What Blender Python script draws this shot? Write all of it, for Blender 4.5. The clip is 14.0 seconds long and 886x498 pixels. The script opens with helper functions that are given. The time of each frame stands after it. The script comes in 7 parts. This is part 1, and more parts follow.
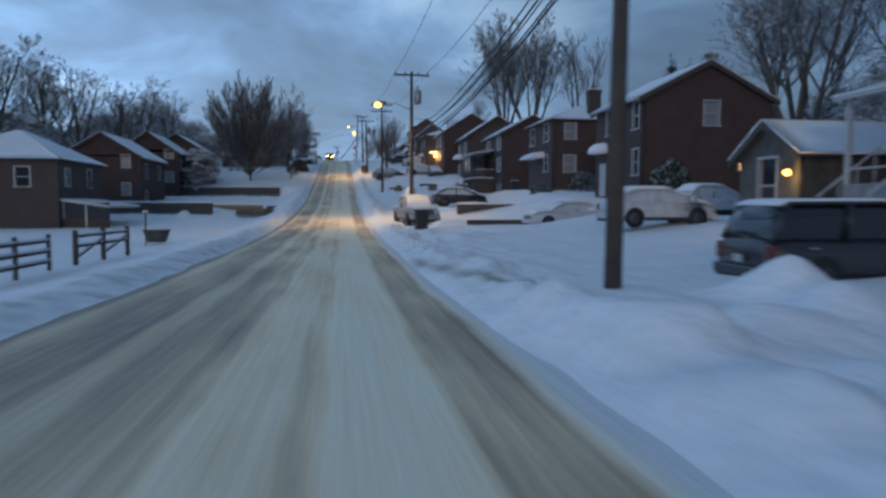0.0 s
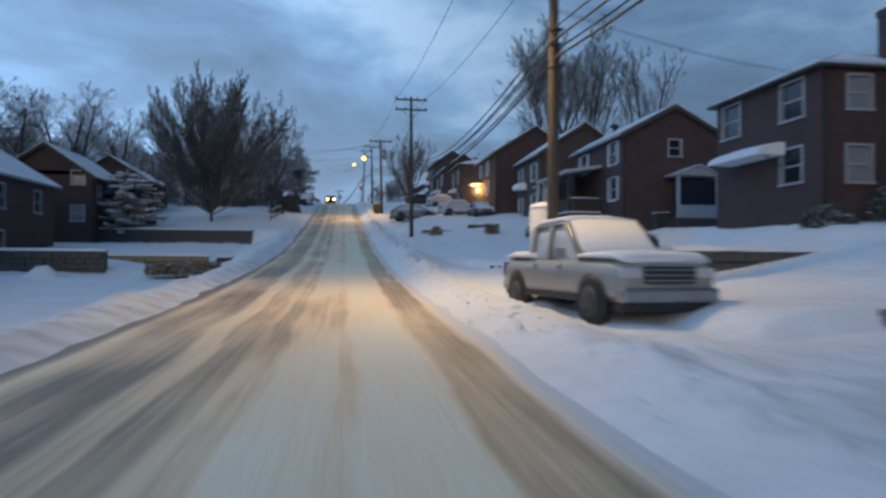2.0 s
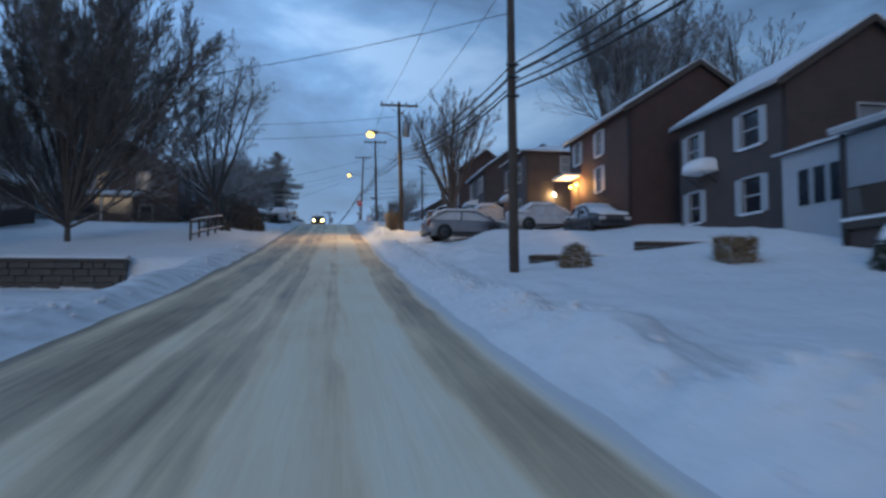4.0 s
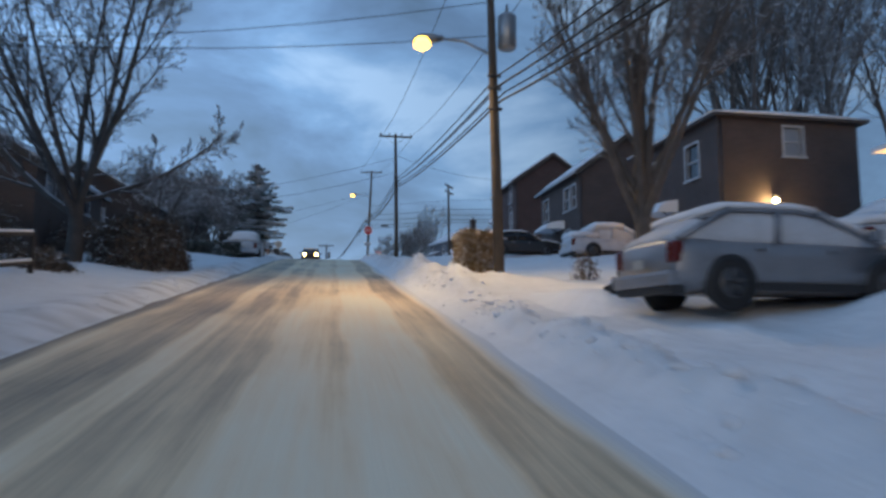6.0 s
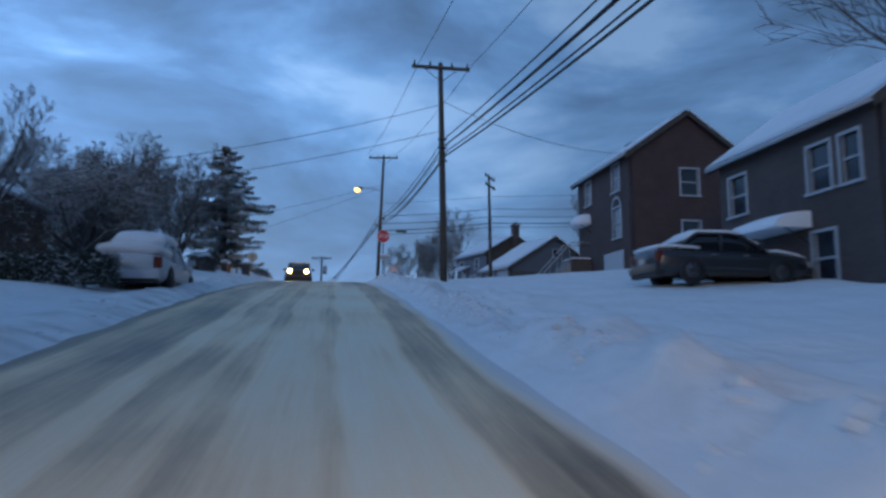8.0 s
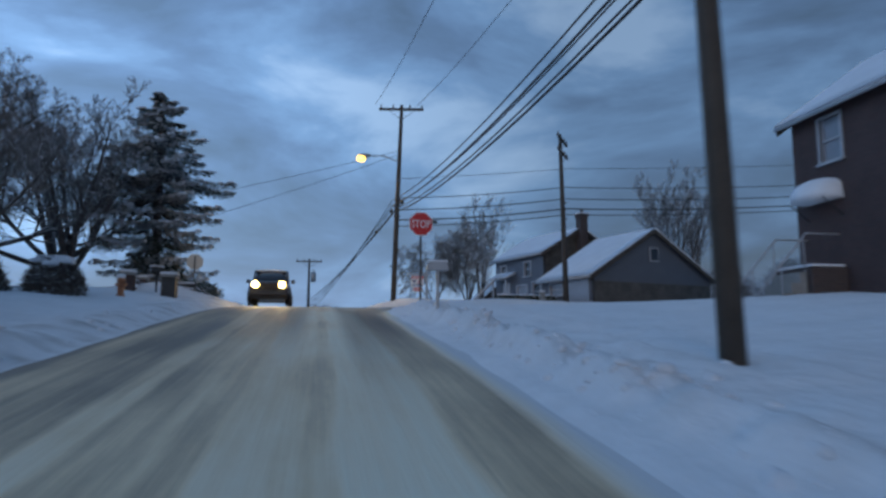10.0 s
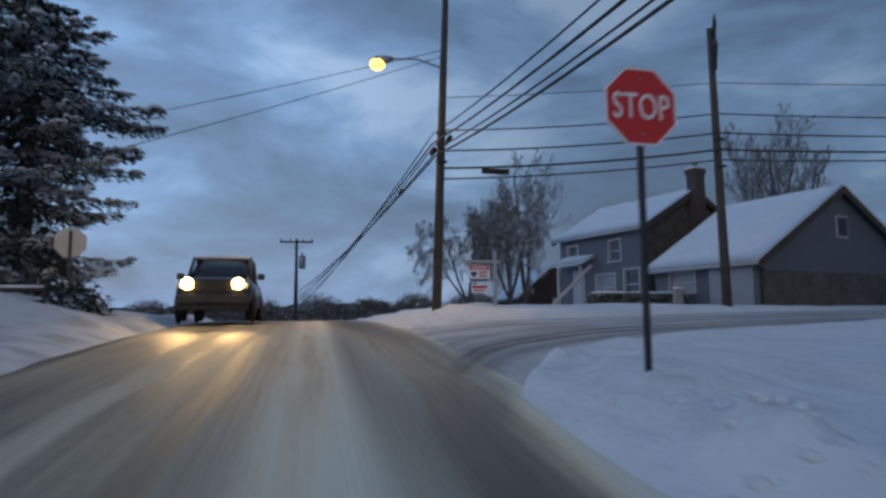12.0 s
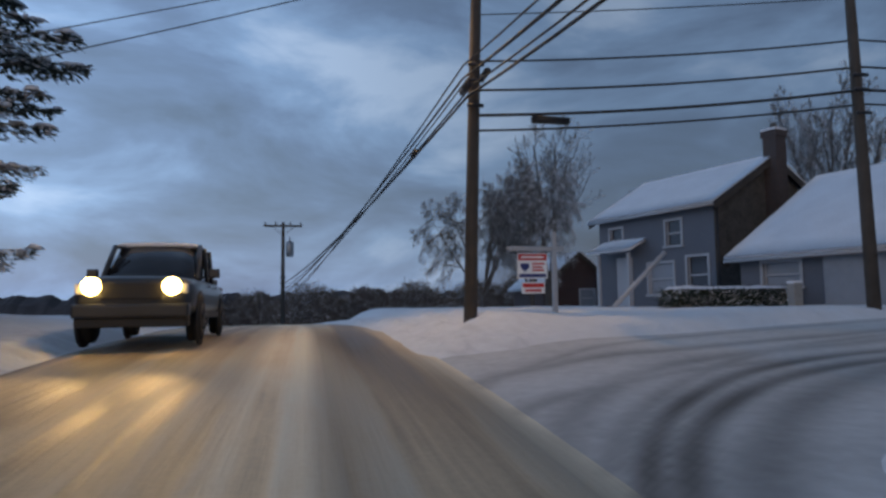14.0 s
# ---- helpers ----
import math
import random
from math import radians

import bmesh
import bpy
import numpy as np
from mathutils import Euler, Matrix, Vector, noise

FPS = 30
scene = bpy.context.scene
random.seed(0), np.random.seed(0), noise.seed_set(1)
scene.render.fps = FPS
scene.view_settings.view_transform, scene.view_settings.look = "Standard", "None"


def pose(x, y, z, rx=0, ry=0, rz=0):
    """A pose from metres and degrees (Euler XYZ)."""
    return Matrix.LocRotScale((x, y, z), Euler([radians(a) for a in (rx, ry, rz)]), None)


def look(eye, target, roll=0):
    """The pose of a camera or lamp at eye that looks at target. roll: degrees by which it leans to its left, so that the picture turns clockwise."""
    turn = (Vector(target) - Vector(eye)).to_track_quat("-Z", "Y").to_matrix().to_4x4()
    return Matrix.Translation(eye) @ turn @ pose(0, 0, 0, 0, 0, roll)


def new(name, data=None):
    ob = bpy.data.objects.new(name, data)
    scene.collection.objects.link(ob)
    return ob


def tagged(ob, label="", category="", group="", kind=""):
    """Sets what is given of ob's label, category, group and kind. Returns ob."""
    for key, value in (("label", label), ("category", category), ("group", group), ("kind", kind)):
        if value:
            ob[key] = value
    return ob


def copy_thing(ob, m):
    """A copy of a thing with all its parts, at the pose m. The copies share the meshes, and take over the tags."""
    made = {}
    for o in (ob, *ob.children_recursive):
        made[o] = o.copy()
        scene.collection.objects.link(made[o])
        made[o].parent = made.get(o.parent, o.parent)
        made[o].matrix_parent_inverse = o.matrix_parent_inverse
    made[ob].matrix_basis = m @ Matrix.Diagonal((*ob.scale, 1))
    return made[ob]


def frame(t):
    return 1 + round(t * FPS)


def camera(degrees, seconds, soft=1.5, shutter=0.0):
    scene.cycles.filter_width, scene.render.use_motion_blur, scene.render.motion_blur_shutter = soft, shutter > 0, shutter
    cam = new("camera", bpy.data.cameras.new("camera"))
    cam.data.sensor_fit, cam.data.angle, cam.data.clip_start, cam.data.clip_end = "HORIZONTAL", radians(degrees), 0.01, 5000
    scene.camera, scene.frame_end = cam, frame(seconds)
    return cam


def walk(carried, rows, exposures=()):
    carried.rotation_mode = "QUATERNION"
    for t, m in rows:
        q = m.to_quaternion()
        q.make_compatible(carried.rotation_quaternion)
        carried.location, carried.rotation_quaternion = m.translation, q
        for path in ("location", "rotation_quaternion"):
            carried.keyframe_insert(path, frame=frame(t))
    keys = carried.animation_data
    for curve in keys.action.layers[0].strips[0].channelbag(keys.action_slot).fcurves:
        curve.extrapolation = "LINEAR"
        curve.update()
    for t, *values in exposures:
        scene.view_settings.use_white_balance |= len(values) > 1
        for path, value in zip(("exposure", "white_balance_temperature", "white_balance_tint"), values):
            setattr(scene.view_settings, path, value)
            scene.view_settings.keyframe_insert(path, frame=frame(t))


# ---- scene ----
cam = camera(66.32, 14.0, 2.8, 0.45)
PATH = [
    (0.0, pose(0.214, -0.000, 1.350, 86.223, -0.212, -8.443)),
    (0.5, pose(0.150, 7.258, 1.196, 87.410, -0.020, -8.492)),
    (1.0, pose(0.073, 14.762, 1.093, 88.932, 0.001, -8.474)),
    (1.5, pose(-0.016, 22.630, 1.060, 90.224, -0.245, -8.399)),
    (2.0, pose(-0.065, 30.879, 1.091, 90.886, -0.370, -8.388)),
    (2.5, pose(-0.082, 39.455, 1.223, 91.310, -0.357, -8.499)),
    (3.0, pose(-0.060, 47.654, 1.462, 91.936, -0.256, -8.735)),
    (3.5, pose(-0.028, 55.566, 1.799, 92.626, -0.142, -8.966)),
    (4.0, pose(-0.011, 62.864, 2.230, 93.554, -0.063, -9.042)),
    (4.5, pose(-0.008, 69.695, 2.741, 94.519, -0.029, -9.038)),
    (5.0, pose(-0.021, 76.143, 3.319, 95.409, -0.052, -9.023)),
    (5.5, pose(-0.053, 82.280, 3.951, 96.146, -0.139, -9.089)),
    (6.0, pose(-0.092, 88.372, 4.618, 96.673, -0.305, -9.271)),
    (6.5, pose(-0.115, 94.077, 5.306, 97.101, -0.393, -9.341)),
    (7.0, pose(-0.106, 99.244, 5.995, 97.423, -0.426, -9.272)),
    (7.5, pose(-0.088, 104.661, 6.687, 97.559, -0.392, -9.330)),
    (8.0, pose(-0.069, 110.056, 7.376, 97.622, -0.339, -9.485)),
    (8.5, pose(-0.056, 115.330, 8.052, 97.688, -0.288, -9.695)),
    (9.0, pose(-0.053, 120.396, 8.706, 97.780, -0.242, -9.920)),
    (9.5, pose(-0.062, 125.161, 9.330, 97.900, -0.192, -10.114)),
    (10.0, pose(-0.072, 129.685, 9.905, 97.655, -0.042, -10.249)),
    (10.5, pose(-0.097, 134.044, 10.424, 97.362, 0.103, -10.226)),
    (11.0, pose(-0.114, 137.981, 10.886, 97.177, 0.135, -10.262)),
    (11.5, pose(-0.086, 141.684, 11.276, 96.690, 0.194, -10.520)),
    (12.0, pose(0.003, 145.029, 11.581, 96.009, 0.386, -10.852)),
    (12.5, pose(0.115, 147.630, 11.820, 95.452, 0.633, -11.057)),
    (13.0, pose(0.207, 149.506, 11.995, 95.016, 0.771, -11.204)),
    (13.5, pose(0.273, 150.729, 12.112, 94.796, 0.795, -11.283)),
    (14.0, pose(0.326, 151.363, 12.186, 94.742, 0.790, -11.278)),
]
EXPOSURES = ((0.0, 0.56, 8600, 10), (2.0, 0.62, 8600, 10), (3.0, 0.53, 7500, 10), (5.5, 0.62, 8300, 10), (6.5, 0.44, 7900, 10), (7.0, 0.36, 6500, 9), (9.5, 0.46, 7800, 11), (11.0, 0.28, 8300, 12), (12.5, 0.34, 9100, 16), (14.0, 0.28, 9500, 18))
SKY_STRENGTH = 1.35
STREET_WATT = {"B": 1050, "D": 750, "F": 500}
HEAD_WATT = 260
walk(cam, PATH, EXPOSURES)

# ---- sky, sun and street light ----
world = bpy.data.worlds.new("dusk")
scene.world = world
world.use_nodes = True


def build_sky():
    nt = world.node_tree
    nt.nodes.clear()
    n, l = nt.nodes.new, nt.links.new
    out, bg = n("ShaderNodeOutputWorld"), n("ShaderNodeBackground")
    sky = n("ShaderNodeTexSky")
    sky.sky_type, sky.sun_disc = "NISHITA", False
    sky.sun_elevation, sky.sun_rotation = radians(13.0), radians(198)
    sky.air_density, sky.dust_density, sky.ozone_density = 1.6, 1.0, 3.0
    tc = n("ShaderNodeTexCoord")
    mp = n("ShaderNodeMapping")
    mp.inputs["Scale"].default_value = (1.0, 1.0, 2.6)
    mp.inputs["Location"].default_value = (3.1, 1.7, 0.4)
    mp.inputs["Rotation"].default_value = (0.0, 0.25, 0.3)
    l(tc.outputs["Generated"], mp.inputs["Vector"])
    big = n("ShaderNodeTexNoise")
    big.inputs["Scale"].default_value = 2.7
    big.inputs["Detail"].default_value = 8.0
    big.inputs["Roughness"].default_value = 0.55
    big.inputs["Distortion"].default_value = 0.35
    l(mp.outputs["Vector"], big.inputs["Vector"])
    ramp = n("ShaderNodeValToRGB")
    e = ramp.color_ramp.elements
    e[0].position, e[0].color = 0.36, (0.066, 0.150, 0.325, 1)
    e[1].position, e[1].color = 0.68, (0.25, 0.47, 0.88, 1)
    mid = e.new(0.47)
    mid.color = (0.089, 0.208, 0.470, 1)
    mid2 = e.new(0.57)
    mid2.color = (0.130, 0.308, 0.67, 1)
    l(big.outputs["Fac"], ramp.inputs["Fac"])
    mix = n("ShaderNodeMix")
    mix.data_type, mix.blend_type = "RGBA", "MIX"
    mix.inputs[0].default_value = 0.9
    scale = n("ShaderNodeVectorMath")
    scale.operation = "SCALE"
    scale.inputs["Scale"].default_value = 0.10
    l(sky.outputs["Color"], scale.inputs[0])
    l(scale.outputs["Vector"], mix.inputs[6])
    l(ramp.outputs["Color"], mix.inputs[7])
    # the after-glow makes one side of the sky brighter
    dot = n("ShaderNodeVectorMath")
    dot.operation = "DOT_PRODUCT"
    dot.inputs[1].default_value = (-0.92, 0.10, -0.10)
    l(tc.outputs["Generated"], dot.inputs[0])
    side = n("ShaderNodeMapRange")
    side.inputs["From Min"].default_value, side.inputs["From Max"].default_value = -0.25, 0.9
    side.inputs["To Min"].default_value, side.inputs["To Max"].default_value = 0.42, 1.45
    l(dot.outputs["Value"], side.inputs["Value"])
    # the cloud is thickest overhead and thins towards the horizon
    up = n("ShaderNodeSeparateXYZ")
    l(tc.outputs["Generated"], up.inputs[0])
    thick = n("ShaderNodeMapRange")
    thick.interpolation_type = "SMOOTHSTEP"
    thick.inputs["From Min"].default_value, thick.inputs["From Max"].default_value = 0.35, 1.0
    thick.inputs["To Min"].default_value, thick.inputs["To Max"].default_value = 1.0, 0.75
    l(up.outputs["Z"], thick.inputs["Value"])
    both = n("ShaderNodeMath")
    both.operation = "MULTIPLY"
    l(side.outputs["Result"], both.inputs[0])
    l(thick.outputs["Result"], both.inputs[1])
    lift = n("ShaderNodeVectorMath")
    lift.operation = "SCALE"
    l(mix.outputs[2], lift.inputs[0])
    l(both.outputs[0], lift.inputs["Scale"])
    l(lift.outputs["Vector"], bg.inputs["Color"])
    bg.inputs["Strength"].default_value = SKY_STRENGTH
    l(bg.outputs["Background"], out.inputs["Surface"])


build_sky()
sun = new("sun", bpy.data.lights.new("sun", "SUN"))
sun.data.energy, sun.data.angle, sun.data.color = 0.2, radians(14), (1.0, 0.84, 0.62)
sun.matrix_world = look((-20, -60, 15), (0, 0, 0))


# ---- materials ----
def mat(name, color, rough=0.7, vary=0.25, scale=3.0, fine=40.0, bump=0.2, metal=0.0, coat=0.0, dist=0.01, tint=None, spec=0.5):
    """A surface with variation of colour at two scales and fine relief."""
    m = bpy.data.materials.new(name)
    m.use_nodes = True
    nt = m.node_tree
    n, l = nt.nodes.new, nt.links.new
    b = nt.nodes["Principled BSDF"]
    tc = n("ShaderNodeTexCoord")
    a, f = n("ShaderNodeTexNoise"), n("ShaderNodeTexNoise")
    a.inputs["Scale"].default_value, a.inputs["Detail"].default_value = scale, 4.0
    f.inputs["Scale"].default_value, f.inputs["Detail"].default_value = fine, 5.0
    for k in (a, f):
        l(tc.outputs["Object"], k.inputs["Vector"])
    ramp = n("ShaderNodeValToRGB")
    lo = [c * (1 - vary) for c in color]
    hi = [min(1.0, c * (1 + vary)) for c in (tint or color)]
    e = ramp.color_ramp.elements
    e[0].position, e[0].color = 0.3, (*lo, 1)
    e[1].position, e[1].color = 0.7, (*hi, 1)
    add = n("ShaderNodeMath")
    add.operation = "MULTIPLY_ADD"
    add.inputs[1].default_value = 0.45
    l(f.outputs["Fac"], add.inputs[0])
    half = n("ShaderNodeMath")
    half.operation = "MULTIPLY"
    half.inputs[1].default_value = 0.55
    l(a.outputs["Fac"], half.inputs[0])
    l(half.outputs[0], add.inputs[2])
    l(add.outputs[0], ramp.inputs["Fac"])
    l(ramp.outputs["Color"], b.inputs["Base Color"])
    b.inputs["Roughness"].default_value, b.inputs["Metallic"].default_value = rough, metal
    b.inputs["Coat Weight"].default_value = coat
    b.inputs["Specular IOR Level"].default_value = spec
    if bump:
        bp = n("ShaderNodeBump")
        bp.inputs["Strength"].default_value, bp.inputs["Distance"].default_value = bump, dist
        l(add.outputs[0], bp.inputs["Height"])
        l(bp.outputs["Normal"], b.inputs["Normal"])
    return m


def glow(name, color, strength):
    m = bpy.data.materials.new(name)
    m.use_nodes = True
    b = m.node_tree.nodes["Principled BSDF"]
    b.inputs["Base Color"].default_value = (*color, 1)
    b.inputs["Emission Color"].default_value = (*color, 1)
    b.inputs["Emission Strength"].default_value = strength
    b.inputs["Roughness"].default_value = 0.4
    return m


def snowy(m, amount=0.55, soft=0.25, patch=1.2, snow=(0.78, 0.81, 0.86)):
    """Adds fallen snow on the faces of a material that look up, in patches."""
    nt = m.node_tree
    n, l = nt.nodes.new, nt.links.new
    out = next(x for x in nt.nodes if x.type == "OUTPUT_MATERIAL")
    b = nt.nodes["Principled BSDF"]
    s = n("ShaderNodeBsdfPrincipled")
    s.inputs["Base Color"].default_value, s.inputs["Roughness"].default_value = (*snow, 1), 0.75
    g, sep = n("ShaderNodeNewGeometry"), n("ShaderNodeSeparateXYZ")
    l(g.outputs["Normal"], sep.inputs[0])
    tc, no = n("ShaderNodeTexCoord"), n("ShaderNodeTexNoise")
    no.inputs["Scale"].default_value, no.inputs["Detail"].default_value = patch, 4.0
    l(tc.outputs["Object"], no.inputs["Vector"])
    ad = n("ShaderNodeMath")
    ad.operation = "MULTIPLY_ADD"
    ad.inputs[1].default_value = 0.6
    l(no.outputs["Fac"], ad.inputs[0])
    l(sep.outputs["Z"], ad.inputs[2])
    r = n("ShaderNodeMapRange")
    r.inputs["From Min"].default_value, r.inputs["From Max"].default_value = amount + 0.3, amount + 0.3 + soft
    l(ad.outputs[0], r.inputs["Value"])
    mx = n("ShaderNodeMixShader")
    l(r.outputs["Result"], mx.inputs["Fac"])
    l(b.outputs["BSDF"], mx.inputs[1])
    l(s.outputs["BSDF"], mx.inputs[2])
    l(mx.outputs["Shader"], out.inputs["Surface"])
    return m


def brick_mat(name, c1, c2, mortar):
    m = bpy.data.materials.new(name)
    m.use_nodes = True
    nt = m.node_tree
    n, l = nt.nodes.new, nt.links.new
    b = nt.nodes["Principled BSDF"]
    tc, sep, com = n("ShaderNodeTexCoord"), n("ShaderNodeSeparateXYZ"), n("ShaderNodeCombineXYZ")
    l(tc.outputs["Object"], sep.inputs[0])
    s = n("ShaderNodeMath")
    s.operation = "ADD"
    l(sep.outputs["X"], s.inputs[0])
    l(sep.outputs["Y"], s.inputs[1])
    l(s.outputs[0], com.inputs["X"])
    l(sep.outputs["Z"], com.inputs["Y"])
    br = n("ShaderNodeTexBrick")
    br.inputs["Color1"].default_value, br.inputs["Color2"].default_value = (*c1, 1), (*c2, 1)
    br.inputs["Mortar"].default_value = (*mortar, 1)
    br.inputs["Scale"].default_value = 1.0
    br.inputs["Brick Width"].default_value, br.inputs["Row Height"].default_value = 0.215, 0.075
    br.inputs["Mortar Size"].default_value = 0.008
    l(com.outputs[0], br.inputs["Vector"])
    no, mx = n("ShaderNodeTexNoise"), n("ShaderNodeMix")
    no.inputs["Scale"].default_value, no.inputs["Detail"].default_value = 0.9, 5.0
    l(tc.outputs["Object"], no.inputs["Vector"])
    mx.data_type, mx.blend_type = "RGBA", "MULTIPLY"
    mx.inputs[0].default_value = 0.5
    l(br.outputs["Color"], mx.inputs[6])
    l(no.outputs["Fac"], mx.inputs[7])
    l(mx.outputs[2], b.inputs["Base Color"])
    b.inputs["Roughness"].default_value = 0.85
    bp = n("ShaderNodeBump")
    bp.inputs["Strength"].default_value, bp.inputs["Distance"].default_value = 0.4, 0.01
    l(br.outputs["Fac"], bp.inputs["Height"])
    bp.invert = True
    l(bp.outputs["Normal"], b.inputs["Normal"])
    return m


SNOW = mat("snow", (0.76, 0.775, 0.79), 0.7, 0.07, 0.8, 4.0, 0.85, dist=0.13)
ROOF_SNOW = mat("roof snow", (0.72, 0.74, 0.77), 0.75, 0.08, 1.2, 14.0, 0.3, dist=0.03)
BRICK = brick_mat("red brick", (0.100, 0.047, 0.043), (0.074, 0.038, 0.036), (0.095, 0.080, 0.075))
BRICK_DARK = brick_mat("dark brick", (0.105, 0.066, 0.058), (0.078, 0.053, 0.050), (0.11, 0.098, 0.092))
SIDING = mat("grey siding", (0.095, 0.105, 0.125), 0.6, 0.10, 1.5, 20, 0.1)
SIDING_WHITE = mat("white siding", (0.60, 0.62, 0.64), 0.55, 0.08, 1.2, 16, 0.1)
TRIM = mat("white trim paint", (0.36, 0.37, 0.39), 0.5, 0.06, 2.0, 30, 0.05)
SHINGLE = mat("dark shingle", (0.055, 0.052, 0.055), 0.9, 0.3, 2.0, 30, 0.4)
PANE = mat("window glass", (0.018, 0.022, 0.030), 0.08, 0.1, 1.0, 5.0, 0.0)
BLIND = mat("window with pale blind", (0.23, 0.25, 0.28), 0.25, 0.1, 1.0, 5.0, 0.0)
LIT = glow("lit window", (1.0, 0.50, 0.16), 1.1)
CONCRETE = mat("weathered concrete", (0.24, 0.235, 0.225), 0.9, 0.25, 1.0, 18, 0.4)
STONE = mat("dark stone", (0.085, 0.078, 0.072), 0.9, 0.45, 2.2, 12, 0.8, dist=0.04)
# stone in a paler, warmer tone that stands for light falling on it
STONE_LIT = mat("lit tan stone", (0.27, 0.19, 0.11), 0.9, 0.4, 3.0, 16, 0.7, dist=0.04)
WOOD = mat("weathered pole wood", (0.070, 0.056, 0.046), 0.9, 0.3, 2.5, 35, 0.5)
FENCE = mat("wet fence wood", (0.060, 0.046, 0.038), 0.85, 0.3, 2.0, 30, 0.5)
BARK = snowy(mat("bark", (0.085, 0.075, 0.070), 0.95, 0.35, 3.0, 25, 0.6), 0.45, 0.3, 2.0)
TWIG = snowy(mat("twigs", (0.115, 0.105, 0.10), 0.95, 0.3, 2.0, 10, 0.0), 0.22, 0.35, 1.0)
NEEDLE = snowy(mat("spruce needles", (0.026, 0.038, 0.026), 0.9, 0.4, 2.0, 12, 0.3), 0.52, 0.25, 1.4)
SNOWY_NEEDLE = snowy(mat("snow-laden needles", (0.022, 0.034, 0.022), 0.9, 0.4, 2.0, 12, 0.3), -0.12, 0.2, 1.8)
BUSH = snowy(mat("bush twigs", (0.115, 0.088, 0.070), 0.95, 0.35, 2.0, 20, 0.3), 0.62, 0.3, 2.5)
HEDGE = snowy(mat("tan dead leaves", (0.19, 0.125, 0.06), 0.9, 0.5, 4.0, 25, 0.3), 0.45, 0.3, 3.0)
METAL = mat("galvanised steel", (0.30, 0.31, 0.32), 0.45, 0.15, 4.0, 40, 0.1, metal=0.8)
DARK_METAL = mat("dark steel", (0.05, 0.05, 0.055), 0.5, 0.2, 4.0, 40, 0.1, metal=0.6)
WIRE = mat("black cable", (0.016, 0.016, 0.018), 0.7, 0.1, 1.0, 10, 0.0)
GLASSY = mat("insulator glaze", (0.10, 0.085, 0.075), 0.25, 0.1, 5, 20, 0.0)
RUBBER = mat("tyre rubber", (0.018, 0.018, 0.019), 0.9, 0.2, 5, 40, 0.2)
RIM = mat("alloy rim", (0.11, 0.11, 0.115), 0.55, 0.2, 6, 30, 0.1, metal=0.7)
PLASTIC = mat("black plastic", (0.022, 0.022, 0.024), 0.6, 0.2, 4, 40, 0.1)
BIN = mat("brown bin plastic", (0.035, 0.028, 0.024), 0.6, 0.2, 4, 40, 0.1)
CAR_GLASS = mat("car glass", (0.012, 0.014, 0.018), 0.06, 0.1, 1, 5, 0.0, coat=0.3)
CHROME = mat("dull chrome", (0.35, 0.35, 0.36), 0.3, 0.15, 5, 30, 0.05, metal=0.9)
PAINT_SILVER = mat("silver car paint", (0.30, 0.295, 0.28), 0.4, 0.12, 2, 20, 0.05, metal=0.3, coat=0.3)
FROST = mat("frosted glass", (0.46, 0.49, 0.53), 0.6, 0.15, 3, 20, 0.1)
FROST_PAINT = mat("snow-dusted car paint", (0.46, 0.48, 0.51), 0.6, 0.2, 2.5, 18, 0.2)
PAINT_GREY = mat("grey car paint", (0.21, 0.225, 0.25), 0.4, 0.15, 2, 20, 0.05, metal=0.3, coat=0.3)
PAINT_DARK = mat("near black car paint", (0.020, 0.022, 0.026), 0.35, 0.2, 2, 20, 0.05, coat=0.4)
LENS = mat("lamp lens", (0.45, 0.46, 0.48), 0.15, 0.1, 5, 20, 0.0, coat=0.5)
TAIL = mat("red tail lens", (0.11, 0.012, 0.010), 0.2, 0.2, 5, 20, 0.0, coat=0.5)
SIGN_RED = mat("red sign sheeting", (0.62, 0.030, 0.030), 0.4, 0.06, 2, 20, 0.0)
SIGN_WHITE = mat("white sign sheeting", (0.80, 0.80, 0.80), 0.4, 0.05, 2, 20, 0.0)
SIGN_BLUE = mat("blue sign ink", (0.030, 0.045, 0.16), 0.5, 0.05, 2, 20, 0.0)
SIGN_BACK = mat("bare sign back", (0.42, 0.42, 0.40), 0.45, 0.1, 3, 20, 0.0, metal=0.3)
LAMP_GLOW = glow("street lamp glow", (1.0, 0.62, 0.11), 4.6)
HEAD_GLOW = glow("headlamp glow", (1.0, 0.74, 0.26), 18.0)
PORCH_GLOW = glow("porch lamp glow", (1.0, 0.55, 0.13), 5.0)
COOL_GLOW = glow("pale lamp glow", (1.0, 0.86, 0.55), 25.0)
DISTANT = mat("far winter woods", (0.050, 0.052, 0.060), 1.0, 0.3, 0.05, 0.6, 0.3)


# ---- mesh helpers ----
def mesh_ob(name, verts, faces, material, parent=None, label="", smooth=False):
    me = bpy.data.meshes.new(name)
    me.from_pydata([tuple(v) for v in verts], [], [tuple(f) for f in faces])
    me.materials.append(material)
    if smooth:
        me.polygons.foreach_set("use_smooth", [True] * len(me.polygons))
    me.update()
    ob = new(name, me)
    if parent:
        ob.parent = parent
    if label:
        ob["label"] = label
    return ob


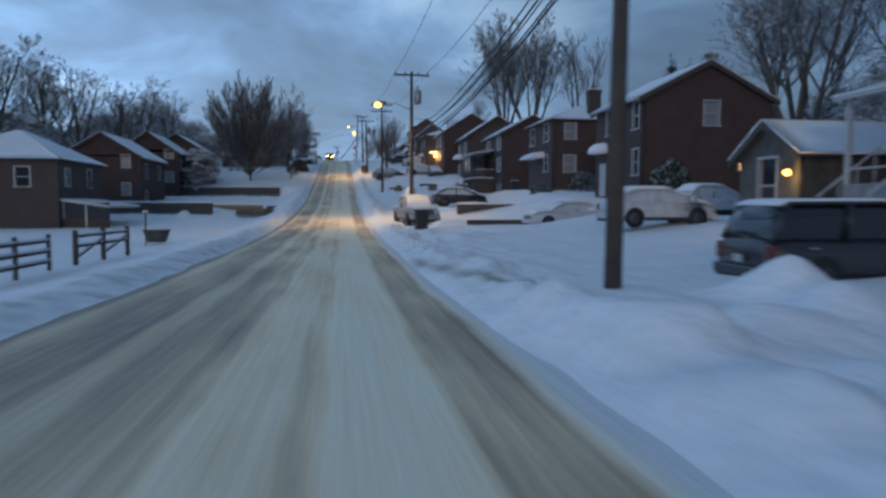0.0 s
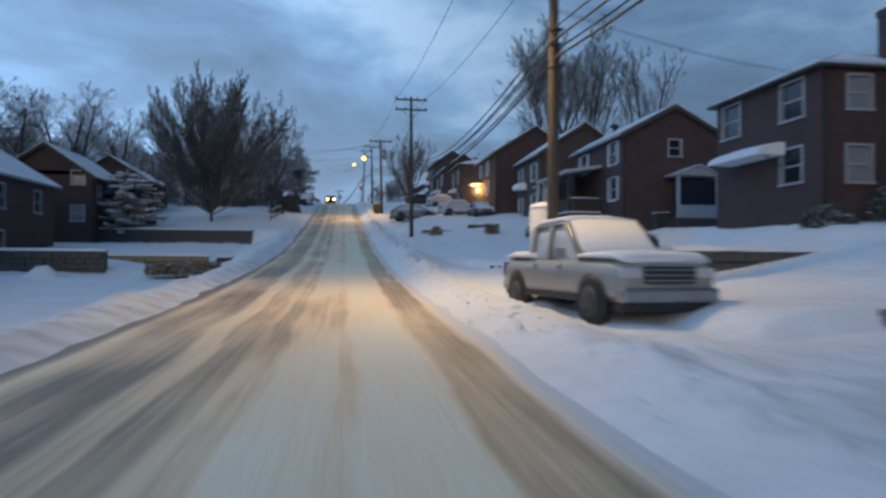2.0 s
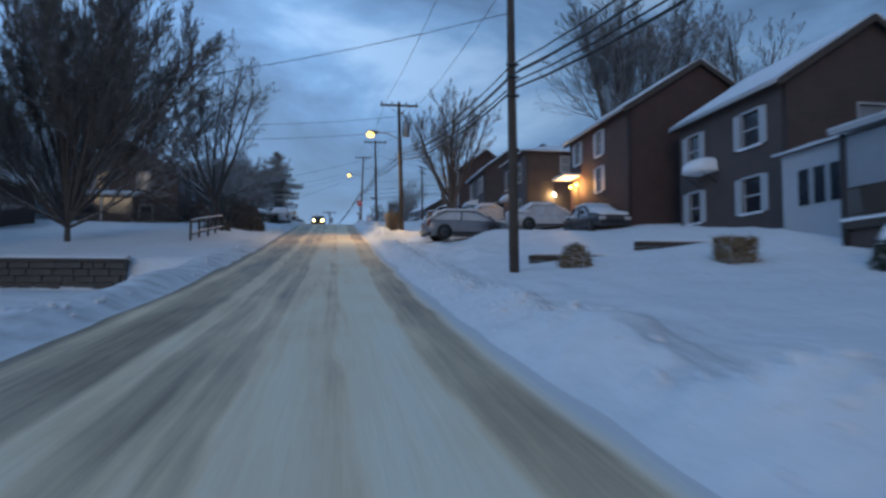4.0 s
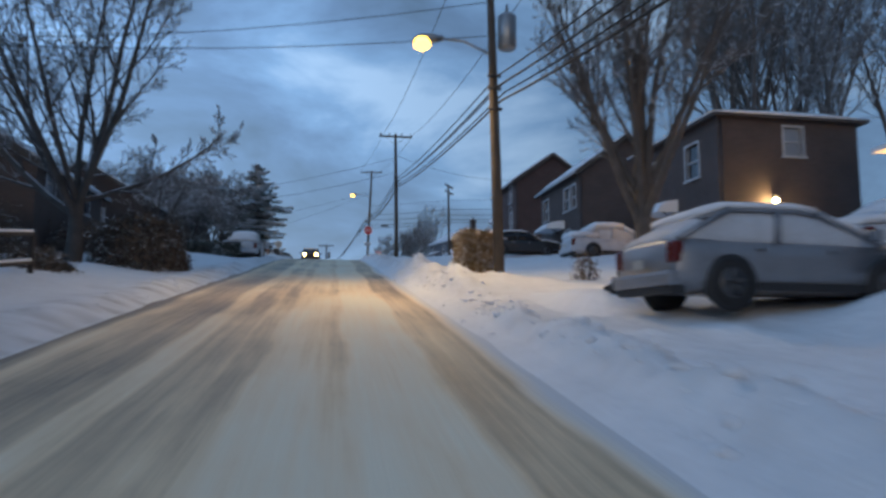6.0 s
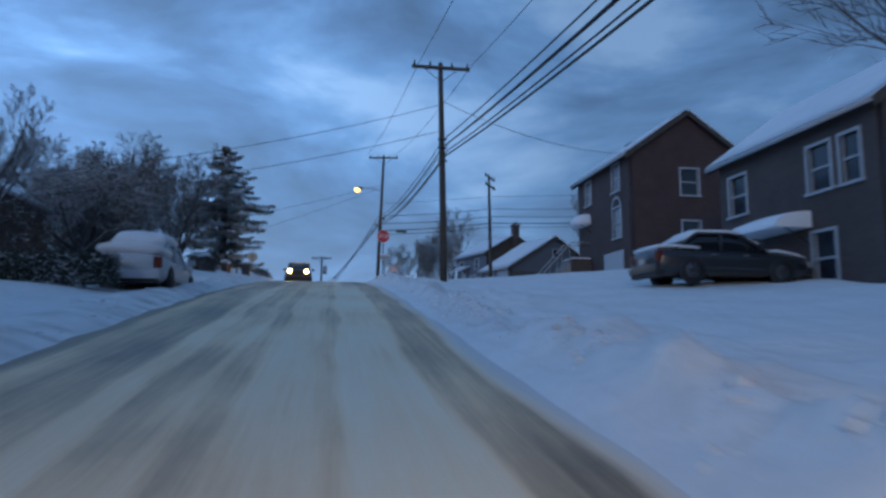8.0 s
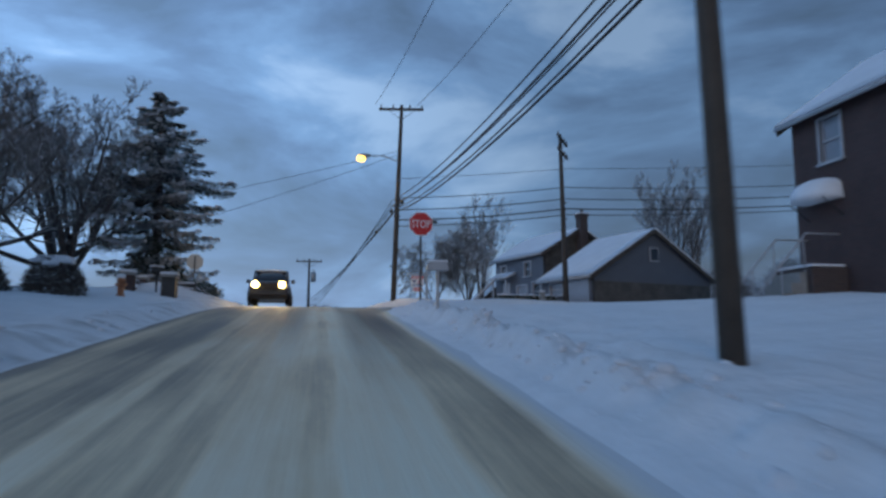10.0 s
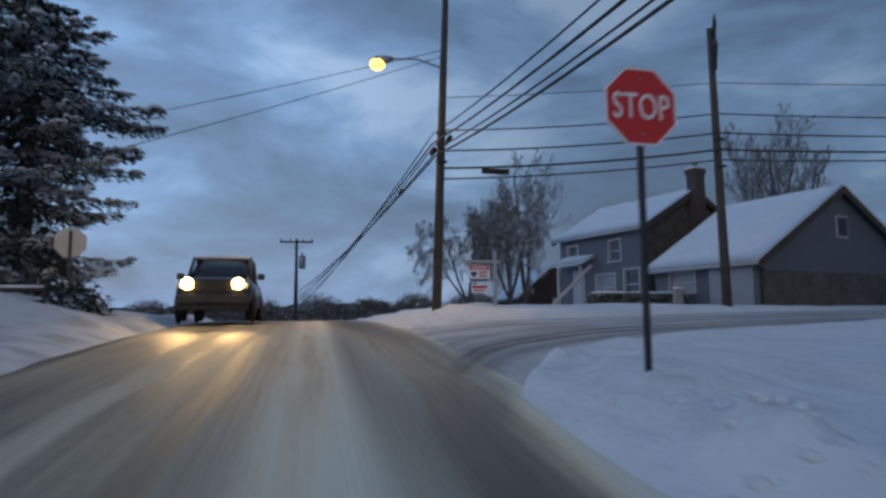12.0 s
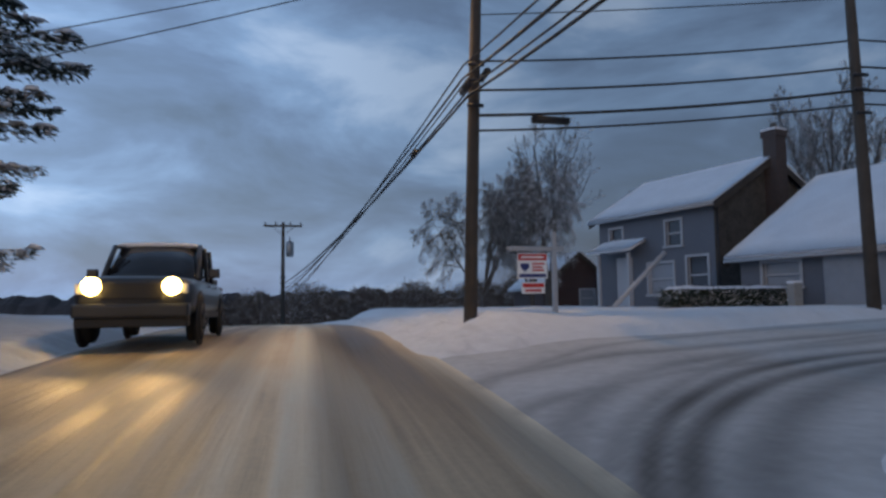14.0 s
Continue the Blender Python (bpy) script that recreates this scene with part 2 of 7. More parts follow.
def part(name, bm, material, parent, label="", smooth=False):
    me = bpy.data.meshes.new(name)
    bmesh.ops.recalc_face_normals(bm, faces=bm.faces)
    bm.to_mesh(me)
    bm.free()
    me.materials.append(material)
    if smooth:
        me.polygons.foreach_set("use_smooth", [True] * len(me.polygons))
    ob = new(name, me)
    if parent:
        ob.parent = parent
    if label:
        ob["label"] = label
    return ob


def empty(name, loc, label, category, group="", rz=0.0, kind=""):
    ob = new(name)
    ob.empty_display_size = 0.3
    ob.location = loc
    ob.rotation_euler = (0, 0, radians(rz))
    return tagged(ob, label, category, group, kind)


def box_bm(x0, x1, y0, y1, z0, z1, bevel=0.0, bm=None):
    bm = bm or bmesh.new()
    vs = [bm.verts.new(p) for p in ((x0, y0, z0), (x1, y0, z0), (x1, y1, z0), (x0, y1, z0), (x0, y0, z1), (x1, y0, z1), (x1, y1, z1), (x0, y1, z1))]
    fs = [bm.faces.new([vs[i] for i in f]) for f in ((3, 2, 1, 0), (4, 5, 6, 7), (0, 1, 5, 4), (1, 2, 6, 5), (2, 3, 7, 6), (3, 0, 4, 7))]
    if bevel:
        es = list({e for f in fs for e in f.edges})
        bmesh.ops.bevel(bm, geom=es, offset=bevel, segments=2, affect="EDGES", profile=0.6)
    return bm


def prism_bm(outline, axis, a, b, bevel=0.0):
    """A closed outline in the two other axes, drawn out from a to b along the axis."""
    bm = bmesh.new()
    put = {"x": lambda p, s: (s, p[0], p[1]), "y": lambda p, s: (p[0], s, p[1]), "z": lambda p, s: (p[0], p[1], s)}[axis]
    lo = [bm.verts.new(put(p, a)) for p in outline]
    hi = [bm.verts.new(put(p, b)) for p in outline]
    bm.faces.new(lo)
    bm.faces.new(list(reversed(hi)))
    k = len(outline)
    for i in range(k):
        bm.faces.new((lo[i], lo[(i + 1) % k], hi[(i + 1) % k], hi[i]))
    if bevel:
        bmesh.ops.bevel(bm, geom=list(bm.edges), offset=bevel, segments=2, affect="EDGES")
    return bm


def tube(path, radii, sides=8, caps=True):
    """Verts and faces of a round bar along points."""
    vs, fs = [], []
    pts = [Vector(p) for p in path]
    if not hasattr(radii, "__len__"):
        radii = [radii] * len(pts)
    for i, p in enumerate(pts):
        d = (pts[min(i + 1, len(pts) - 1)] - pts[max(i - 1, 0)]).normalized()
        u = d.cross(Vector((0.31, 0.17, 0.93)) if abs(d.z) < 0.9 else Vector((1, 0, 0))).normalized()
        w = d.cross(u)
        for k in range(sides):
            a = 2 * math.pi * k / sides
            vs.append(p + (u * math.cos(a) + w * math.sin(a)) * radii[i])
    for i in range(len(pts) - 1):
        for k in range(sides):
            a, b = i * sides + k, i * sides + (k + 1) % sides
            fs.append((a, b, b + sides, a + sides))
    if caps:
        fs.append(tuple(range(sides - 1, -1, -1)))
        fs.append(tuple(range((len(pts) - 1) * sides, len(pts) * sides)))
    return vs, fs


def bar(name, path, radii, material, parent=None, sides=8, label="", smooth=True):
    v, f = tube(path, radii, sides)
    return mesh_ob(name, v, f, material, parent, label, smooth)


def sstep(a, b, x):
    t = np.clip((np.asarray(x, float) - a) / (b - a), 0, 1)
    return t * t * (3 - 2 * t)


# ---- ground ----
ROAD_Y = (-60, -30, 0, 7.3, 14.8, 22.6, 30.9, 39.5, 47.7, 55.6, 62.9, 69.7, 76.1, 82.3, 88.4, 94.1, 99.2, 110, 120.4, 129.7, 138, 145, 151.4, 158, 165, 172, 180, 195, 215, 260, 330, 420)
ROAD_Z = (3.6, 1.75, 0, -0.154, -0.257, -0.29, -0.26, -0.127, 0.112, 0.449, 0.88, 1.391, 1.969, 2.6, 3.268, 3.956, 4.645, 6.026, 7.356, 8.555, 9.536, 10.231, 10.836, 11.26, 11.55, 11.62, 11.5, 10.9, 9.6, 5.4, -2.0, -10.0)
_fy = np.linspace(-60, 420, 1921)
_fz = np.interp(_fy, ROAD_Y, ROAD_Z)
_k = np.hanning(31)
_fz = np.convolve(np.pad(_fz, 15, mode="reflect", reflect_type="odd"), _k / _k.sum(), "valid")


def road_z(y):
    return np.interp(y, _fy, _fz)


def road_c(y):
    """Where the road's middle line lies: straight, then bending beyond the crest."""
    return -0.8 - 0.0055 * np.clip(np.asarray(y, float) - 168, 0, 90) ** 2


def waves(x, y, s, seed):
    """Smooth pseudo-random relief between -1 and 1."""
    r = np.random.RandomState(seed)
    t = 0
    for i in range(7):
        a, f = r.uniform(0, 2 * math.pi), s * r.uniform(0.6, 1.9)
        t = t + np.sin((x * math.cos(a) + y * math.sin(a)) * f + r.uniform(0, 6.28)) / 7 * 1.6
    return t


YARD_R = ((-60, 0.6), (0, 0.6), (15, 0.7), (26, 0.95), (40, 1.7), (55, 2.2), (61, 1.9), (65, 1.0), (68, 0.8), (76, 0.75), (79, 1.05), (83, 1.5), (87, 1.6), (98, 1.5), (103, 1.3), (118, 1.3), (125, 1.0), (138, 1.1), (147, 0.9), (152, 0.45), (157, 0.3), (163, 0.4), (170, 0.5), (185, 0.6), (230, 0.5))
YARD_L8 = ((-60, -0.3), (20, -0.45), (35, -0.6), (50, -0.9), (72, -1.25), (73.5, -1.0), (86, -1.0), (89.6, -1.25), (90.4, -0.1), (97, 0.3), (104, 0.45), (115, 0.4), (126, 0.35), (160, 0.45), (200, 0.3))
YARD_L20 = ((-60, -0.4), (20, -0.5), (50, -0.8), (67.6, -1.0), (68.4, -0.2), (72, -0.3), (86, -0.9), (89.6, -1.25), (90.4, -0.1), (110, 0.4), (130, 0.6), (160, 0.5), (200, 0.3))


def side_street(x, y):
    """1 on the street that goes off at the crest, 0 off it."""
    skew = 0.27 * (x - 3)
    near = 156.2 + skew - 4.0 * np.exp(-np.clip(x - 2.2, 0, 90) / 1.6)
    far = 161.6 + skew
    return sstep(1.5, 1.9, x) * sstep(near - 0.4, near + 0.4, y) * sstep(far + 0.4, far - 0.4, y)


def street_z(x, y):
    v = np.clip(y - 0.27 * (x - 3), 140, 170)
    return road_z(v) + 0.006 + 0.010 * np.clip(x - 2, 0, 60) + 0.12 * sstep(4, 14, x) + 0.14 * sstep(156.5, 161.0, v) * sstep(2.5, 5.0, x)


def ground_z(x, y, lumps=True):
    x, y = np.asarray(x, float), np.asarray(y, float)
    u = x - road_c(y) - 0.8
    rz = road_z(np.minimum(y, 300.0))
    yr = np.interp(y, *zip(*YARD_R))
    l8, l20 = np.interp(y, *zip(*YARD_L8)), np.interp(y, *zip(*YARD_L20))
    away = sstep(-24, -34, u)
    l20 = l20 * (1 - away) + np.interp(y, (-60, 50, 100, 160, 200), (-0.4, -0.8, 0.0, 0.5, 0.3)) * away
    right = 0.10 * sstep(2.0, 3.0, u) + (yr - 0.10) * np.clip((u - 3.0) / 12.0, 0, 1) ** np.interp(y, (0, 30, 42, 60, 90), (2.3, 2.3, 2.3, 1.7, 1.2))
    right = right + np.clip((u - 15) / 40, 0, 3) * 1.2
    left = np.where(u > -8, l8 * sstep(-4.2, -8.0, u), l8 + (l20 - l8) * sstep(-8, -18, u))
    left = left + 0.08 * sstep(-3.6, -4.4, u)
    z = rz + np.where(u > 0, right, left)
    # past the side street the yard is level
    level = sstep(161, 166, y) * sstep(2.2, 5.0, x)
    z = z * (1 - level) + (12.02 - 0.06 * np.clip(y - 199, 0, 100)) * level
    st = side_street(x, y)
    z = z * (1 - st) + (street_z(x, y) - 0.12) * st
    # a level drive cut in below a timber edging
    drive = sstep(34.6, 36.4, y) * sstep(39.65, 39.35, y) * sstep(4.5, 6.5, u) * sstep(19, 15.5, u)
    z = z * (1 - drive) + np.minimum(z, 0.10) * drive
    fill = sstep(39.35, 39.65, y) * sstep(45.5, 42.0, y) * sstep(5.2, 6.4, u)
    z = z * (1 - fill) + np.maximum(z, 0.44) * fill
    z = z + 0.17 * sstep(149, 153.5, y) * sstep(164, 160, y) * sstep(-4.3, -5.5, x) * sstep(-13, -9.5, x)
    # a level stand for a car above a timber edging
    stand = sstep(51.8, 54.2, y) * sstep(61.15, 60.75, y) * sstep(0.10, 0.45, x - 6.2 - 0.27 * (61.2 - y)) * sstep(17.5, 14.5, x)
    low = sstep(52.5, 54.0, y) * sstep(63.5, 61.5, y) * sstep(0.10, -0.15, x - 6.2 - 0.27 * (61.2 - y)) * sstep(3.2, 5.0, x)
    z = z * (1 - low) + np.minimum(z, 0.70) * low
    z = z * (1 - stand) + 1.14 * stand
    # snow shovelled up along a drive
    heap = np.exp(-(((y - 96.2) / 0.85) ** 2)) * sstep(5.6, 8.4, x) * sstep(13.5, 10.5, x)
    z = z * (1 - heap) + np.maximum(z, 5.42) * heap
    knoll = np.exp(-(((y - 101.0) / 1.5) ** 4)) * sstep(3.9, 5.0, x) * sstep(11.0, 8.0, x)
    z = z * (1 - knoll) + np.maximum(z, 5.42) * knoll
    # the bank round a hedge and a pole
    mound = np.exp(-(((y - 106.2) / 1.9) ** 4)) * sstep(2.35, 3.2, x) * sstep(8.0, 5.0, x)
    z = z * (1 - mound) + np.maximum(z, 5.96) * mound
    inside = sstep(-3.9, -3.6, u) * sstep(2.25, 1.95, u)
    z = z - 0.05 * inside
    if lumps:
        out = (1 - inside) * (1 - st)
        bank_r = np.exp(-((u - 3.0 - 0.25 * waves(x, y, 0.5, 3)) / 0.55) ** 2)
        lump = 0.5 + 0.5 * waves(x, y, 1.6, 5)
        z = z + out * (1 - 0.9 * sstep(84, 86, y)) * bank_r * np.clip(0.10 + 0.42 * lump * sstep(0.35, 0.75, 0.5 + 0.5 * waves(0 * x, y, 0.30, 8)), 0, 1)
        bank_l = np.exp(-((u + 4.5 - 0.2 * waves(x, y, 0.4, 13)) / 0.5) ** 2)
        z = z + out * bank_l * (0.08 + 0.14 * (0.5 + 0.5 * waves(x, y, 1.3, 15)))
        verge = sstep(2.2, 2.8, u) * sstep(8.0, 4.0, u)
        z = z + out * (0.05 * waves(x, y, 0.5, 21) + 0.035 * waves(x, y, 1.9, 22) + 0.075 * verge * waves(x, y, 3.2, 23) + 0.05 * verge * np.abs(waves(x, y, 1.1, 24)))
        z = z + st * 0.012 * waves(x, y, 2.0, 25)
        # the ridge that the plough threw up along the right kerb
        run = sstep(84, 86, y) * sstep(150.6, 149, y) * (1 - sstep(98.5, 100, y) * sstep(104, 102.5, y)) * (1 - sstep(118.5, 120, y) * sstep(129, 127.5, y))
        mid = 2.88 + 0.12 * waves(0 * x, y, 0.45, 91) + 0.10 * waves(0 * x, y, 1.9, 92)
        crest = sstep(-0.42, -0.10, u - mid) * sstep(0.55, 0.06, u - mid)
        z = z + out * run * crest * np.clip(0.20 + 0.06 * waves(x, y, 2.1, 93) + 0.11 * waves(x, y, 5.5, 94) + 0.10 * waves(x, y, 9.5, 90), 0.02, 1)
        # fallen clods beyond it
        z = z + out * run * sstep(3.4, 4.0, u) * sstep(6.5, 4.6, u) * 0.10 * np.clip(waves(x, y, 4.0, 88) - 0.25, 0, 1)
        near = sstep(19, 16, y) * sstep(-4, 2, y)
        mid = 2.35 + 0.95 * sstep(17.5, 11.0, y) - 0.5 * sstep(9.5, 7.5, y) + 0.08 * waves(0 * x, y, 2.2, 95)
        z = z + out * near * np.exp(-(((u - mid) / 0.30) ** 2)) * (0.05 + 0.03 * waves(x, y, 3.5, 96) + 0.02 * waves(x, y, 7.0, 97))
        # crumbled clods near the kerb
        kerb = sstep(2.1, 2.5, u) * sstep(5.2, 3.6, u)
        z = z + out * kerb * (1 - run) * 0.05 * np.clip(waves(x, y, 6.5, 98) + waves(x, y, 9.0, 99), -0.3, 2)
        # ploughed heaps at the corner, by the pole and along the lawn's edge
        for hx, hy, r, h in HEAPS:
            z = z + out * h * np.exp(-(((x - hx) ** 2 + (y - hy) ** 2) / r**2)) * (1 + 0.25 * waves(x, y, 2.6, 31))
    return z


HEAPS = ((2.7, 8.2, 0.42, 0.24), (3.45, 5.8, 0.62, 0.40), (4.7, 6.5, 0.7, 0.32), (6.0, 7.2, 0.6, 0.36), (6.7, 7.9, 0.6, 0.34), (4.4, 136.5, 1.1, 0.16), (6.8, 9.3, 0.7, 0.6), (3.6, 14.0, 1.0, 0.20),
         (5.0, 29.0, 0.9, 0.3), (6.1, 31.0, 1.0, 0.3), (4.2, 33.0, 0.5, 0.3), (3.9, 36.6, 1.6, 0.12), (3.6, 63.0, 0.8, 0.35), (3.4, 66.5, 0.9, 0.35), (3.2, 70, 0.7, 0.3),
         (3.2, 116, 0.9, 0.35), (3.1, 113, 1.0, 0.40), (3.3, 110.5, 1.0, 0.42), (3.6, 119, 1.1, 0.30), (3.4, 104, 1.2, 0.22), (6.1, 91.0, 0.8, 0.3), (5.2, 87.6, 0.8, 0.25),
         (3.0, 131, 0.9, 0.10), (3.0, 135, 0.9, 0.08), (3.0, 139, 0.9, 0.08), (2.9, 143, 0.9, 0.08), (2.9, 147, 0.9, 0.08), (3.9, 127, 1.0, 0.2), (4.9, 125.6, 0.9, 0.2),
         (3.3, 150.6, 1.3, 0.20), (4.6, 152.0, 1.2, 0.15), (4.0, 164.0, 1.2, 0.10), (6.4, 163.9, 1.4, 0.06), (8.9, 164.2, 1.5, 0.07), (-14.2, 65.6, 0.45, 0.75), (-6.6, 160.5, 1.6, 0.4), (-7.6, 163.5, 1.6, 0.3))


def grid_mesh(name, xs, ys, material, zf, label, shift=None):
    gx, gy = np.meshgrid(xs, ys)
    if shift is not None:
        gx = gx + shift(gy)
    gz = zf(gx, gy)
    nx, ny = len(xs), len(ys)
    verts = np.stack([gx, gy, gz], -1).reshape(-1, 3)
    i = np.arange(nx * ny).reshape(ny, nx)
    faces = np.stack([i[:-1, :-1], i[:-1, 1:], i[1:, 1:], i[1:, :-1]], -1).reshape(-1, 4)
    me = bpy.data.meshes.new(name)
    me.from_pydata(verts.tolist(), [], faces.tolist())
    me.polygons.foreach_set("use_smooth", [True] * len(me.polygons))
    me.materials.append(material)
    me.update()
    return tagged(new(name, me), label, "ground", kind="structure")


def spaced(*runs):
    out = []
    for a, b, s in runs:
        out += list(np.arange(a, b - 1e-6, s))
    return np.array(out + [runs[-1][1]])


def far_ground(x, y):
    z = ground_z(x, y)
    d = np.maximum(np.maximum(np.abs(x) - 60, np.abs(y - 100) - 190), 0)
    far = sstep(0, 300, d)
    return z * (1 - far) + (-14 + 6 * waves(x, y, 0.006, 41)) * far


GROUND = grid_mesh("ground", spaced((-3000, -300, 450), (-300, -60, 40), (-60, -16, 3), (-16, -9, 0.5), (-9, 1.7, 0.25), (1.7, 4.4, 0.09), (4.4, 9, 0.2), (9, 20, 0.5), (20, 60, 3), (60, 300, 40), (300, 3000, 450)),
                   spaced((-3000, -240, 460), (-240, -40, 20), (-40, 0, 2), (0, 172, 0.2), (172, 240, 2), (240, 400, 16), (400, 3400, 500)), SNOW, far_ground,
                   "snow-covered verges and yards with ploughed heaps")


TURN_OFF = ((2.2, 19.0), (2.25, 16.6), (2.55, 13.6), (2.85, 11.7), (3.1, 10.7), (3.5, 10.2))


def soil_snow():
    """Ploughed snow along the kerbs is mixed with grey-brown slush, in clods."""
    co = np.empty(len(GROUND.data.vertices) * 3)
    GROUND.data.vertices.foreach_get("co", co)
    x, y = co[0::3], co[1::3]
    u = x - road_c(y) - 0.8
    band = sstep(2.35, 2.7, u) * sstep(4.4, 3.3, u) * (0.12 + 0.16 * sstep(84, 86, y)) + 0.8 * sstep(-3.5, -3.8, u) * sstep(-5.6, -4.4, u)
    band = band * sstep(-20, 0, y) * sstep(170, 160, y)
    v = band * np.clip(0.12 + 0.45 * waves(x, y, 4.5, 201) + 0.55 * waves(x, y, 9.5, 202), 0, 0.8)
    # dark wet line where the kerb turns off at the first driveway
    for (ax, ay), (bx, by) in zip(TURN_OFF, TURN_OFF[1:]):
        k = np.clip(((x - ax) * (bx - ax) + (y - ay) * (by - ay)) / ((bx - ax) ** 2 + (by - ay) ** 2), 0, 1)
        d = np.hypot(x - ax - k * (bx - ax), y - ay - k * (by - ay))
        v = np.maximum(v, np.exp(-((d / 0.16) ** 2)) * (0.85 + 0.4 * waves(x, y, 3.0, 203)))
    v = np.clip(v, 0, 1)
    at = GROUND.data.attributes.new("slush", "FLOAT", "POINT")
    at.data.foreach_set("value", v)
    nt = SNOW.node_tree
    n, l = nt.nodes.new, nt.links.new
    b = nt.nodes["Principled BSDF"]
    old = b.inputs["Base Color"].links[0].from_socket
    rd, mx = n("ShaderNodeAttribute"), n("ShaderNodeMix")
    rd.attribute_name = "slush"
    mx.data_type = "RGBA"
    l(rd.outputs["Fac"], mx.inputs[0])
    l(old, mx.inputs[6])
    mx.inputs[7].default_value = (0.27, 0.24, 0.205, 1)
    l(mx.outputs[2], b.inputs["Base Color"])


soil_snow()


def road_mat():
    """Packed slush: tyre lanes of grey-brown wet slush between paler ridges of snow, mixed along the road's length. Its
    tan is warmed and lightened in place of headlight glow.
    """
    m = bpy.data.materials.new("slushy road")
    m.use_nodes = True
    nt = m.node_tree
    n, l = nt.nodes.new, nt.links.new
    b = nt.nodes["Principled BSDF"]
    tc = n("ShaderNodeTexCoord")
    streak = n("ShaderNodeMapping")
    streak.inputs["Scale"].default_value = (2.6, 0.11, 1.0)
    l(tc.outputs["Object"], streak.inputs["Vector"])
    a = n("ShaderNodeTexNoise")
    a.inputs["Scale"].default_value, a.inputs["Detail"].default_value, a.inputs["Roughness"].default_value = 1.0, 6.0, 0.6
    l(streak.outputs["Vector"], a.inputs["Vector"])
    patch = n("ShaderNodeMapping")
    patch.inputs["Scale"].default_value = (0.6, 0.19, 1.0)
    l(tc.outputs["Object"], patch.inputs["Vector"])
    p = n("ShaderNodeTexNoise")
    p.inputs["Scale"].default_value, p.inputs["Detail"].default_value = 1.0, 5.0
    l(patch.outputs["Vector"], p.inputs["Vector"])
    g = n("ShaderNodeTexNoise")
    g.inputs["Scale"].default_value, g.inputs["Detail"].default_value = 14.0, 5.0
    l(tc.outputs["Object"], g.inputs["Vector"])
    sep = n("ShaderNodeSeparateXYZ")
    l(tc.outputs["Object"], sep.inputs[0])
    lane = n("ShaderNodeValToRGB")  # across the road, 0 at the left edge
    r = n("ShaderNodeMapRange")
    r.inputs["From Min"].default_value, r.inputs["From Max"].default_value = -3.8, 2.2
    weave = n("ShaderNodeTexNoise")  # the lanes wander a little
    weave.inputs["Scale"].default_value, weave.inputs["Detail"].default_value = 0.22, 3.0
    l(tc.outputs["Object"], weave.inputs["Vector"])
    shifted = n("ShaderNodeMath")
    shifted.operation = "MULTIPLY_ADD"
    shifted.inputs[1].default_value = 0.45
    l(weave.outputs["Fac"], shifted.inputs[0])
    l(sep.outputs["X"], shifted.inputs[2])
    back = n("ShaderNodeMath")
    back.operation = "SUBTRACT"
    back.inputs[1].default_value = 0.225
    l(shifted.outputs[0], back.inputs[0])
    l(back.outputs[0], r.inputs["Value"])
    l(r.outputs["Result"], lane.inputs["Fac"])
    e = lane.color_ramp.elements
    e[0].position, e[0].color = 0.0, (0.20, 0.20, 0.20, 1)
    e[1].position, e[1].color = 1.0, (0.95, 0.95, 0.95, 1)
    for pos, v in ((0.03, 0.22), (0.083, 0.56), (0.15, 0.32), (0.267, 0.26), (0.29, 0.62), (0.333, 0.66), (0.347, 0.38), (0.40, 0.42), (0.433, 0.60), (0.45, 0.42), (0.483, 0.46), (0.50, 0.72), (0.60, 0.72), (0.614, 0.58), (0.638, 0.60), (0.656, 0.88), (0.79, 0.85), (0.812, 0.40), (0.915, 0.30), (0.94, 0.74)):
        k = e.new(pos)
        k.color = (v, v, v, 1)
    def scaled(src, k, c):
        q = n("ShaderNodeMath")
        q.operation = "MULTIPLY_ADD"
        l(src, q.inputs[0])
        q.inputs[1].default_value, q.inputs[2].default_value = k, c
        return q.outputs[0]
    def plus(u, v):
        q = n("ShaderNodeMath")
        q.operation = "ADD"
        l(u, q.inputs[0])
        l(v, q.inputs[1])
        return q.outputs[0]
    thin = n("ShaderNodeMapping")
    thin.inputs["Scale"].default_value = (11.0, 0.30, 1.0)
    l(tc.outputs["Object"], thin.inputs["Vector"])
    w2 = n("ShaderNodeTexNoise")
    w2.inputs["Scale"].default_value, w2.inputs["Detail"].default_value = 1.0, 3.0
    l(thin.outputs["Vector"], w2.inputs["Vector"])
    t = plus(plus(scaled(a.outputs["Fac"], 0.55, -0.275), scaled(w2.outputs["Fac"], 0.42, -0.21)), plus(scaled(p.outputs["Fac"], 1.1, -0.55), plus(lane.outputs["Color"], scaled(g.outputs["Fac"], 0.2, -0.1))))
    gutter = n("ShaderNodeMapRange")  # wet dark gutter along the left kerb
    gutter.inputs["From Min"].default_value, gutter.inputs["From Max"].default_value = -3.72, -3.30
    gutter.inputs["To Min"].default_value, gutter.inputs["To Max"].default_value = -0.42, 0.0
    l(sep.outputs["X"], gutter.inputs["Value"])
    t = plus(t, gutter.outputs["Result"])
    # slush tones, with the warm glow of unbuilt headlights put into the tan
    col = n("ShaderNodeValToRGB")
    c = col.color_ramp.elements
    c[0].position, c[0].color = 0.10, (0.25, 0.18, 0.112, 1)
    c[1].position, c[1].color = 0.98, (0.88, 0.78, 0.60, 1)
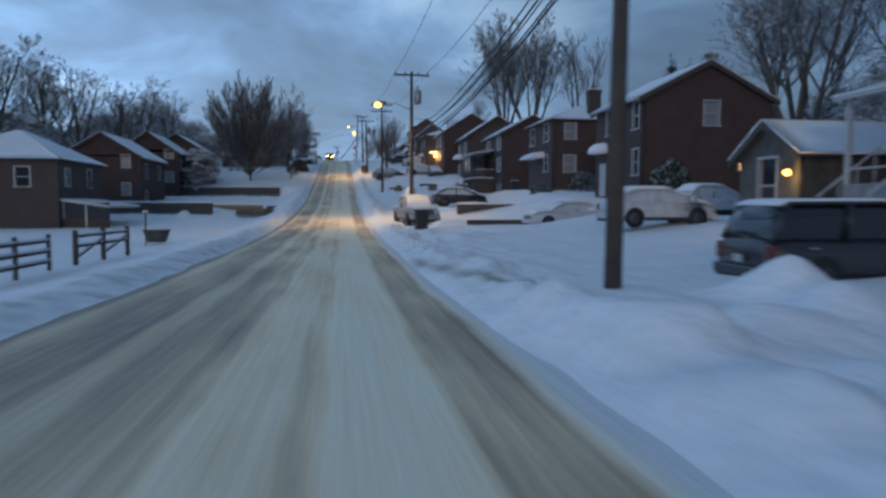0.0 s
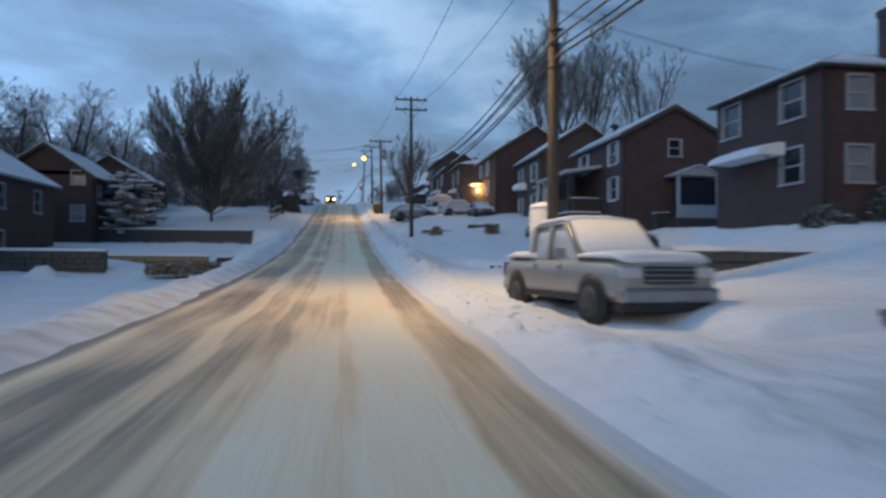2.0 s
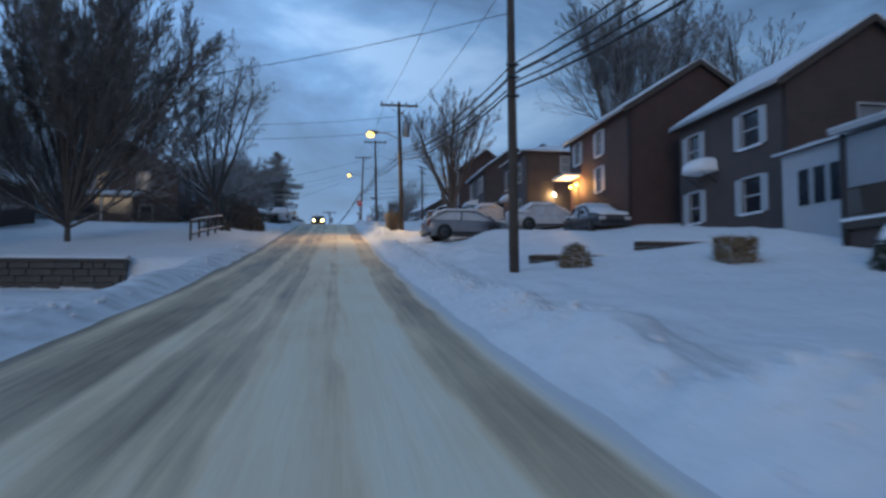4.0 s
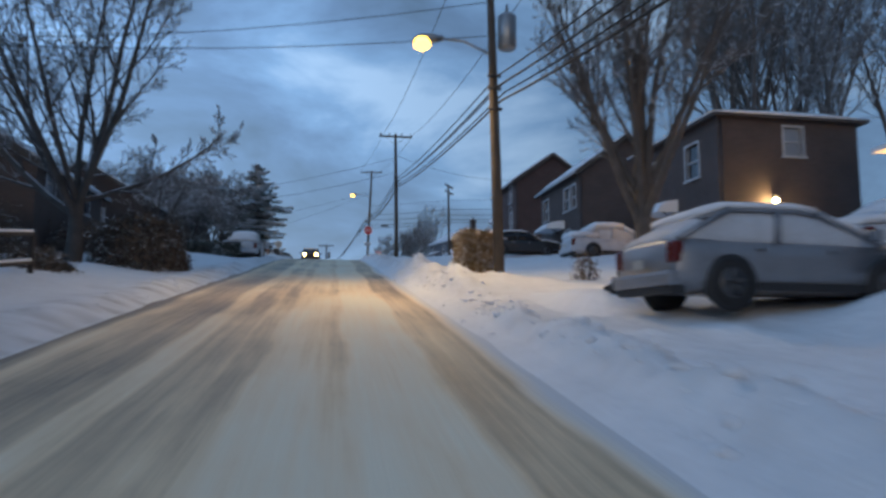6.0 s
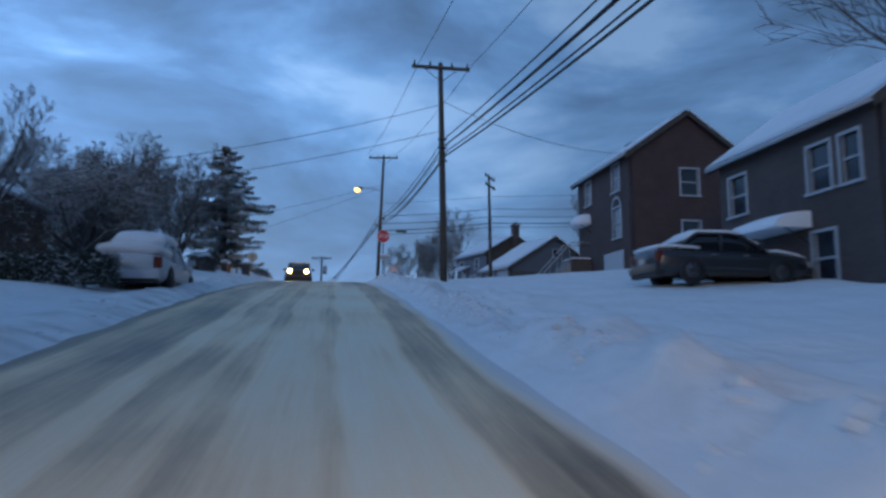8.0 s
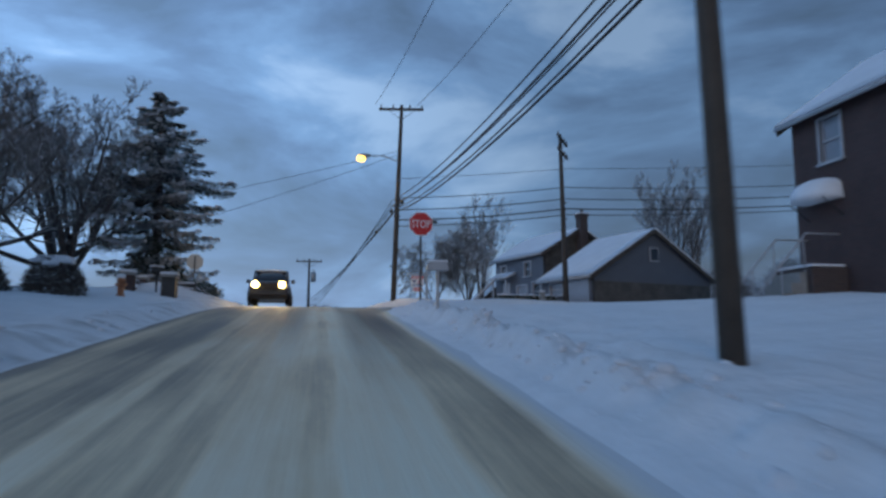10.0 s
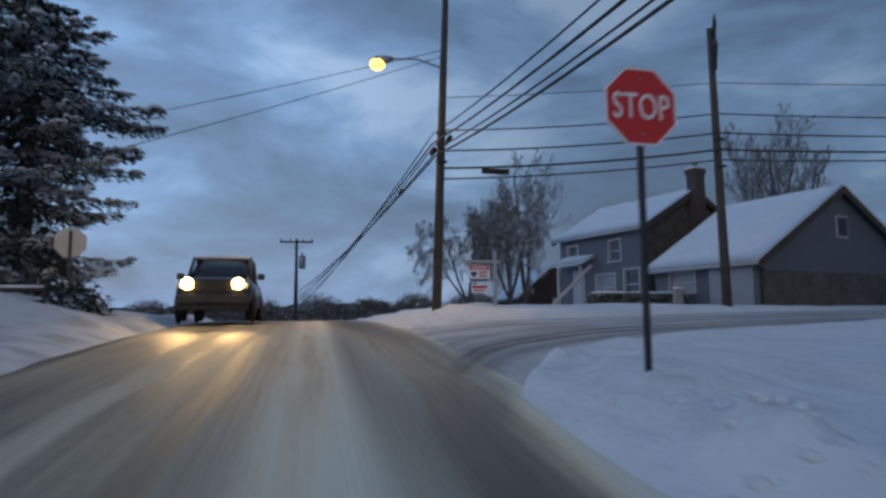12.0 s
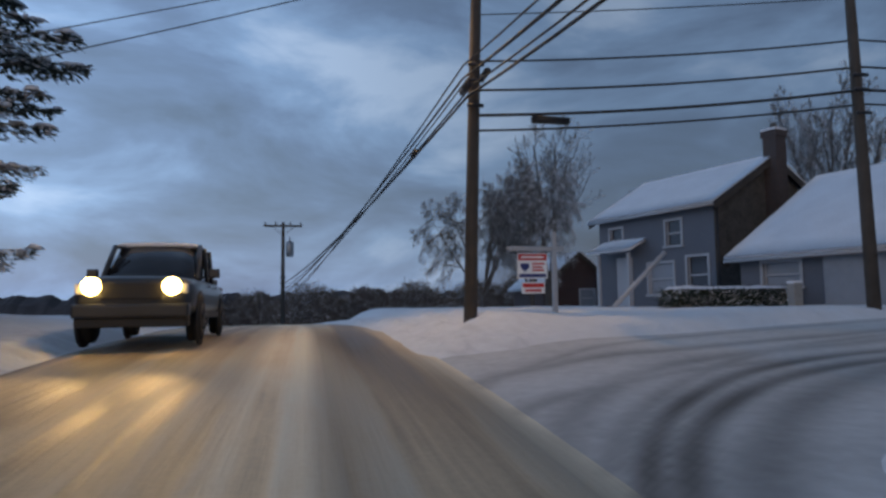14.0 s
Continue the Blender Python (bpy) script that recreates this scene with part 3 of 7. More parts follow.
    for pos, rgb in ((0.33, (0.52, 0.385, 0.25)), (0.58, (0.80, 0.61, 0.40)), (0.76, (0.88, 0.72, 0.52))):
        k = c.new(pos)
        k.color = (*rgb, 1)
    l(t, col.inputs["Fac"])
    verge = n("ShaderNodeMapRange")  # clean snow lies over the right edge
    verge.inputs["From Min"].default_value, verge.inputs["From Max"].default_value = 1.70, 2.0
    l(back.outputs[0], verge.inputs["Value"])
    before = n("ShaderNodeMapRange")  # but not where the side street opens
    before.inputs["From Min"].default_value, before.inputs["From Max"].default_value = 150.0, 147.0
    l(sep.outputs["Y"], before.inputs["Value"])
    lies = n("ShaderNodeMath")
    lies.operation = "MULTIPLY"
    l(verge.outputs["Result"], lies.inputs[0])
    l(before.outputs["Result"], lies.inputs[1])
    edge = n("ShaderNodeMix")
    edge.data_type = "RGBA"
    l(lies.outputs[0], edge.inputs[0])
    l(col.outputs["Color"], edge.inputs[6])
    edge.inputs[7].default_value = (0.66, 0.665, 0.67, 1)
    l(edge.outputs[2], b.inputs["Base Color"])
    ro = n("ShaderNodeMapRange")
    ro.inputs["From Min"].default_value, ro.inputs["From Max"].default_value = 0.1, 0.8
    ro.inputs["To Min"].default_value, ro.inputs["To Max"].default_value = 0.5, 0.8
    l(t, ro.inputs["Value"])
    l(ro.outputs["Result"], b.inputs["Roughness"])
    bp = n("ShaderNodeBump")
    bp.inputs["Strength"].default_value, bp.inputs["Distance"].default_value = 0.5, 0.05
    l(t, bp.inputs["Height"])
    l(bp.outputs["Normal"], b.inputs["Normal"])
    return m


ROAD = road_mat()


def road_top(x, y):
    u = x - road_c(y) - 0.8
    return road_z(y) + 0.012 * waves(x * 3.0, y * 0.3, 1.0, 51) - 0.03 * sstep(1.2, 2.3, u) * (1 - sstep(150.5, 152, y) * sstep(162.5, 161, y)) - 0.03 * sstep(-3.0, -3.9, u)


road = grid_mesh("road", np.linspace(-3.9, 2.25, 48), spaced((-60, 0, 2), (0, 146, 0.6), (146, 164, 0.15), (164, 180, 0.5), (180, 300, 2)), ROAD, road_top, "slush-covered street with brownish tyre lanes", lambda y: road_c(y) + 0.8)
road["category"] = "road"
for vert in road.data.vertices:
    k = vert.co.x - float(road_c(vert.co.y)) - 0.8
    ragged = 0.16 * float(waves(vert.co.x * 0, vert.co.y, 0.9, 81)) + 0.07 * float(waves(vert.co.x * 0, vert.co.y, 3.1, 82))
    if k > 1.6:
        vert.co.x += ragged * min(1.0, (k - 1.6) / 0.5) * (0.0 if 149 < vert.co.y < 163 else 1.0)
    elif k < -3.2:
        vert.co.x += ragged * min(1.0, (-3.2 - k) / 0.5)


def side_top(x, y):
    k = sstep(2.0, 2.9, x)
    return (street_z(x, y) + 0.008 * waves(x, y, 1.7, 61)) * k + (road_top(x, y) + 0.010 - 0.045 * sstep(2.55, 2.28, x)) * (1 - k)


STREET_SNOW = mat("packed street snow", (0.55, 0.545, 0.53), 0.75, 0.22, 0.5, 6.0, 0.5, dist=0.04)


def turn_points(x0, y0, radius, reach):
    """From straight along the road, round to the right and off along the side street."""
    a = np.radians(np.linspace(0, 75, 170))
    px, py = x0 + radius * (1 - np.cos(a)), y0 + radius * np.sin(a)
    k = np.arange(0.1, reach, 0.1)
    return np.concatenate([px, px[-1] + 0.966 * k]), np.concatenate([py, py[-1] + 0.259 * k])


TURNS = ((1.5, 151.5, 8.5, 0.15, 1.0), (1.5, 151.0, 8.5, 0.17, 1.0), (0.8, 148.25, 11.5, 0.28, 0.65), (1.7, 153.75, 6.5, 0.22, 0.5), (-0.2, 154.0, 6.5, 0.2, 0.55), (0.6, 149.5, 12.1, 0.14, 0.5), (0.4, 153.2, 9.4, 0.12, 0.45), (-0.6, 151.2, 8.2, 0.16, 0.5))


def track_amount(x, y):
    """How much slush lies bare in the ruts of the vehicles that turned here, 0 to 1."""
    t = np.zeros_like(x)
    for x0, y0, r, wd, deep in TURNS:
        px, py = turn_points(x0, y0, r, 24)
        d = np.sqrt((x[:, None] - px) ** 2 + (y[:, None] - py) ** 2).min(1)
        t = np.maximum(t, deep * np.exp(-((d / wd) ** 2)))
    return t * (0.8 + 0.2 * waves(x, y, 1.5, 71))


def stain(ob, material_, worn=0.0):
    co = np.empty(len(ob.data.vertices) * 3)
    ob.data.vertices.foreach_get("co", co)
    co = co.reshape(-1, 3)
    v = np.zeros(len(co))
    near = (co[:, 1] > 146) & (co[:, 0] > -2) & (co[:, 0] < 34)
    v[near] = track_amount(co[near, 0], co[near, 1]) * sstep(0.4, 2.4, co[near, 0])
    # the carriageway is worn nearly bare towards the crest, and thin in one lane at the foot of the hill
    u = co[:, 0] - road_c(co[:, 1]) - 0.8
    shoulder = 1.6 + 0.55 * sstep(150, 152.5, co[:, 1])
    bare = 0.80 * sstep(0.30, 0.52, u) * sstep(shoulder + 0.15, shoulder - 0.15, u) + 0.5 * sstep(-0.2, -0.6, u)
    bare = bare * sstep(134, 146, co[:, 1]) * sstep(190, 165, co[:, 1]) * (0.75 + 0.35 * waves(co[:, 0] * 2.5, co[:, 1] * 0.35, 1.2, 72))
    bare = bare + 0.34 * sstep(-0.8, -1.3, u) * sstep(26, 12, co[:, 1]) * (0.8 + 0.3 * waves(co[:, 0] * 2.5, co[:, 1] * 0.35, 1.2, 73))
    v = np.maximum(v, worn * np.clip(bare, 0, 1))
    at = ob.data.attributes.new("rut", "FLOAT", "POINT")
    at.data.foreach_set("value", v)
    co[:, 2] -= 0.02 * v
    ob.data.vertices.foreach_set("co", co.ravel())
    nt = material_.node_tree
    n, l = nt.nodes.new, nt.links.new
    b = nt.nodes["Principled BSDF"]
    old = b.inputs["Base Color"].links[0].from_socket
    rd, mx = n("ShaderNodeAttribute"), n("ShaderNodeMix")
    rd.attribute_name = "rut"
    mx.data_type = "RGBA"
    l(rd.outputs["Fac"], mx.inputs[0])
    l(old, mx.inputs[6])
    mx.inputs[7].default_value = (0.070, 0.062, 0.055, 1)
    l(mx.outputs[2], b.inputs["Base Color"])


side = grid_mesh("side_street", spaced((1.9, 16, 0.14), (16, 34, 0.4), (34, 60, 2)), np.linspace(150.9, 161.7, 110), STREET_SNOW, lambda x, y: side_top(x, y + 0.27 * (x - 3)), "side street of packed grey snow with tyre marks")
for vert in side.data.vertices:
    vert.co.y += 0.27 * (vert.co.x - 3)
    edge = 156.0 + 0.27 * (vert.co.x - 3) - 4.0 * math.exp(-max(vert.co.x - 2.2, 0) / 1.6)
    if vert.co.y < edge:
        vert.co.z -= 0.25 * min(1.0, (edge - vert.co.y) / 0.8)
    if vert.co.x < 3.2:
        vert.co.z -= 0.06 * max(0.0, min(1.0, (152.6 - vert.co.y) / 0.9))
side["category"] = "road"
stain(side, STREET_SNOW)
stain(road, ROAD, 1.0)


# ---- houses ----
def wall_bm(bm, o, u, width, height, openings, reveal=0.14):
    """An upright wall from o along the unit vector u, with openings (a, b, z0, z1) cut through and their reveals. Its outside is to the right of u."""
    o, u = Vector(o), Vector(u)
    inward = Vector((-u.y, u.x, 0))
    us = sorted({0.0, width, *[k for op in openings for k in op[:2]]})
    zs = sorted({0.0, height, *[k for op in openings for k in op[2:4]]})
    at = lambda a, z, d=0.0: bm.verts.new(o + u * a + Vector((0, 0, z)) + inward * d)
    for a, b in zip(us, us[1:]):
        for c, d in zip(zs, zs[1:]):
            if any(op[0] <= a and b <= op[1] and op[2] <= c and d <= op[3] for op in openings):
                continue
            bm.faces.new((at(a, c), at(b, c), at(b, d), at(a, d)))
    for a, b, c, d in [op[:4] for op in openings]:
        for p, q in (((a, c), (b, c)), ((b, c), (b, d)), ((b, d), (a, d)), ((a, d), (a, c))):
            bm.faces.new((at(*p), at(*p, reveal), at(*q, reveal), at(*q)))


def window(parent, o, u, op, pane=None, shutters=False):
    """A sash window: casing, sill, meeting rail and two panes, set into an opening of a wall."""
    a, b, z0, z1 = op[:4]
    o, u = Vector(o), Vector(u)
    out = Vector((u.y, -u.x, 0))
    def slab(a0, a1, c0, c1, d0, d1, bm):
        vs = [bm.verts.new(o + u * s + Vector((0, 0, z)) + out * d) for d in (d0, d1) for s, z in ((a0, c0), (a1, c0), (a1, c1), (a0, c1))]
        for f in ((3, 2, 1, 0), (4, 5, 6, 7), (0, 1, 5, 4), (1, 2, 6, 5), (2, 3, 7, 6), (3, 0, 4, 7)):
            bm.faces.new([vs[i] for i in f])
    w = 0.09
    bm = bmesh.new()
    for q in ((a - w, a, z0, z1), (b, b + w, z0, z1), (a - w, b + w, z1, z1 + w)):
        slab(*q, -0.06, 0.035, bm)
    frame_ob = part("window", bm, TRIM, parent)
    bm = bmesh.new()
    slab(a - w - 0.04, b + w + 0.04, z0 - 0.08, z0, -0.06, 0.10, bm)
    part("sill", bm, ROOF_SNOW if shutters else TRIM, frame_ob)
    zm = (z0 + z1) / 2
    bm = bmesh.new()
    slab(a, b, zm - 0.03, zm + 0.03, -0.11, -0.03, bm)
    slab(a, a + 0.05, z0, z1, -0.11, -0.05, bm)
    slab(b - 0.05, b, z0, z1, -0.11, -0.05, bm)
    part("sash", bm, TRIM, frame_ob)
    for c0, c1 in ((z0, zm), (zm, z1)):
        bm = bmesh.new()
        slab(a, b, c0, c1, -0.13, -0.10, bm)
        part("pane", bm, (pane or PANE) if c0 == z0 else (pane if pane in (LIT,) else BLIND if pane is BLIND else PANE), frame_ob)
    if shutters:
        for a0 in (a - w - 0.36, b + w + 0.02):
            bm = bmesh.new()
            slab(a0, a0 + 0.34, z0 - 0.02, z1 + 0.04, 0.0, 0.05, bm)
            part("shutter", bm, TRIM, frame_ob)
    return frame_ob


def slope_slab(parent, name, p, q, r, s, t0, t1, material, label=""):
    """A sheet over the quad p q r s (upward normal), from t0 to t1 above it, with an uneven rim when it is snow."""
    p, q, r, s = map(Vector, (p, q, r, s))
    nrm = (q - p).cross(s - p).normalized()
    if nrm.z < 0:
        nrm = -nrm
    if material is ROOF_SNOW:
        n1, n2 = max(2, int((q - p).length / 0.6)), max(2, int((s - p).length / 0.6))
        vs, fs = [], []
        for j in range(n2 + 1):
            for i in range(n1 + 1):
                a, b = i / n1, j / n2
                base = p * (1 - a) * (1 - b) + q * a * (1 - b) + r * a * b + s * (1 - a) * b
                rim = min(1.0, 4 * min(a, 1 - a, b, 1 - b) + 0.45)
                k = noise.noise(base * 0.9) * 0.35 + 1
                vs.append(base + nrm * (t0 + (t1 - t0) * rim * k))
        for j in range(n2):
            for i in range(n1):
                k = j * (n1 + 1) + i
                fs.append((k, k + 1, k + n1 + 2, k + n1 + 1))
        k0 = len(vs)
        ring = [i for i in range(n1 + 1)] + [j * (n1 + 1) + n1 for j in range(1, n2 + 1)] + [n2 * (n1 + 1) + i for i in range(n1 - 1, -1, -1)] + [j * (n1 + 1) for j in range(n2 - 1, 0, -1)]
        for i in ring:
            a = vs[i]
            d = (a - (p + q + r + s) / 4).dot(nrm)
            vs.append(a - nrm * (d - t0 + 0.0))
        for i in range(len(ring)):
            j = (i + 1) % len(ring)
            fs.append((ring[i], ring[j], k0 + j, k0 + i))
        return mesh_ob(name, vs, fs, material, parent, label, True)
    vs = [c + nrm * t for t in (t0, t1) for c in (p, q, r, s)]
    return mesh_ob(name, vs, [(3, 2, 1, 0), (4, 5, 6, 7), (0, 1, 5, 4), (1, 2, 6, 5), (2, 3, 7, 6), (3, 0, 4, 7)], material, parent, label)


def house(label, x0, x1, y0, y1, z0, eave, apex, roof="gable_y", rz=0.0, wall=None, south=(), east=(), west=(), group="houses along the street", snow=0.13, over=0.3, shut=False, pane=None, name="house"):
    """A house on the box x0..x1, y0..y1: walls with real openings, windows, roof, snow and gutters. south, west and east: openings (from, to, low, high) of the
    wall that looks to -y, -x or +x, measured along it from its left end seen from outside and up from z0."""
    wall = wall or BRICK
    cx, cy = (x0 + x1) / 2, (y0 + y1) / 2
    h = empty(name, (cx, cy, z0), label, "house", group, rz)
    X0, X1, Y0, Y1, E, A = x0 - cx, x1 - cx, y0 - cy, y1 - cy, eave - z0, apex - z0
    low = -1.2
    sides = {"south": ((X0, Y0, 0), (1, 0, 0), X1 - X0, south), "east": ((X1, Y0, 0), (0, 1, 0), Y1 - Y0, east),
             "north": ((X1, Y1, 0), (-1, 0, 0), X1 - X0, ()), "west": ((X0, Y1, 0), (0, -1, 0), Y1 - Y0, west)}
    for key, (o, u, w, ops) in sides.items():
        bm = bmesh.new()
        wall_bm(bm, o, u, w, E, list(ops))
        wall_bm(bm, Vector(o) + Vector((0, 0, low)), u, w, -low, [])
        gable = (roof == "gable_y" and key in ("south", "north")) or (roof == "gable_x" and key in ("east", "west"))
        if gable:
            a, b = Vector(o) + Vector((0, 0, E)), Vector(o) + Vector(u) * w + Vector((0, 0, E))
            bm.faces.new([bm.verts.new(v) for v in (a, b, (a + b) / 2 + Vector((0, 0, A - E)))])
        wob = part("wall", bm, wall, h)
        for op in ops:
            kind = op[4] if len(op) > 4 else None
            window(wob, o, u, op, LIT if kind == "lit" else BLIND if kind == "blind" else pane, shut and key == "west")
    k = over * (A - E) / (((X1 - X0) if roof != "gable_x" else (Y1 - Y0)) / 2)
    if roof == "gable_y":
        quads = [((X0 - over, Y0 - over, E - k), (0, Y0 - over, A), (0, Y1 + over, A), (X0 - over, Y1 + over, E - k)),
                 ((X1 + over, Y0 - over, E - k), (0, Y0 - over, A), (0, Y1 + over, A), (X1 + over, Y1 + over, E - k))]
    elif roof == "gable_x":
        quads = [((X0 - over, Y0 - over, E - k), (X0 - over, 0, A), (X1 + over, 0, A), (X1 + over, Y0 - over, E - k)),
                 ((X0 - over, Y1 + over, E - k), (X0 - over, 0, A), (X1 + over, 0, A), (X1 + over, Y1 + over, E - k))]
    else:
        d = min(X1 - X0, Y1 - Y0) / 2
        rx, ry = max(0.05, (X1 - X0) / 2 - d), max(0.05, (Y1 - Y0) / 2 - d)
        a, b, c, e = (X0 - over, Y0 - over, E - k), (X1 + over, Y0 - over, E - k), (X1 + over, Y1 + over, E - k), (X0 - over, Y1 + over, E - k)
        r1, r2, r3, r4 = (-rx, -ry, A), (rx, -ry, A), (rx, ry, A), (-rx, ry, A)
        quads = [(a, b, r2, r1), (b, c, r3, r2), (c, e, r4, r3), (e, a, r1, r4)]
    for q in quads:
        ro = slope_slab(h, "roof", *q, 0.0, 0.10, SHINGLE)
        slope_slab(ro, "snow", *q, 0.105, 0.105 + snow, ROOF_SNOW, "thick fresh snow")
    # white rake and eave boards
    for q in quads[:2] if roof != "hip" else ():
        for v, w in ((q[0], q[1]), (q[3], q[2])):
            bm = bmesh.new()
            v, w = Vector(v), Vector(w)
            side = Vector((0, math.copysign(0.02, v.y), 0)) if roof == "gable_y" else Vector((math.copysign(0.02, v.x), 0, 0))
            c = [v + side, w + side, w + side + Vector((0, 0, -0.18)), v + side + Vector((0, 0, -0.18))]
            bm.faces.new([bm.verts.new(p) for p in c])
            bm.faces.new([bm.verts.new(p - side * 2) for p in reversed(c)])
            part("rake_board", bm, WOOD, h)
    for sx in (-1, 1):
        if roof == "gable_y":
            gx = (X1 + over + 0.06) if sx > 0 else (X0 - over - 0.06)
            bar("gutter", [(gx, Y0 - over, E - k + 0.02), (gx, Y1 + over, E - k + 0.02)], 0.06, TRIM, h, 6)
    bar("downpipe", [(X0 + 0.08, Y0 - 0.08, E - 0.2), (X0 + 0.08, Y0 - 0.08, 0.0)], 0.04, DARK_METAL, h, 6)
    return h


def chimney(parent, x, y, z0, z1, w=0.75, d=0.55, material=None):
    """A brick stack with a corbelled head, a snow cap and a clay pot; x, y, z from the house's base."""
    bm = box_bm(x - w / 2, x + w / 2, y - d / 2, y + d / 2, z0, z1 - 0.25)
    box_bm(x - w / 2 - 0.05, x + w / 2 + 0.05, y - d / 2 - 0.05, y + d / 2 + 0.05, z1 - 0.25, z1, 0, bm)
    c = part("chimney", bm, material or BRICK_DARK, parent)
    part("snow", box_bm(x - w / 2 - 0.04, x + w / 2 + 0.04, y - d / 2 - 0.04, y + d / 2 + 0.04, z1 + 0.003, z1 + 0.09, 0.03), ROOF_SNOW, c)
    bar("pot", [(x, y, z1 + 0.05), (x, y, z1 + 0.32)], [0.14, 0.11], STONE, c, 10)
    return c


def vent(parent, x, y, z):
    """A roof vent: a pipe with a spreading cap."""
    v, f = tube([(x, y, z - 0.5), (x, y, z), (x, y, z + 0.02), (x, y, z + 0.16), (x, y, z + 0.30)], [0.14, 0.14, 0.34, 0.28, 0.06], 10)
    return mesh_ob("roof_vent", v, f, DARK_METAL, parent, "", True)


def awning(parent, x, y, z, w=1.6, d=0.9, dome=False):
    """A snow-topped door canopy on two brackets, looking to -x: a curved hood, or a rounded dome."""
    k = 8
    vs, fs = [], []
    for j in range(k + 1):
        p = math.pi * j / k
        for i in range(k + 1):
            a = math.pi / 2 * i / k
            if dome:
                out, up, side = d * math.cos(a) * math.sin(p) ** 0.6, 0.7 * (0.25 + 0.75 * math.sin(a)) * math.sin(p) ** 0.45, math.cos(p) * w / 2
            else:
                out, up, side = d * math.cos(a), 0.5 * math.sin(a) + 0.06 * math.sin(p), (0.5 - j / k) * w
            vs.append((x - out, y + side, z + up))
    n = k + 1
    for j in range(k):
        for i in range(k):
            q = j * n + i
            fs.append((q, q + 1, q + n + 1, q + n))
    base = len(vs)
    vs += [(v[0], v[1], z) for v in vs[0::n]]
    fs += [(j * n, (j + 1) * n, base + j + 1, base + j) for j in range(k)]
    wall_l, wall_r = len(vs), len(vs) + 1
    vs += [(x, y + w / 2, z), (x, y - w / 2, z)]
    fs += [tuple(range(n)) + (wall_l, base), tuple(range(k * n + n - 1, k * n - 1, -1)) + (base + k, wall_r), tuple(range(base, base + n)) + (wall_r, wall_l)]
    a = mesh_ob("door_canopy", vs, fs, ROOF_SNOW, parent, "snow-covered rounded door canopy", dome)
    for sy in (-w / 2 + 0.08, w / 2 - 0.08):
        bar("bracket", [(x, y + sy, z - 0.5), (x - d * 0.7, y + sy, z)], 0.02, DARK_METAL, a, 6)
    return a


def porch(parent, x0, x1, y0, y1, z0, z1, material, glazed=True, roof_rise=0.5, high="east", posts=True):
    """A lean-to porch in the house's frame: floor, posts, knee walls or glazing, roof and snow."""
    pf = part("porch_floor", box_bm(x0, x1, y0, y1, z0 - 1.6, z0, 0.02), BRICK_DARK if glazed else CONCRETE, parent)
    for px, py in ((x0 + 0.08, y0 + 0.08), (x0 + 0.08, y1 - 0.08), ((x0 + x1) / 2, y0 + 0.08), (x0 + 0.08, (y0 + y1) / 2)):
        part("post", box_bm(px - 0.07, px + 0.07, py - 0.07, py + 0.07, z0, z1, 0.01), TRIM, pf)
    if glazed:
        part("knee_wall", box_bm(x0 + 0.02, x0 + 0.14, y0, y1, z0, z0 + 0.9), material, pf)
        part("knee_wall", box_bm(x0 + 0.14, x1, y0 + 0.02, y0 + 0.14, z0, z0 + 0.9), material, pf)
        for a, b in ((y0 + 0.16, (y0 + y1) / 2 - 0.08), ((y0 + y1) / 2 + 0.08, y1 - 0.16)):
            part("pane", box_bm(x0 + 0.06, x0 + 0.09, a, b, z0 + 0.9, z1 - 0.12), BLIND, pf)
        for a, b in ((x0 + 0.16, (x0 + x1) / 2 - 0.08), ((x0 + x1) / 2 + 0.08, x1)):
            part("pane", box_bm(a, b, y0 + 0.06, y0 + 0.09, z0 + 0.9, z1 - 0.12), PANE, pf)
    else:
        for zz in (z0 + 0.45, z0 + 0.9):
            bar("rail", [(x1, y0 + 0.06, zz), (x0 + 0.06, y0 + 0.06, zz), (x0 + 0.06, y1 - 0.06, zz)], 0.035, TRIM, pf, 6)
    o = 0.25
    if high == "east":
        q = ((x0 - o, y0 - o, z1), (x1, y0 - o, z1 + roof_rise), (x1, y1 + o, z1 + roof_rise), (x0 - o, y1 + o, z1))
    else:
        q = ((x0 - o, y0 - o, z1), (x1 + o, y0 - o, z1), (x1 + o, y1, z1 + roof_rise), (x0 - o, y1, z1 + roof_rise))
    r = slope_slab(parent, "porch_roof", *q, 0, 0.12, TRIM)
    slope_slab(r, "snow", *q, 0.123, 0.26, ROOF_SNOW)
    return pf


def gz(x, y):
    return float(ground_z(x, y, False))


def w(a, z, wd=0.95, ht=1.35, kind=None):
    return (a, a + wd, z, z + ht, kind) if kind else (a, a + wd, z, z + ht)


# street side, beyond the pavement where the poles stand
h = house("two-storey red brick house with a snowy gable roof", 17.0, 25.0, 36.7, 43.6, 1.9, 7.45, 9.5, south=(w(3.8, 4.05, 0.9, 1.35, "blind"), w(6.05, 1.5, 0.6, 0.95, "lit")), west=(w(1.8, 3.85, 0.75, 1.45), w(5.75, 3.85, 0.8, 1.5), w(5.8, 1.2, 0.8, 1.45)))
awning(h, -4.0, 2.1, 2.75, 1.5, 1.0, True)
part("basement_door", box_bm(-4.05, -3.98, -2.7, -1.3, -0.9, 0.1, 0.02), BLIND, h)
vent(h, 0.3, 1.6, 8.1)
part("door", box_bm(-4.03, -3.98, 1.7, 2.7, 0, 2.1, 0.01), TRIM, h)
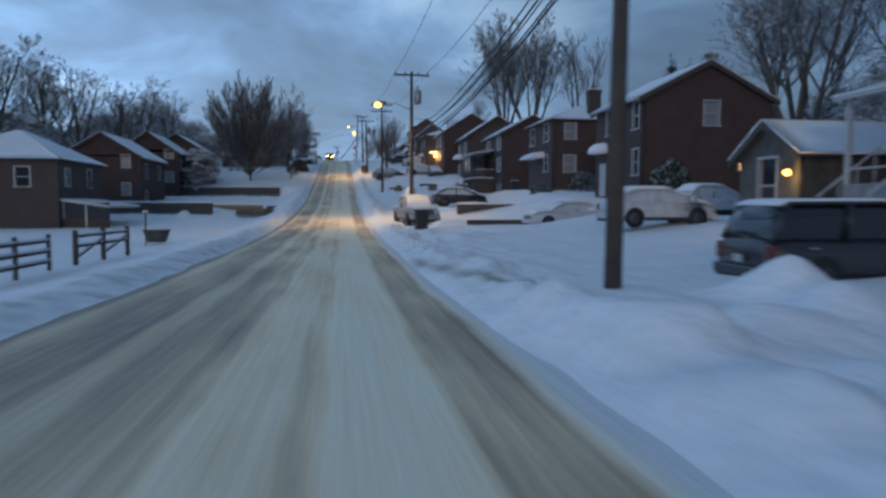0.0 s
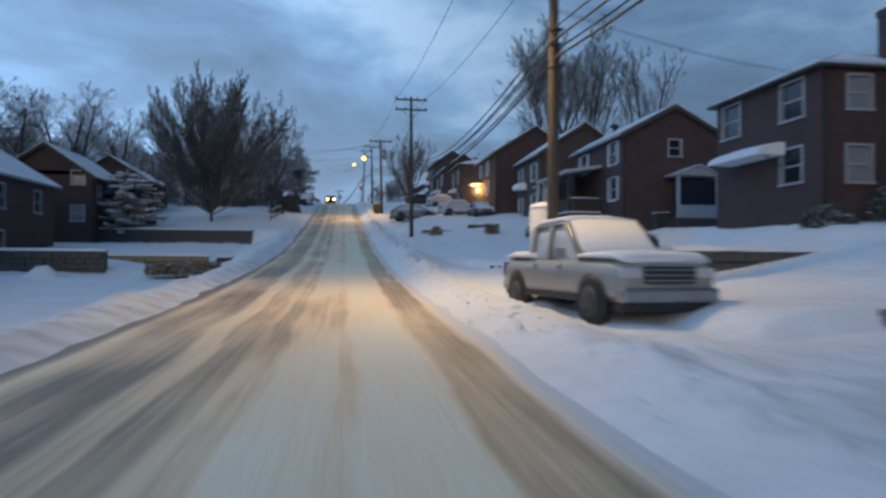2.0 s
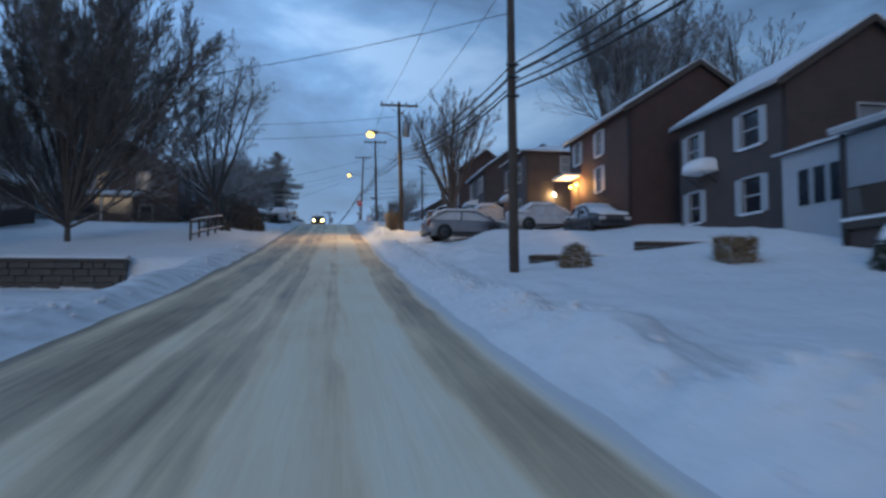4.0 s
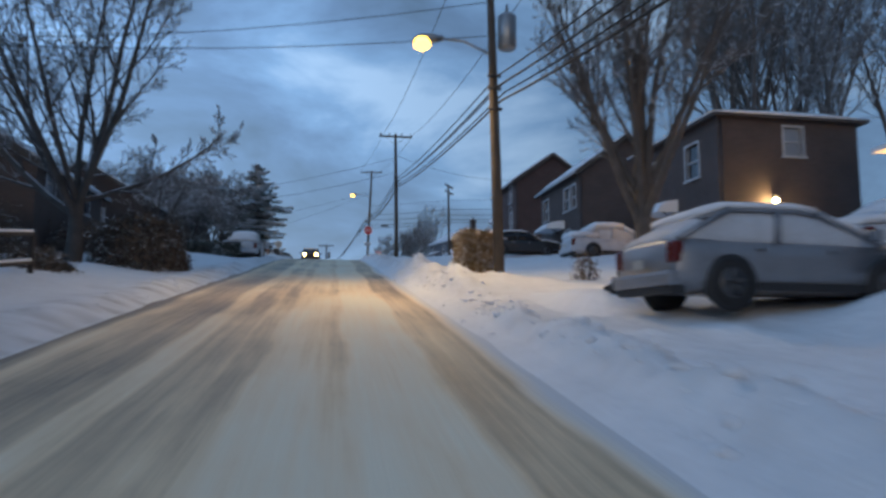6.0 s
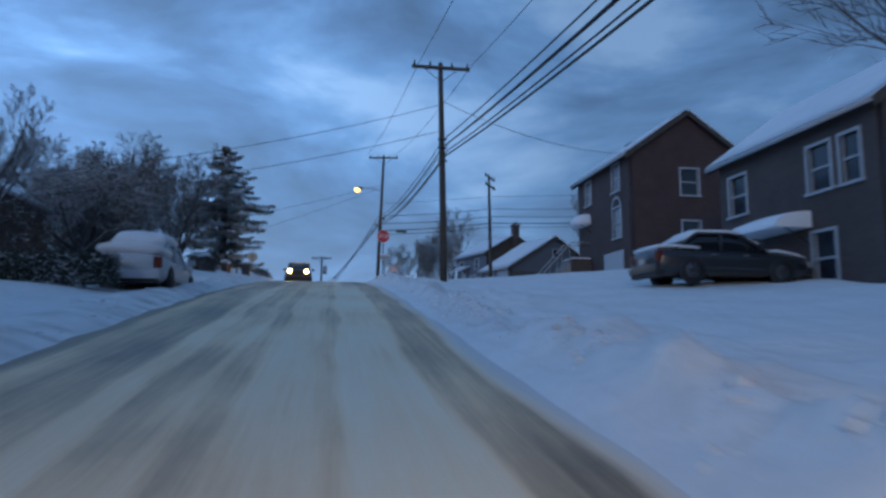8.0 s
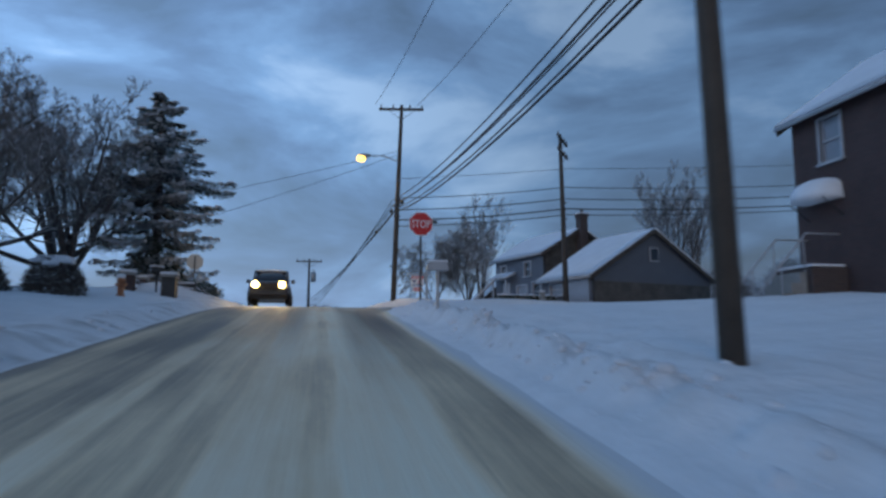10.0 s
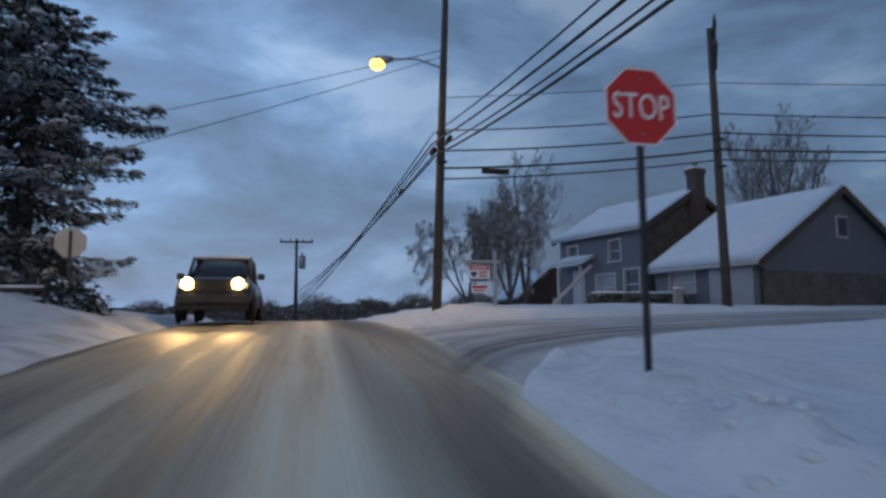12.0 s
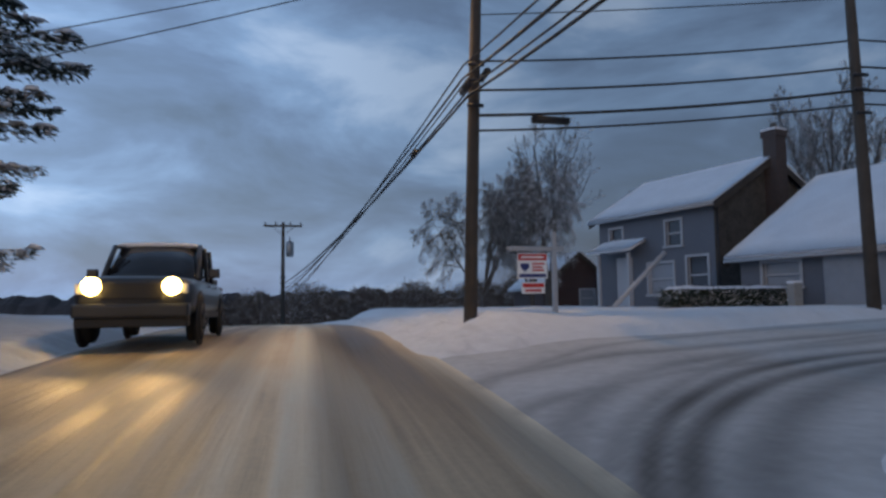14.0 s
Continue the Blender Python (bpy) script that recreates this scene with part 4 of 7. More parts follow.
h = house("red brick house with a hipped snowy roof", 16.9, 24.3, 52.9, 59.8, 2.8, 8.2, 9.6, "hip", south=(w(1.05, 3.85, 0.9, 1.2, "blind"), w(1.0, 1.2, 0.95, 1.3, "blind"), w(5.05, 3.8, 0.9, 1.2), w(5.0, 1.2, 0.95, 1.25)), west=(w(0.5, 3.75, 1.3, 1.4), w(4.6, 3.75, 1.3, 1.4), w(4.6, 1.3, 1.2, 1.3)))
chimney(h, 0.05, -2.6, 4.9, 7.9, 1.0, 0.6, BRICK_DARK)
awning(h, -3.7, 0.4, 2.45, 3.6, 1.2)
h = house("dark red brick house with a covered side deck", 17.0, 23.7, 70.6, 79.4, 3.1, 8.95, 10.75, south=(w(3.0, 4.55, 0.8, 1.0),), west=(w(1.4, 4.15, 1.1, 1.3), w(6.75, 4.15, 1.0, 1.35), w(6.75, 1.85, 1.0, 1.4)), shut=True)
vent(h, -1.2, 2.05, 7.5)


def side_deck(parent):
    """A roofed deck over an open basement bay, with rails, posts and a white closed bay at its far end; in the frame of its house."""
    x0, x1, y0, y1, z0, z1 = -5.7, -3.42, -0.95, 5.6, 1.15, 3.75
    deck = part("deck", box_bm(x0, x1, y0, y1, z0 - 0.22, z0, 0.02), FENCE, parent, "dark timber deck")
    part("snow", box_bm(x0 - 0.05, x0 + 0.3, y0 - 0.03, y1, z0 + 0.003, z0 + 0.10, 0.03), ROOF_SNOW, deck)
    part("snow", box_bm(x0 + 0.3, x1, y0 - 0.05, y0 + 0.22, z0 + 0.003, z0 + 0.10, 0.03), ROOF_SNOW, deck)
    for px, py in ((x0 + 0.07, y0 + 0.07), (x0 + 0.07, 1.3), (x0 + 0.07, 3.4), (x0 + 0.07, y1 - 0.07)):
        part("post", box_bm(px - 0.07, px + 0.07, py - 0.07, py + 0.07, -1.6, z1, 0.01), DARK_METAL, deck)
    for zz in (z0 + 0.2, z0 + 0.95):
        bar("rail", [(x1, y0 + 0.06, zz), (x0 + 0.06, y0 + 0.06, zz), (x0 + 0.06, y1 - 0.06, zz)], 0.035, FENCE, deck, 6)
    n = 34
    for i in range(n):
        yy = y0 + 0.2 + (y1 - y0 - 0.4) * i / (n - 1)
        part("slat", box_bm(x0 + 0.04, x0 + 0.07, yy - 0.06, yy + 0.06, z0 + 0.14, z0 + 0.92), FENCE, deck)
    for i in range(11):
        xx = x0 + 0.25 + (x1 - x0 - 0.4) * i / 10
        part("slat", box_bm(xx - 0.06, xx + 0.06, y0 + 0.04, y0 + 0.07, z0 + 0.14, z0 + 0.92), FENCE, deck)
    for a, b in ((1.4, 3.3), (3.5, y1 - 0.15)):
        part("screen", box_bm(x0 + 0.10, x0 + 0.13, a, b, z0 + 0.95, z1 - 0.1), BLIND, deck, "pale weather screen")
    # added sheets close the open bay and stand for its deep shade
    part("bay_wall", box_bm(x0 + 0.15, x0 + 0.35, y0 + 0.36, y1, -1.6, z0 - 0.23), BRICK_DARK, deck, "dark sheet filling the shaded bay under the deck")
    part("bay_wall", box_bm(x0 + 0.15, x1 + 0.02, y0 + 0.15, y0 + 0.35, -1.6, z0 - 0.23), BRICK_DARK, deck, "dark sheet filling the shaded bay under the deck")
    bar("snow", [(x0 + 0.06, y0 + 0.06, z0 + 1.0), (x1, y0 + 0.06, z0 + 1.0)], 0.04, ROOF_SNOW, deck, 6)
    q = ((x0 - 0.25, y0 - 0.25, z1), (x1, y0 - 0.25, z1 + 0.42), (x1, y1 + 0.1, z1 + 0.42), (x0 - 0.25, y1 + 0.1, z1))
    ro = slope_slab(parent, "deck_roof", *q, 0, 0.14, TRIM)
    slope_slab(ro, "snow", *q, 0.143, 0.26, ROOF_SNOW)
    bay = part("closed_bay", box_bm(-4.9, -3.0, y1 + 0.14, 9.3, -1.2, z1 + 0.1, 0.02), TRIM, parent, "pale panelled bay")
    for i in range(3):
        yy = y1 + 0.8 + 0.75 * i
        part("pane", box_bm(-4.925, -4.905, yy, yy + 0.55, 2.0, 3.2), PANE, bay)
        part("frame", box_bm(-4.94, -4.926, yy - 0.07, yy, 1.95, 3.25), TRIM, bay)
    part("lower_panel", box_bm(-4.93, -4.904, y1 + 0.3, 9.2, -0.8, 0.9, 0.01), TRIM, bay)
    q = ((-5.15, y1 + 0.12, z1 + 0.11), (-3.0, y1 + 0.12, z1 + 0.5), (-3.0, 9.5, z1 + 0.5), (-5.15, 9.5, z1 + 0.11))
    slope_slab(bay, "snow", *q, 0.0, 0.16, ROOF_SNOW)
    part("basement_door", box_bm(-3.44, -3.36, -4.2, -2.1, -1.2, 0.5, 0.02), BLIND, parent, "pale basement door")
    # white gabled entry with a glazed front
    for xx in (-0.35, 2.15):
        part("entry_post", box_bm(xx - 0.09, xx + 0.09, -5.7, -5.52, 0.6, 3.2, 0.01), TRIM, parent)
    part("entry_panel", box_bm(-0.26, 2.06, -5.66, -5.6, 0.6, 1.4, 0.01), TRIM, parent)
    part("entry_pane", box_bm(-0.26, 2.06, -5.64, -5.6, 1.4, 2.9), PANE, parent)
    part("entry_floor", box_bm(-0.5, 2.3, -5.8, -4.42, -1.0, 0.6, 0.02), BRICK_DARK, parent)
    eg = part("entry_gable", prism_bm([(-0.6, 3.2), (2.4, 3.2), (0.9, 3.75)], "y", -5.74, -4.42), TRIM, parent, "white gabled entry roof")
    for a, b in (((-0.7, -5.9, 3.15), (0.9, -5.9, 3.78)), ((2.5, -5.9, 3.15), (0.9, -5.9, 3.78))):
        slope_slab(eg, "snow", a, b, (b[0], -4.42, b[2]), (a[0], -4.42, a[2]), 0.02, 0.16, ROOF_SNOW)


side_deck(h)
h = house("dark brick gabled house with a snowy roof", 16.0, 23.6, 85.0, 92.4, 4.6, 10.0, 12.5, wall=BRICK_DARK, south=(w(3.2, 3.3, 1.1, 1.3, "blind"), w(5.4, 0.8)), west=(w(0.8, 3.3), w(4.9, 3.3, 1.2), w(0.8, 0.7), w(4.9, 0.7, 1.2)), shut=True)
awning(h, -3.8, 1.3, 2.75, 1.6, 1.1, True)
h = house("red brick house with a lit porch lamp", 14.4, 22.2, 94.6, 103.0, 6.0, 11.5, 14.0, south=(w(3.3, 3.7, 1.0, 1.2),), west=(w(1.05, 3.85, 0.65, 1.25, "blind"), w(4.4, 3.75, 0.65, 1.3, "blind"), w(4.4, 1.75, 0.65, 1.3, "blind")), shut=True)
vent(h, -1.2, 1.5, 7.4)
part("entrance_roof", box_bm(-5.0, -3.92, 2.3, 4.4, 3.08, 3.22, 0.04), ROOF_SNOW, h)
part("door", box_bm(-3.96, -3.88, 2.7, 3.4, 0.7, 2.75, 0.01), WOOD, h)
h2 = house("brick house with a low snowy hipped roof", 13.8, 19.6, 110.8, 117.5, 7.1, 12.55, 13.5, "hip", wall=BRICK_DARK, south=(w(2.7, 4.0, 0.75, 1.1, "blind"),), west=(w(0.8, 3.4), w(4.4, 3.4), w(4.4, 0.7)))
awning(h2, -2.9, 0.5, 2.3)
vent(h2, -0.4, 0.4, 6.6)
h = house("dark brick gabled house with an entry porch", 13.8, 19.6, 125.0, 132.2, 8.4, 13.75, 15.9, wall=BRICK_DARK, south=(w(3.1, 3.3, 0.7, 1.1), w(1.0, 0.8)), west=(w(0.6, 3.3), w(4.6, 3.3, 0.9), w(4.6, 0.6, 0.9, 1.5), w(5.9, 3.3, 0.7)))
porch(h, 0.6, 4.4, -5.2, -3.6, 0.0, 2.3, BRICK_DARK, False, 0.6, "north")
part("lit_window", box_bm(1.55, 2.0, -3.66, -3.56, 1.1, 2.0), LIT, h, "window lit from inside")
awning(h, -2.9, 0.2, 2.3, 2.4, 1.2)
h = house("tall red brick house over a basement garage", 14.5, 20.8, 141.2, 148.2, 10.6, 16.75, 19.0, south=(w(2.8, 4.1), w(2.8, 1.4)), west=(w(1.2, 4.5, 0.8, 1.3, "blind"), w(5.0, 4.5, 0.85, 1.4, "blind"), w(5.0, 2.05, 0.95, 1.55, "blind")))
part("garage_door", box_bm(-3.22, -3.12, -2.7, -0.3, -0.5, 1.35, 0.02), TRIM, h)
awning(h, -3.15, 2.3, 3.35, 1.5, 0.9, True)
pf = part("porch_floor", box_bm(-4.3, -3.16, 1.6, 3.2, -0.6, 1.35, 0.03), BRICK_DARK, h)
part("snow", box_bm(-4.28, -3.2, 1.62, 3.18, 1.353, 1.43, 0.03), ROOF_SNOW, pf)
for i in range(6):
    part("step", box_bm(-5.9 + 0.27 * i, -4.32, 1.8, 3.0, -0.6 + 0.3 * i, -0.3 + 0.3 * i, 0.01), CONCRETE, pf)
for yy in (1.75, 3.05):
    bar("handrail", [(-5.95, yy, 0.5), (-4.3, yy, 2.3), (-3.2, yy, 2.3)], 0.03, TRIM, pf, 6)
    for i in range(3):
        bar("baluster", [(-5.9 + 0.75 * i, yy, -0.3 + 0.75 * i), (-5.9 + 0.75 * i, yy, 0.55 + 0.8 * i)], 0.02, TRIM, pf, 5)
vent(h, -0.6, 1.6, 8.0)
bm = bmesh.new()
for i in range(9):
    a0, a1 = math.pi * i / 9, math.pi * (i + 1) / 9
    for r0, r1 in ((0.48, 0.6),):
        ring = [(-3.2, -1.98 + r * math.cos(a), 3.62 + r * math.sin(a)) for r, a in ((r0, a0), (r1, a0), (r1, a1), (r0, a1))]
        bm.faces.new([bm.verts.new(p) for p in ring])
        bm.faces.new([bm.verts.new((p[0] + 0.06, p[1], p[2])) for p in reversed(ring)])
part("window_arch", bm, TRIM, h)
# first house, at the start of the street, with its porch
h = house("red brick house with a wide front porch", 18.6, 26.6, 9.0, 19.0, 1.5, 7.0, 9.3, south=(w(3.0, 3.3),), west=(w(1.0, 0.7), w(1.0, 3.3), w(6.5, 3.3)))
porch(h, -7.4, -4.0, -1.5, 4.6, 0.5, 3.0, TRIM, False, 0.6)
bm = bmesh.new()
for i in range(6):
    box_bm(-9.3 + 0.3 * i, -7.42, 1.4, 3.2, -1.2, -0.85 + 0.24 * i, 0, bm)
st = part("porch_steps", bm, CONCRETE, h)
for yy in (1.4, 3.2):
    bar("handrail", [(-9.3, yy, 0.1), (-7.4, yy, 1.5)], 0.035, TRIM, st, 6)
    for i in range(4):
        bar("baluster", [(-9.2 + 0.55 * i, yy, -0.9 + 0.4 * i), (-9.2 + 0.55 * i, yy, 0.15 + 0.4 * i)], 0.02, TRIM, st, 5)
h = house("small gabled carport with a yellow lamp", 15.2, 21.5, 20.6, 24.0, 1.0, 3.15, 4.25, "gable_x", wall=STONE, west=(w(1.2, 0.1, 1.0, 1.9),), name="carport")
h["category"] = "carport"

# other side of the street
h = house("brick house with a broad hipped snowy roof", -28.0, -19.6, 51.5, 60.5, -0.9, 4.5, 6.7, "hip", south=(w(2.2, 3.4), w(5.6, 3.4)), east=(w(1.2, 3.5, 0.9, 1.2, "blind"), w(5.6, 3.5), w(5.6, 0.7)), wall=BRICK_DARK)
chimney(h, -2.0, -1.5, 4.0, 8.6)
porch(h, 4.22, 7.4, -4.0, 3.2, 0.2, 2.4, BRICK_DARK, True, -0.5)
h = house("red brick gabled house with white-framed windows", -26.8, -19.4, 71.0, 80.0, 0.6, 5.9, 8.2, south=(w(5.6, 4.25, 0.75, 1.2, "blind"), w(5.6, 1.55, 0.75, 1.15, "blind")), east=(w(1.2, 3.3), w(6.0, 3.3), w(1.2, 0.6)))
h = house("red brick gabled house behind a snowy shrub", -26.8, -19.8, 88.0, 96.5, 2.2, 7.6, 10.0, south=(w(5.5, 4.65, 0.95, 1.05, "blind"), w(5.5, 1.75, 0.95, 1.2, "blind")), east=(w(1.2, 3.3), w(6.0, 0.7)))
h = house("dark brick house among bare trees", -27.0, -20.0, 103.5, 112.0, 3.8, 9.1, 11.3, wall=BRICK_DARK, south=(w(4.3, 3.4), w(4.3, 0.6, 0.95, 1.3, "blind")), east=(w(1.2, 3.3),))
h = house("dark gabled house with a low snowy porch", -19.6, -12.2, 118.0, 126.0, 6.9, 11.4, 13.7, wall=BRICK_DARK, south=(w(4.4, 3.2, 0.9, 1.3, "blind"), w(1.3, 3.2), w(4.6, 0.6)), east=(w(1.0, 3.2, 0.9, 1.3, "blind"), w(5.2, 3.2)))
porch(h, -3.2, 1.0, -6.4, -4.02, 0.1, 2.3, BRICK_DARK, True, 0.5, "north")
h = house("dark house behind hedges near the crest", -19.2, -12.0, 133.0, 140.5, 8.9, 12.7, 14.8, wall=BRICK_DARK, south=(w(4.2, 2.2, 0.7, 0.8, "blind"),), east=(w(1.2, 0.9), w(5.0, 0.9)))
h = house("low dark house on the far rise", -46.0, -36.0, 125.0, 133.0, 9.5, 14.4, 16.6, "gable_x", wall=BRICK_DARK, south=(w(2.0, 2.6), w(6.0, 2.6)))

# the grey house at the corner, its garage wing and the shed behind
h = house("grey two-storey house with a snowy roof and side chimney", 13.66, 19.86, 173.9, 180.1, 12.0, 15.8, 17.6, "gable_y", 16.0, wall=SIDING, south=(), west=(w(0.7, 2.35, 0.75, 0.95), w(3.9, 2.35, 0.75, 0.95), w(2.9, 0.5, 1.3, 1.2, "blind"), w(4.9, 0.5)), group="corner houses")
chimney(h, 0.0, -3.4, -0.5, 6.6, 0.6, 0.55, BRICK_DARK)
part("side_cladding", prism_bm([(-3.08, 0.0), (3.08, 0.0), (3.08, 3.72), (0, 5.5), (-3.08, 3.72)], "y", -3.13, -3.104), STONE, h, "dark shingled gable wall")
for yy in (0.6, 2.4):
    part("porch_post", box_bm(-3.78, -3.66, yy, yy + 0.14, -0.2, 2.2, 0.01), TRIM, h)
slope_slab(h, "porch_roof", (-4.0, 0.3, 2.25), (-3.0, 0.3, 2.7), (-3.0, 2.9, 2.7), (-4.0, 2.9, 2.25), 0, 0.25, ROOF_SNOW)
part("door", box_bm(-3.16, -3.08, 1.1, 2.0, 0, 2.05, 0.01), TRIM, h)
h = house("grey garage wing with a steep snowy gable roof", 14.12, 23.32, 166.91, 171.71, 11.95, 13.6, 16.4, "gable_y", 16.0, wall=SIDING, west=(w(0.8, 0.65, 1.2, 0.7, "blind"),), group="corner houses", snow=0.18)
part("garage_door", box_bm(-4.68, -4.58, -2.25, -0.35, -0.1, 1.45, 0.02), BLIND, h)
# flat strip whose dark colour stands for the shade in the garage openings
part("dark_band", box_bm(-4.55, 4.55, -2.435, -2.405, -0.1, 1.3), STONE, h, "dark strip for shaded garage openings along the foot of the gable")
part("gable_window", box_bm(-0.25, 0.45, -2.46, -2.4, 2.6, 3.45, 0.02), TRIM, h)
part("gable_pane", box_bm(-0.17, 0.37, -2.48, -2.462, 2.68, 3.37), PANE, h)
h = house("dark low shed with a snowy gable roof", 14.2, 18.6, 190.0, 196.0, 11.7, 13.3, 15.2, "gable_y", wall=BRICK, south=(w(2.3, 0.3, 0.9, 1.0, "blind"),), group="corner houses", name="shed")
h["category"] = "shed"


# ---- poles, lamps and wires ----
def utility_pole(x, y, z0, z1, label, arms=1, lean=(0.0, 0.0), transformer=False, lamp=None, arm_turn=0.0, r=0.135, joint=None):
    p = empty("utility_pole", (x, y, z0), label, "utility pole", "utility poles")
    H = z1 - z0
    top = Vector((lean[0], lean[1], H))
    at = lambda z: top * (z / H)
    bar("shaft", [(0, 0, -0.5), at(H * 0.35), at(H * 0.7), top], [r * 1.12, r, r * 0.85, r * 0.68], WOOD, p, 12)
    m = Matrix.Rotation(radians(arm_turn), 4, "Z")
    for k in range(arms):
        c = at(H - 0.25 - 0.75 * k)
        bm = box_bm(-1.2, 1.2, -0.06, 0.06, -0.06, 0.06, 0.012)
        bmesh.ops.transform(bm, matrix=Matrix.Translation(c + m @ Vector((0, -r * 0.9, 0))) @ m, verts=bm.verts)
        ca = part("crossarm", bm, WOOD, p)
        for s in (-1.1, -0.45, 0.45, 1.1):
            q = c + m @ Vector((s, -r * 0.9, 0.06))
            bar("insulator", [q, q + Vector((0, 0, 0.05)), q + Vector((0, 0, 0.09)), q + Vector((0, 0, 0.2))], [0.025, 0.06, 0.04, 0.03], GLASSY, ca, 7)
        for s in (-0.7, 0.7):
            bar("brace", [c + m @ Vector((s, -r, -0.05)), c + Vector((0, -r * 0.8, -0.6))], 0.015, DARK_METAL, ca, 5)
    if transformer:
        c = at(H - 1.7) + Vector((0.42, 0, 0))
        t = bar("transformer", [c + Vector((0, 0, -0.5)), c + Vector((0, 0, -0.46)), c + Vector((0, 0, 0.4)), c + Vector((0, 0, 0.48))], [0.2, 0.25, 0.25, 0.15], METAL, p, 14)
        bar("bushing", [c + Vector((0, 0, 0.45)), c + Vector((0, 0, 0.75))], [0.05, 0.03], GLASSY, t, 7)
    # cable clamps and a bracket where the lower lines are fixed
    for z in (0.35, 0.0, -0.55):
        c = at((joint or z0 + H * 0.55) - z0 + z)
        bar("clamp", [c + Vector((-r * 1.3, -r, 0)), c + Vector((r * 1.3, -r, 0))], 0.045, DARK_METAL, p, 6)
    if lamp:
        lx, ly, lz = lamp[0] - x, lamp[1] - y, lamp[2] - z0
        c = at(lz - 0.35)
        arm = bar("lamp_arm", [c, c + (Vector((lx, ly, lz)) - c) * 0.4 + Vector((0, 0, 0.25)), (lx * 0.9, ly * 0.9, lz + 0.16), (lx, ly, lz + 0.12)], 0.03, METAL, p, 8)
        v, f = tube([(lx * 0.72, ly * 0.72, lz + 0.13), (lx * 0.85, ly * 0.85, lz + 0.12), (lx, ly, lz + 0.1), (lx * 1.12, ly * 1.12, lz + 0.08)], [0.06, 0.13, 0.16, 0.08], 10)
        hd = mesh_ob("lamp_head", v, f, METAL, arm, "", True)
        bm = bmesh.new()
        bmesh.ops.create_uvsphere(bm, u_segments=14, v_segments=8, radius=lamp[3], matrix=Matrix.Translation((lx, ly, lz - 0.02)) @ Matrix.Diagonal((1, 1, 0.75, 1)))
        part("bulb_glass", bm, LAMP_GLOW, hd, "glowing amber lamp glass", True)
    return p


JOINT = {"A": 6.3, "B": 6.3, "C": 8.35, "D": 10.85, "E": 15.08, "F": 17.0}
POLES = {"A": (4.62, 10.6, -0.12, 9.2), "B": (4.95, 46.7, 0.95, 10.35), "C": (5.0, 81.5, 2.75, 13.3), "D": (4.12, 105.19, 5.75, 14.2), "E": (4.38, 136.48, 9.6, 18.7), "F": (3.7, 165.4, 11.95, 22.6), "G": (13.05, 164.7, 12.0, 21.2), "H": (-1.2, 195.5, 9.0, 17.6)}
LAMPS = {"B": (2.65, 46.8, 8.1, 0.24), "D": (2.1, 105.5, 12.15, 0.24), "F": (1.95, 166.1, 19.8, 0.24)}
utility_pole(*POLES["A"], joint=JOINT["A"], label="tall weathered utility pole among heaps of snow", arms=1, lean=(0.1, 0))
utility_pole(*POLES["B"], joint=JOINT["B"], label="utility pole with a transformer and street lamp", arms=1, transformer=True, lamp=LAMPS["B"])
utility_pole(*POLES["C"], joint=JOINT["C"], label="utility pole with two crossarms", arms=2, lean=(-0.1, 0))
utility_pole(*POLES["D"], joint=JOINT["D"], label="leaning utility pole with a lit street lamp", arms=1, lean=(-0.25, 0), transformer=True, lamp=LAMPS["D"])
utility_pole(*POLES["E"], joint=JOINT["E"], label="bare utility pole standing on a snowy lawn", arms=1, lean=(-0.21, 0))
utility_pole(*POLES["F"], joint=JOINT["F"], label="corner utility pole with cables and a lit lamp", arms=1, lean=(0.35, -0.2), lamp=LAMPS["F"], arm_turn=-8)
utility_pole(*POLES["G"], "slim utility pole in front of the grey house", 2, (-0.15, 0.0), arm_turn=58, r=0.14)
utility_pole(*POLES["H"], "distant utility pole beyond the crest", 1, transformer=True)
for key, (x, y, z, r) in LAMPS.items():
    li = new("street_light", bpy.data.lights.new("street_light", "SPOT"))
    li.data.energy, li.data.color, li.data.shadow_soft_size = STREET_WATT[key], (1.0, 0.72, 0.38), 0.15
    li.data.spot_size, li.data.spot_blend = radians(165), 0.8
    li.matrix_world = look((x, y, z - 0.25), (x - 0.3, y, z - 8))


def wire(points, sag, radius, label):
    path = []
    for k, (a, b) in enumerate(zip(points, points[1:])):
        a, b = Vector(a), Vector(b)
        for i in range(13):
            if i == 0 and path:
                continue
            t = i / 12
            s = sag[k] if isinstance(sag, tuple) else sag * (b - a).length / 35
            path.append(a.lerp(b, t) - Vector((0, 0, s * 4 * t * (1 - t))))
    ob = bar("cable", path, radius, WIRE, None, 5)
    return tagged(ob, label, "cable", "overhead cables")


def line_at(key, dz, dx, dy=-0.15):
    x, y, z0, z1 = POLES[key]
    return (x + dx, y + dy, z1 + dz)


LINE = ("A", "B", "C", "D", "E", "F")
for dx in (-1.1, 1.1):
    wire([(4.6 + dx, -28, 10.5)] + [line_at(k, -0.02, dx) for k in LINE], 0.55, 0.012, "thin black power line between the poles")
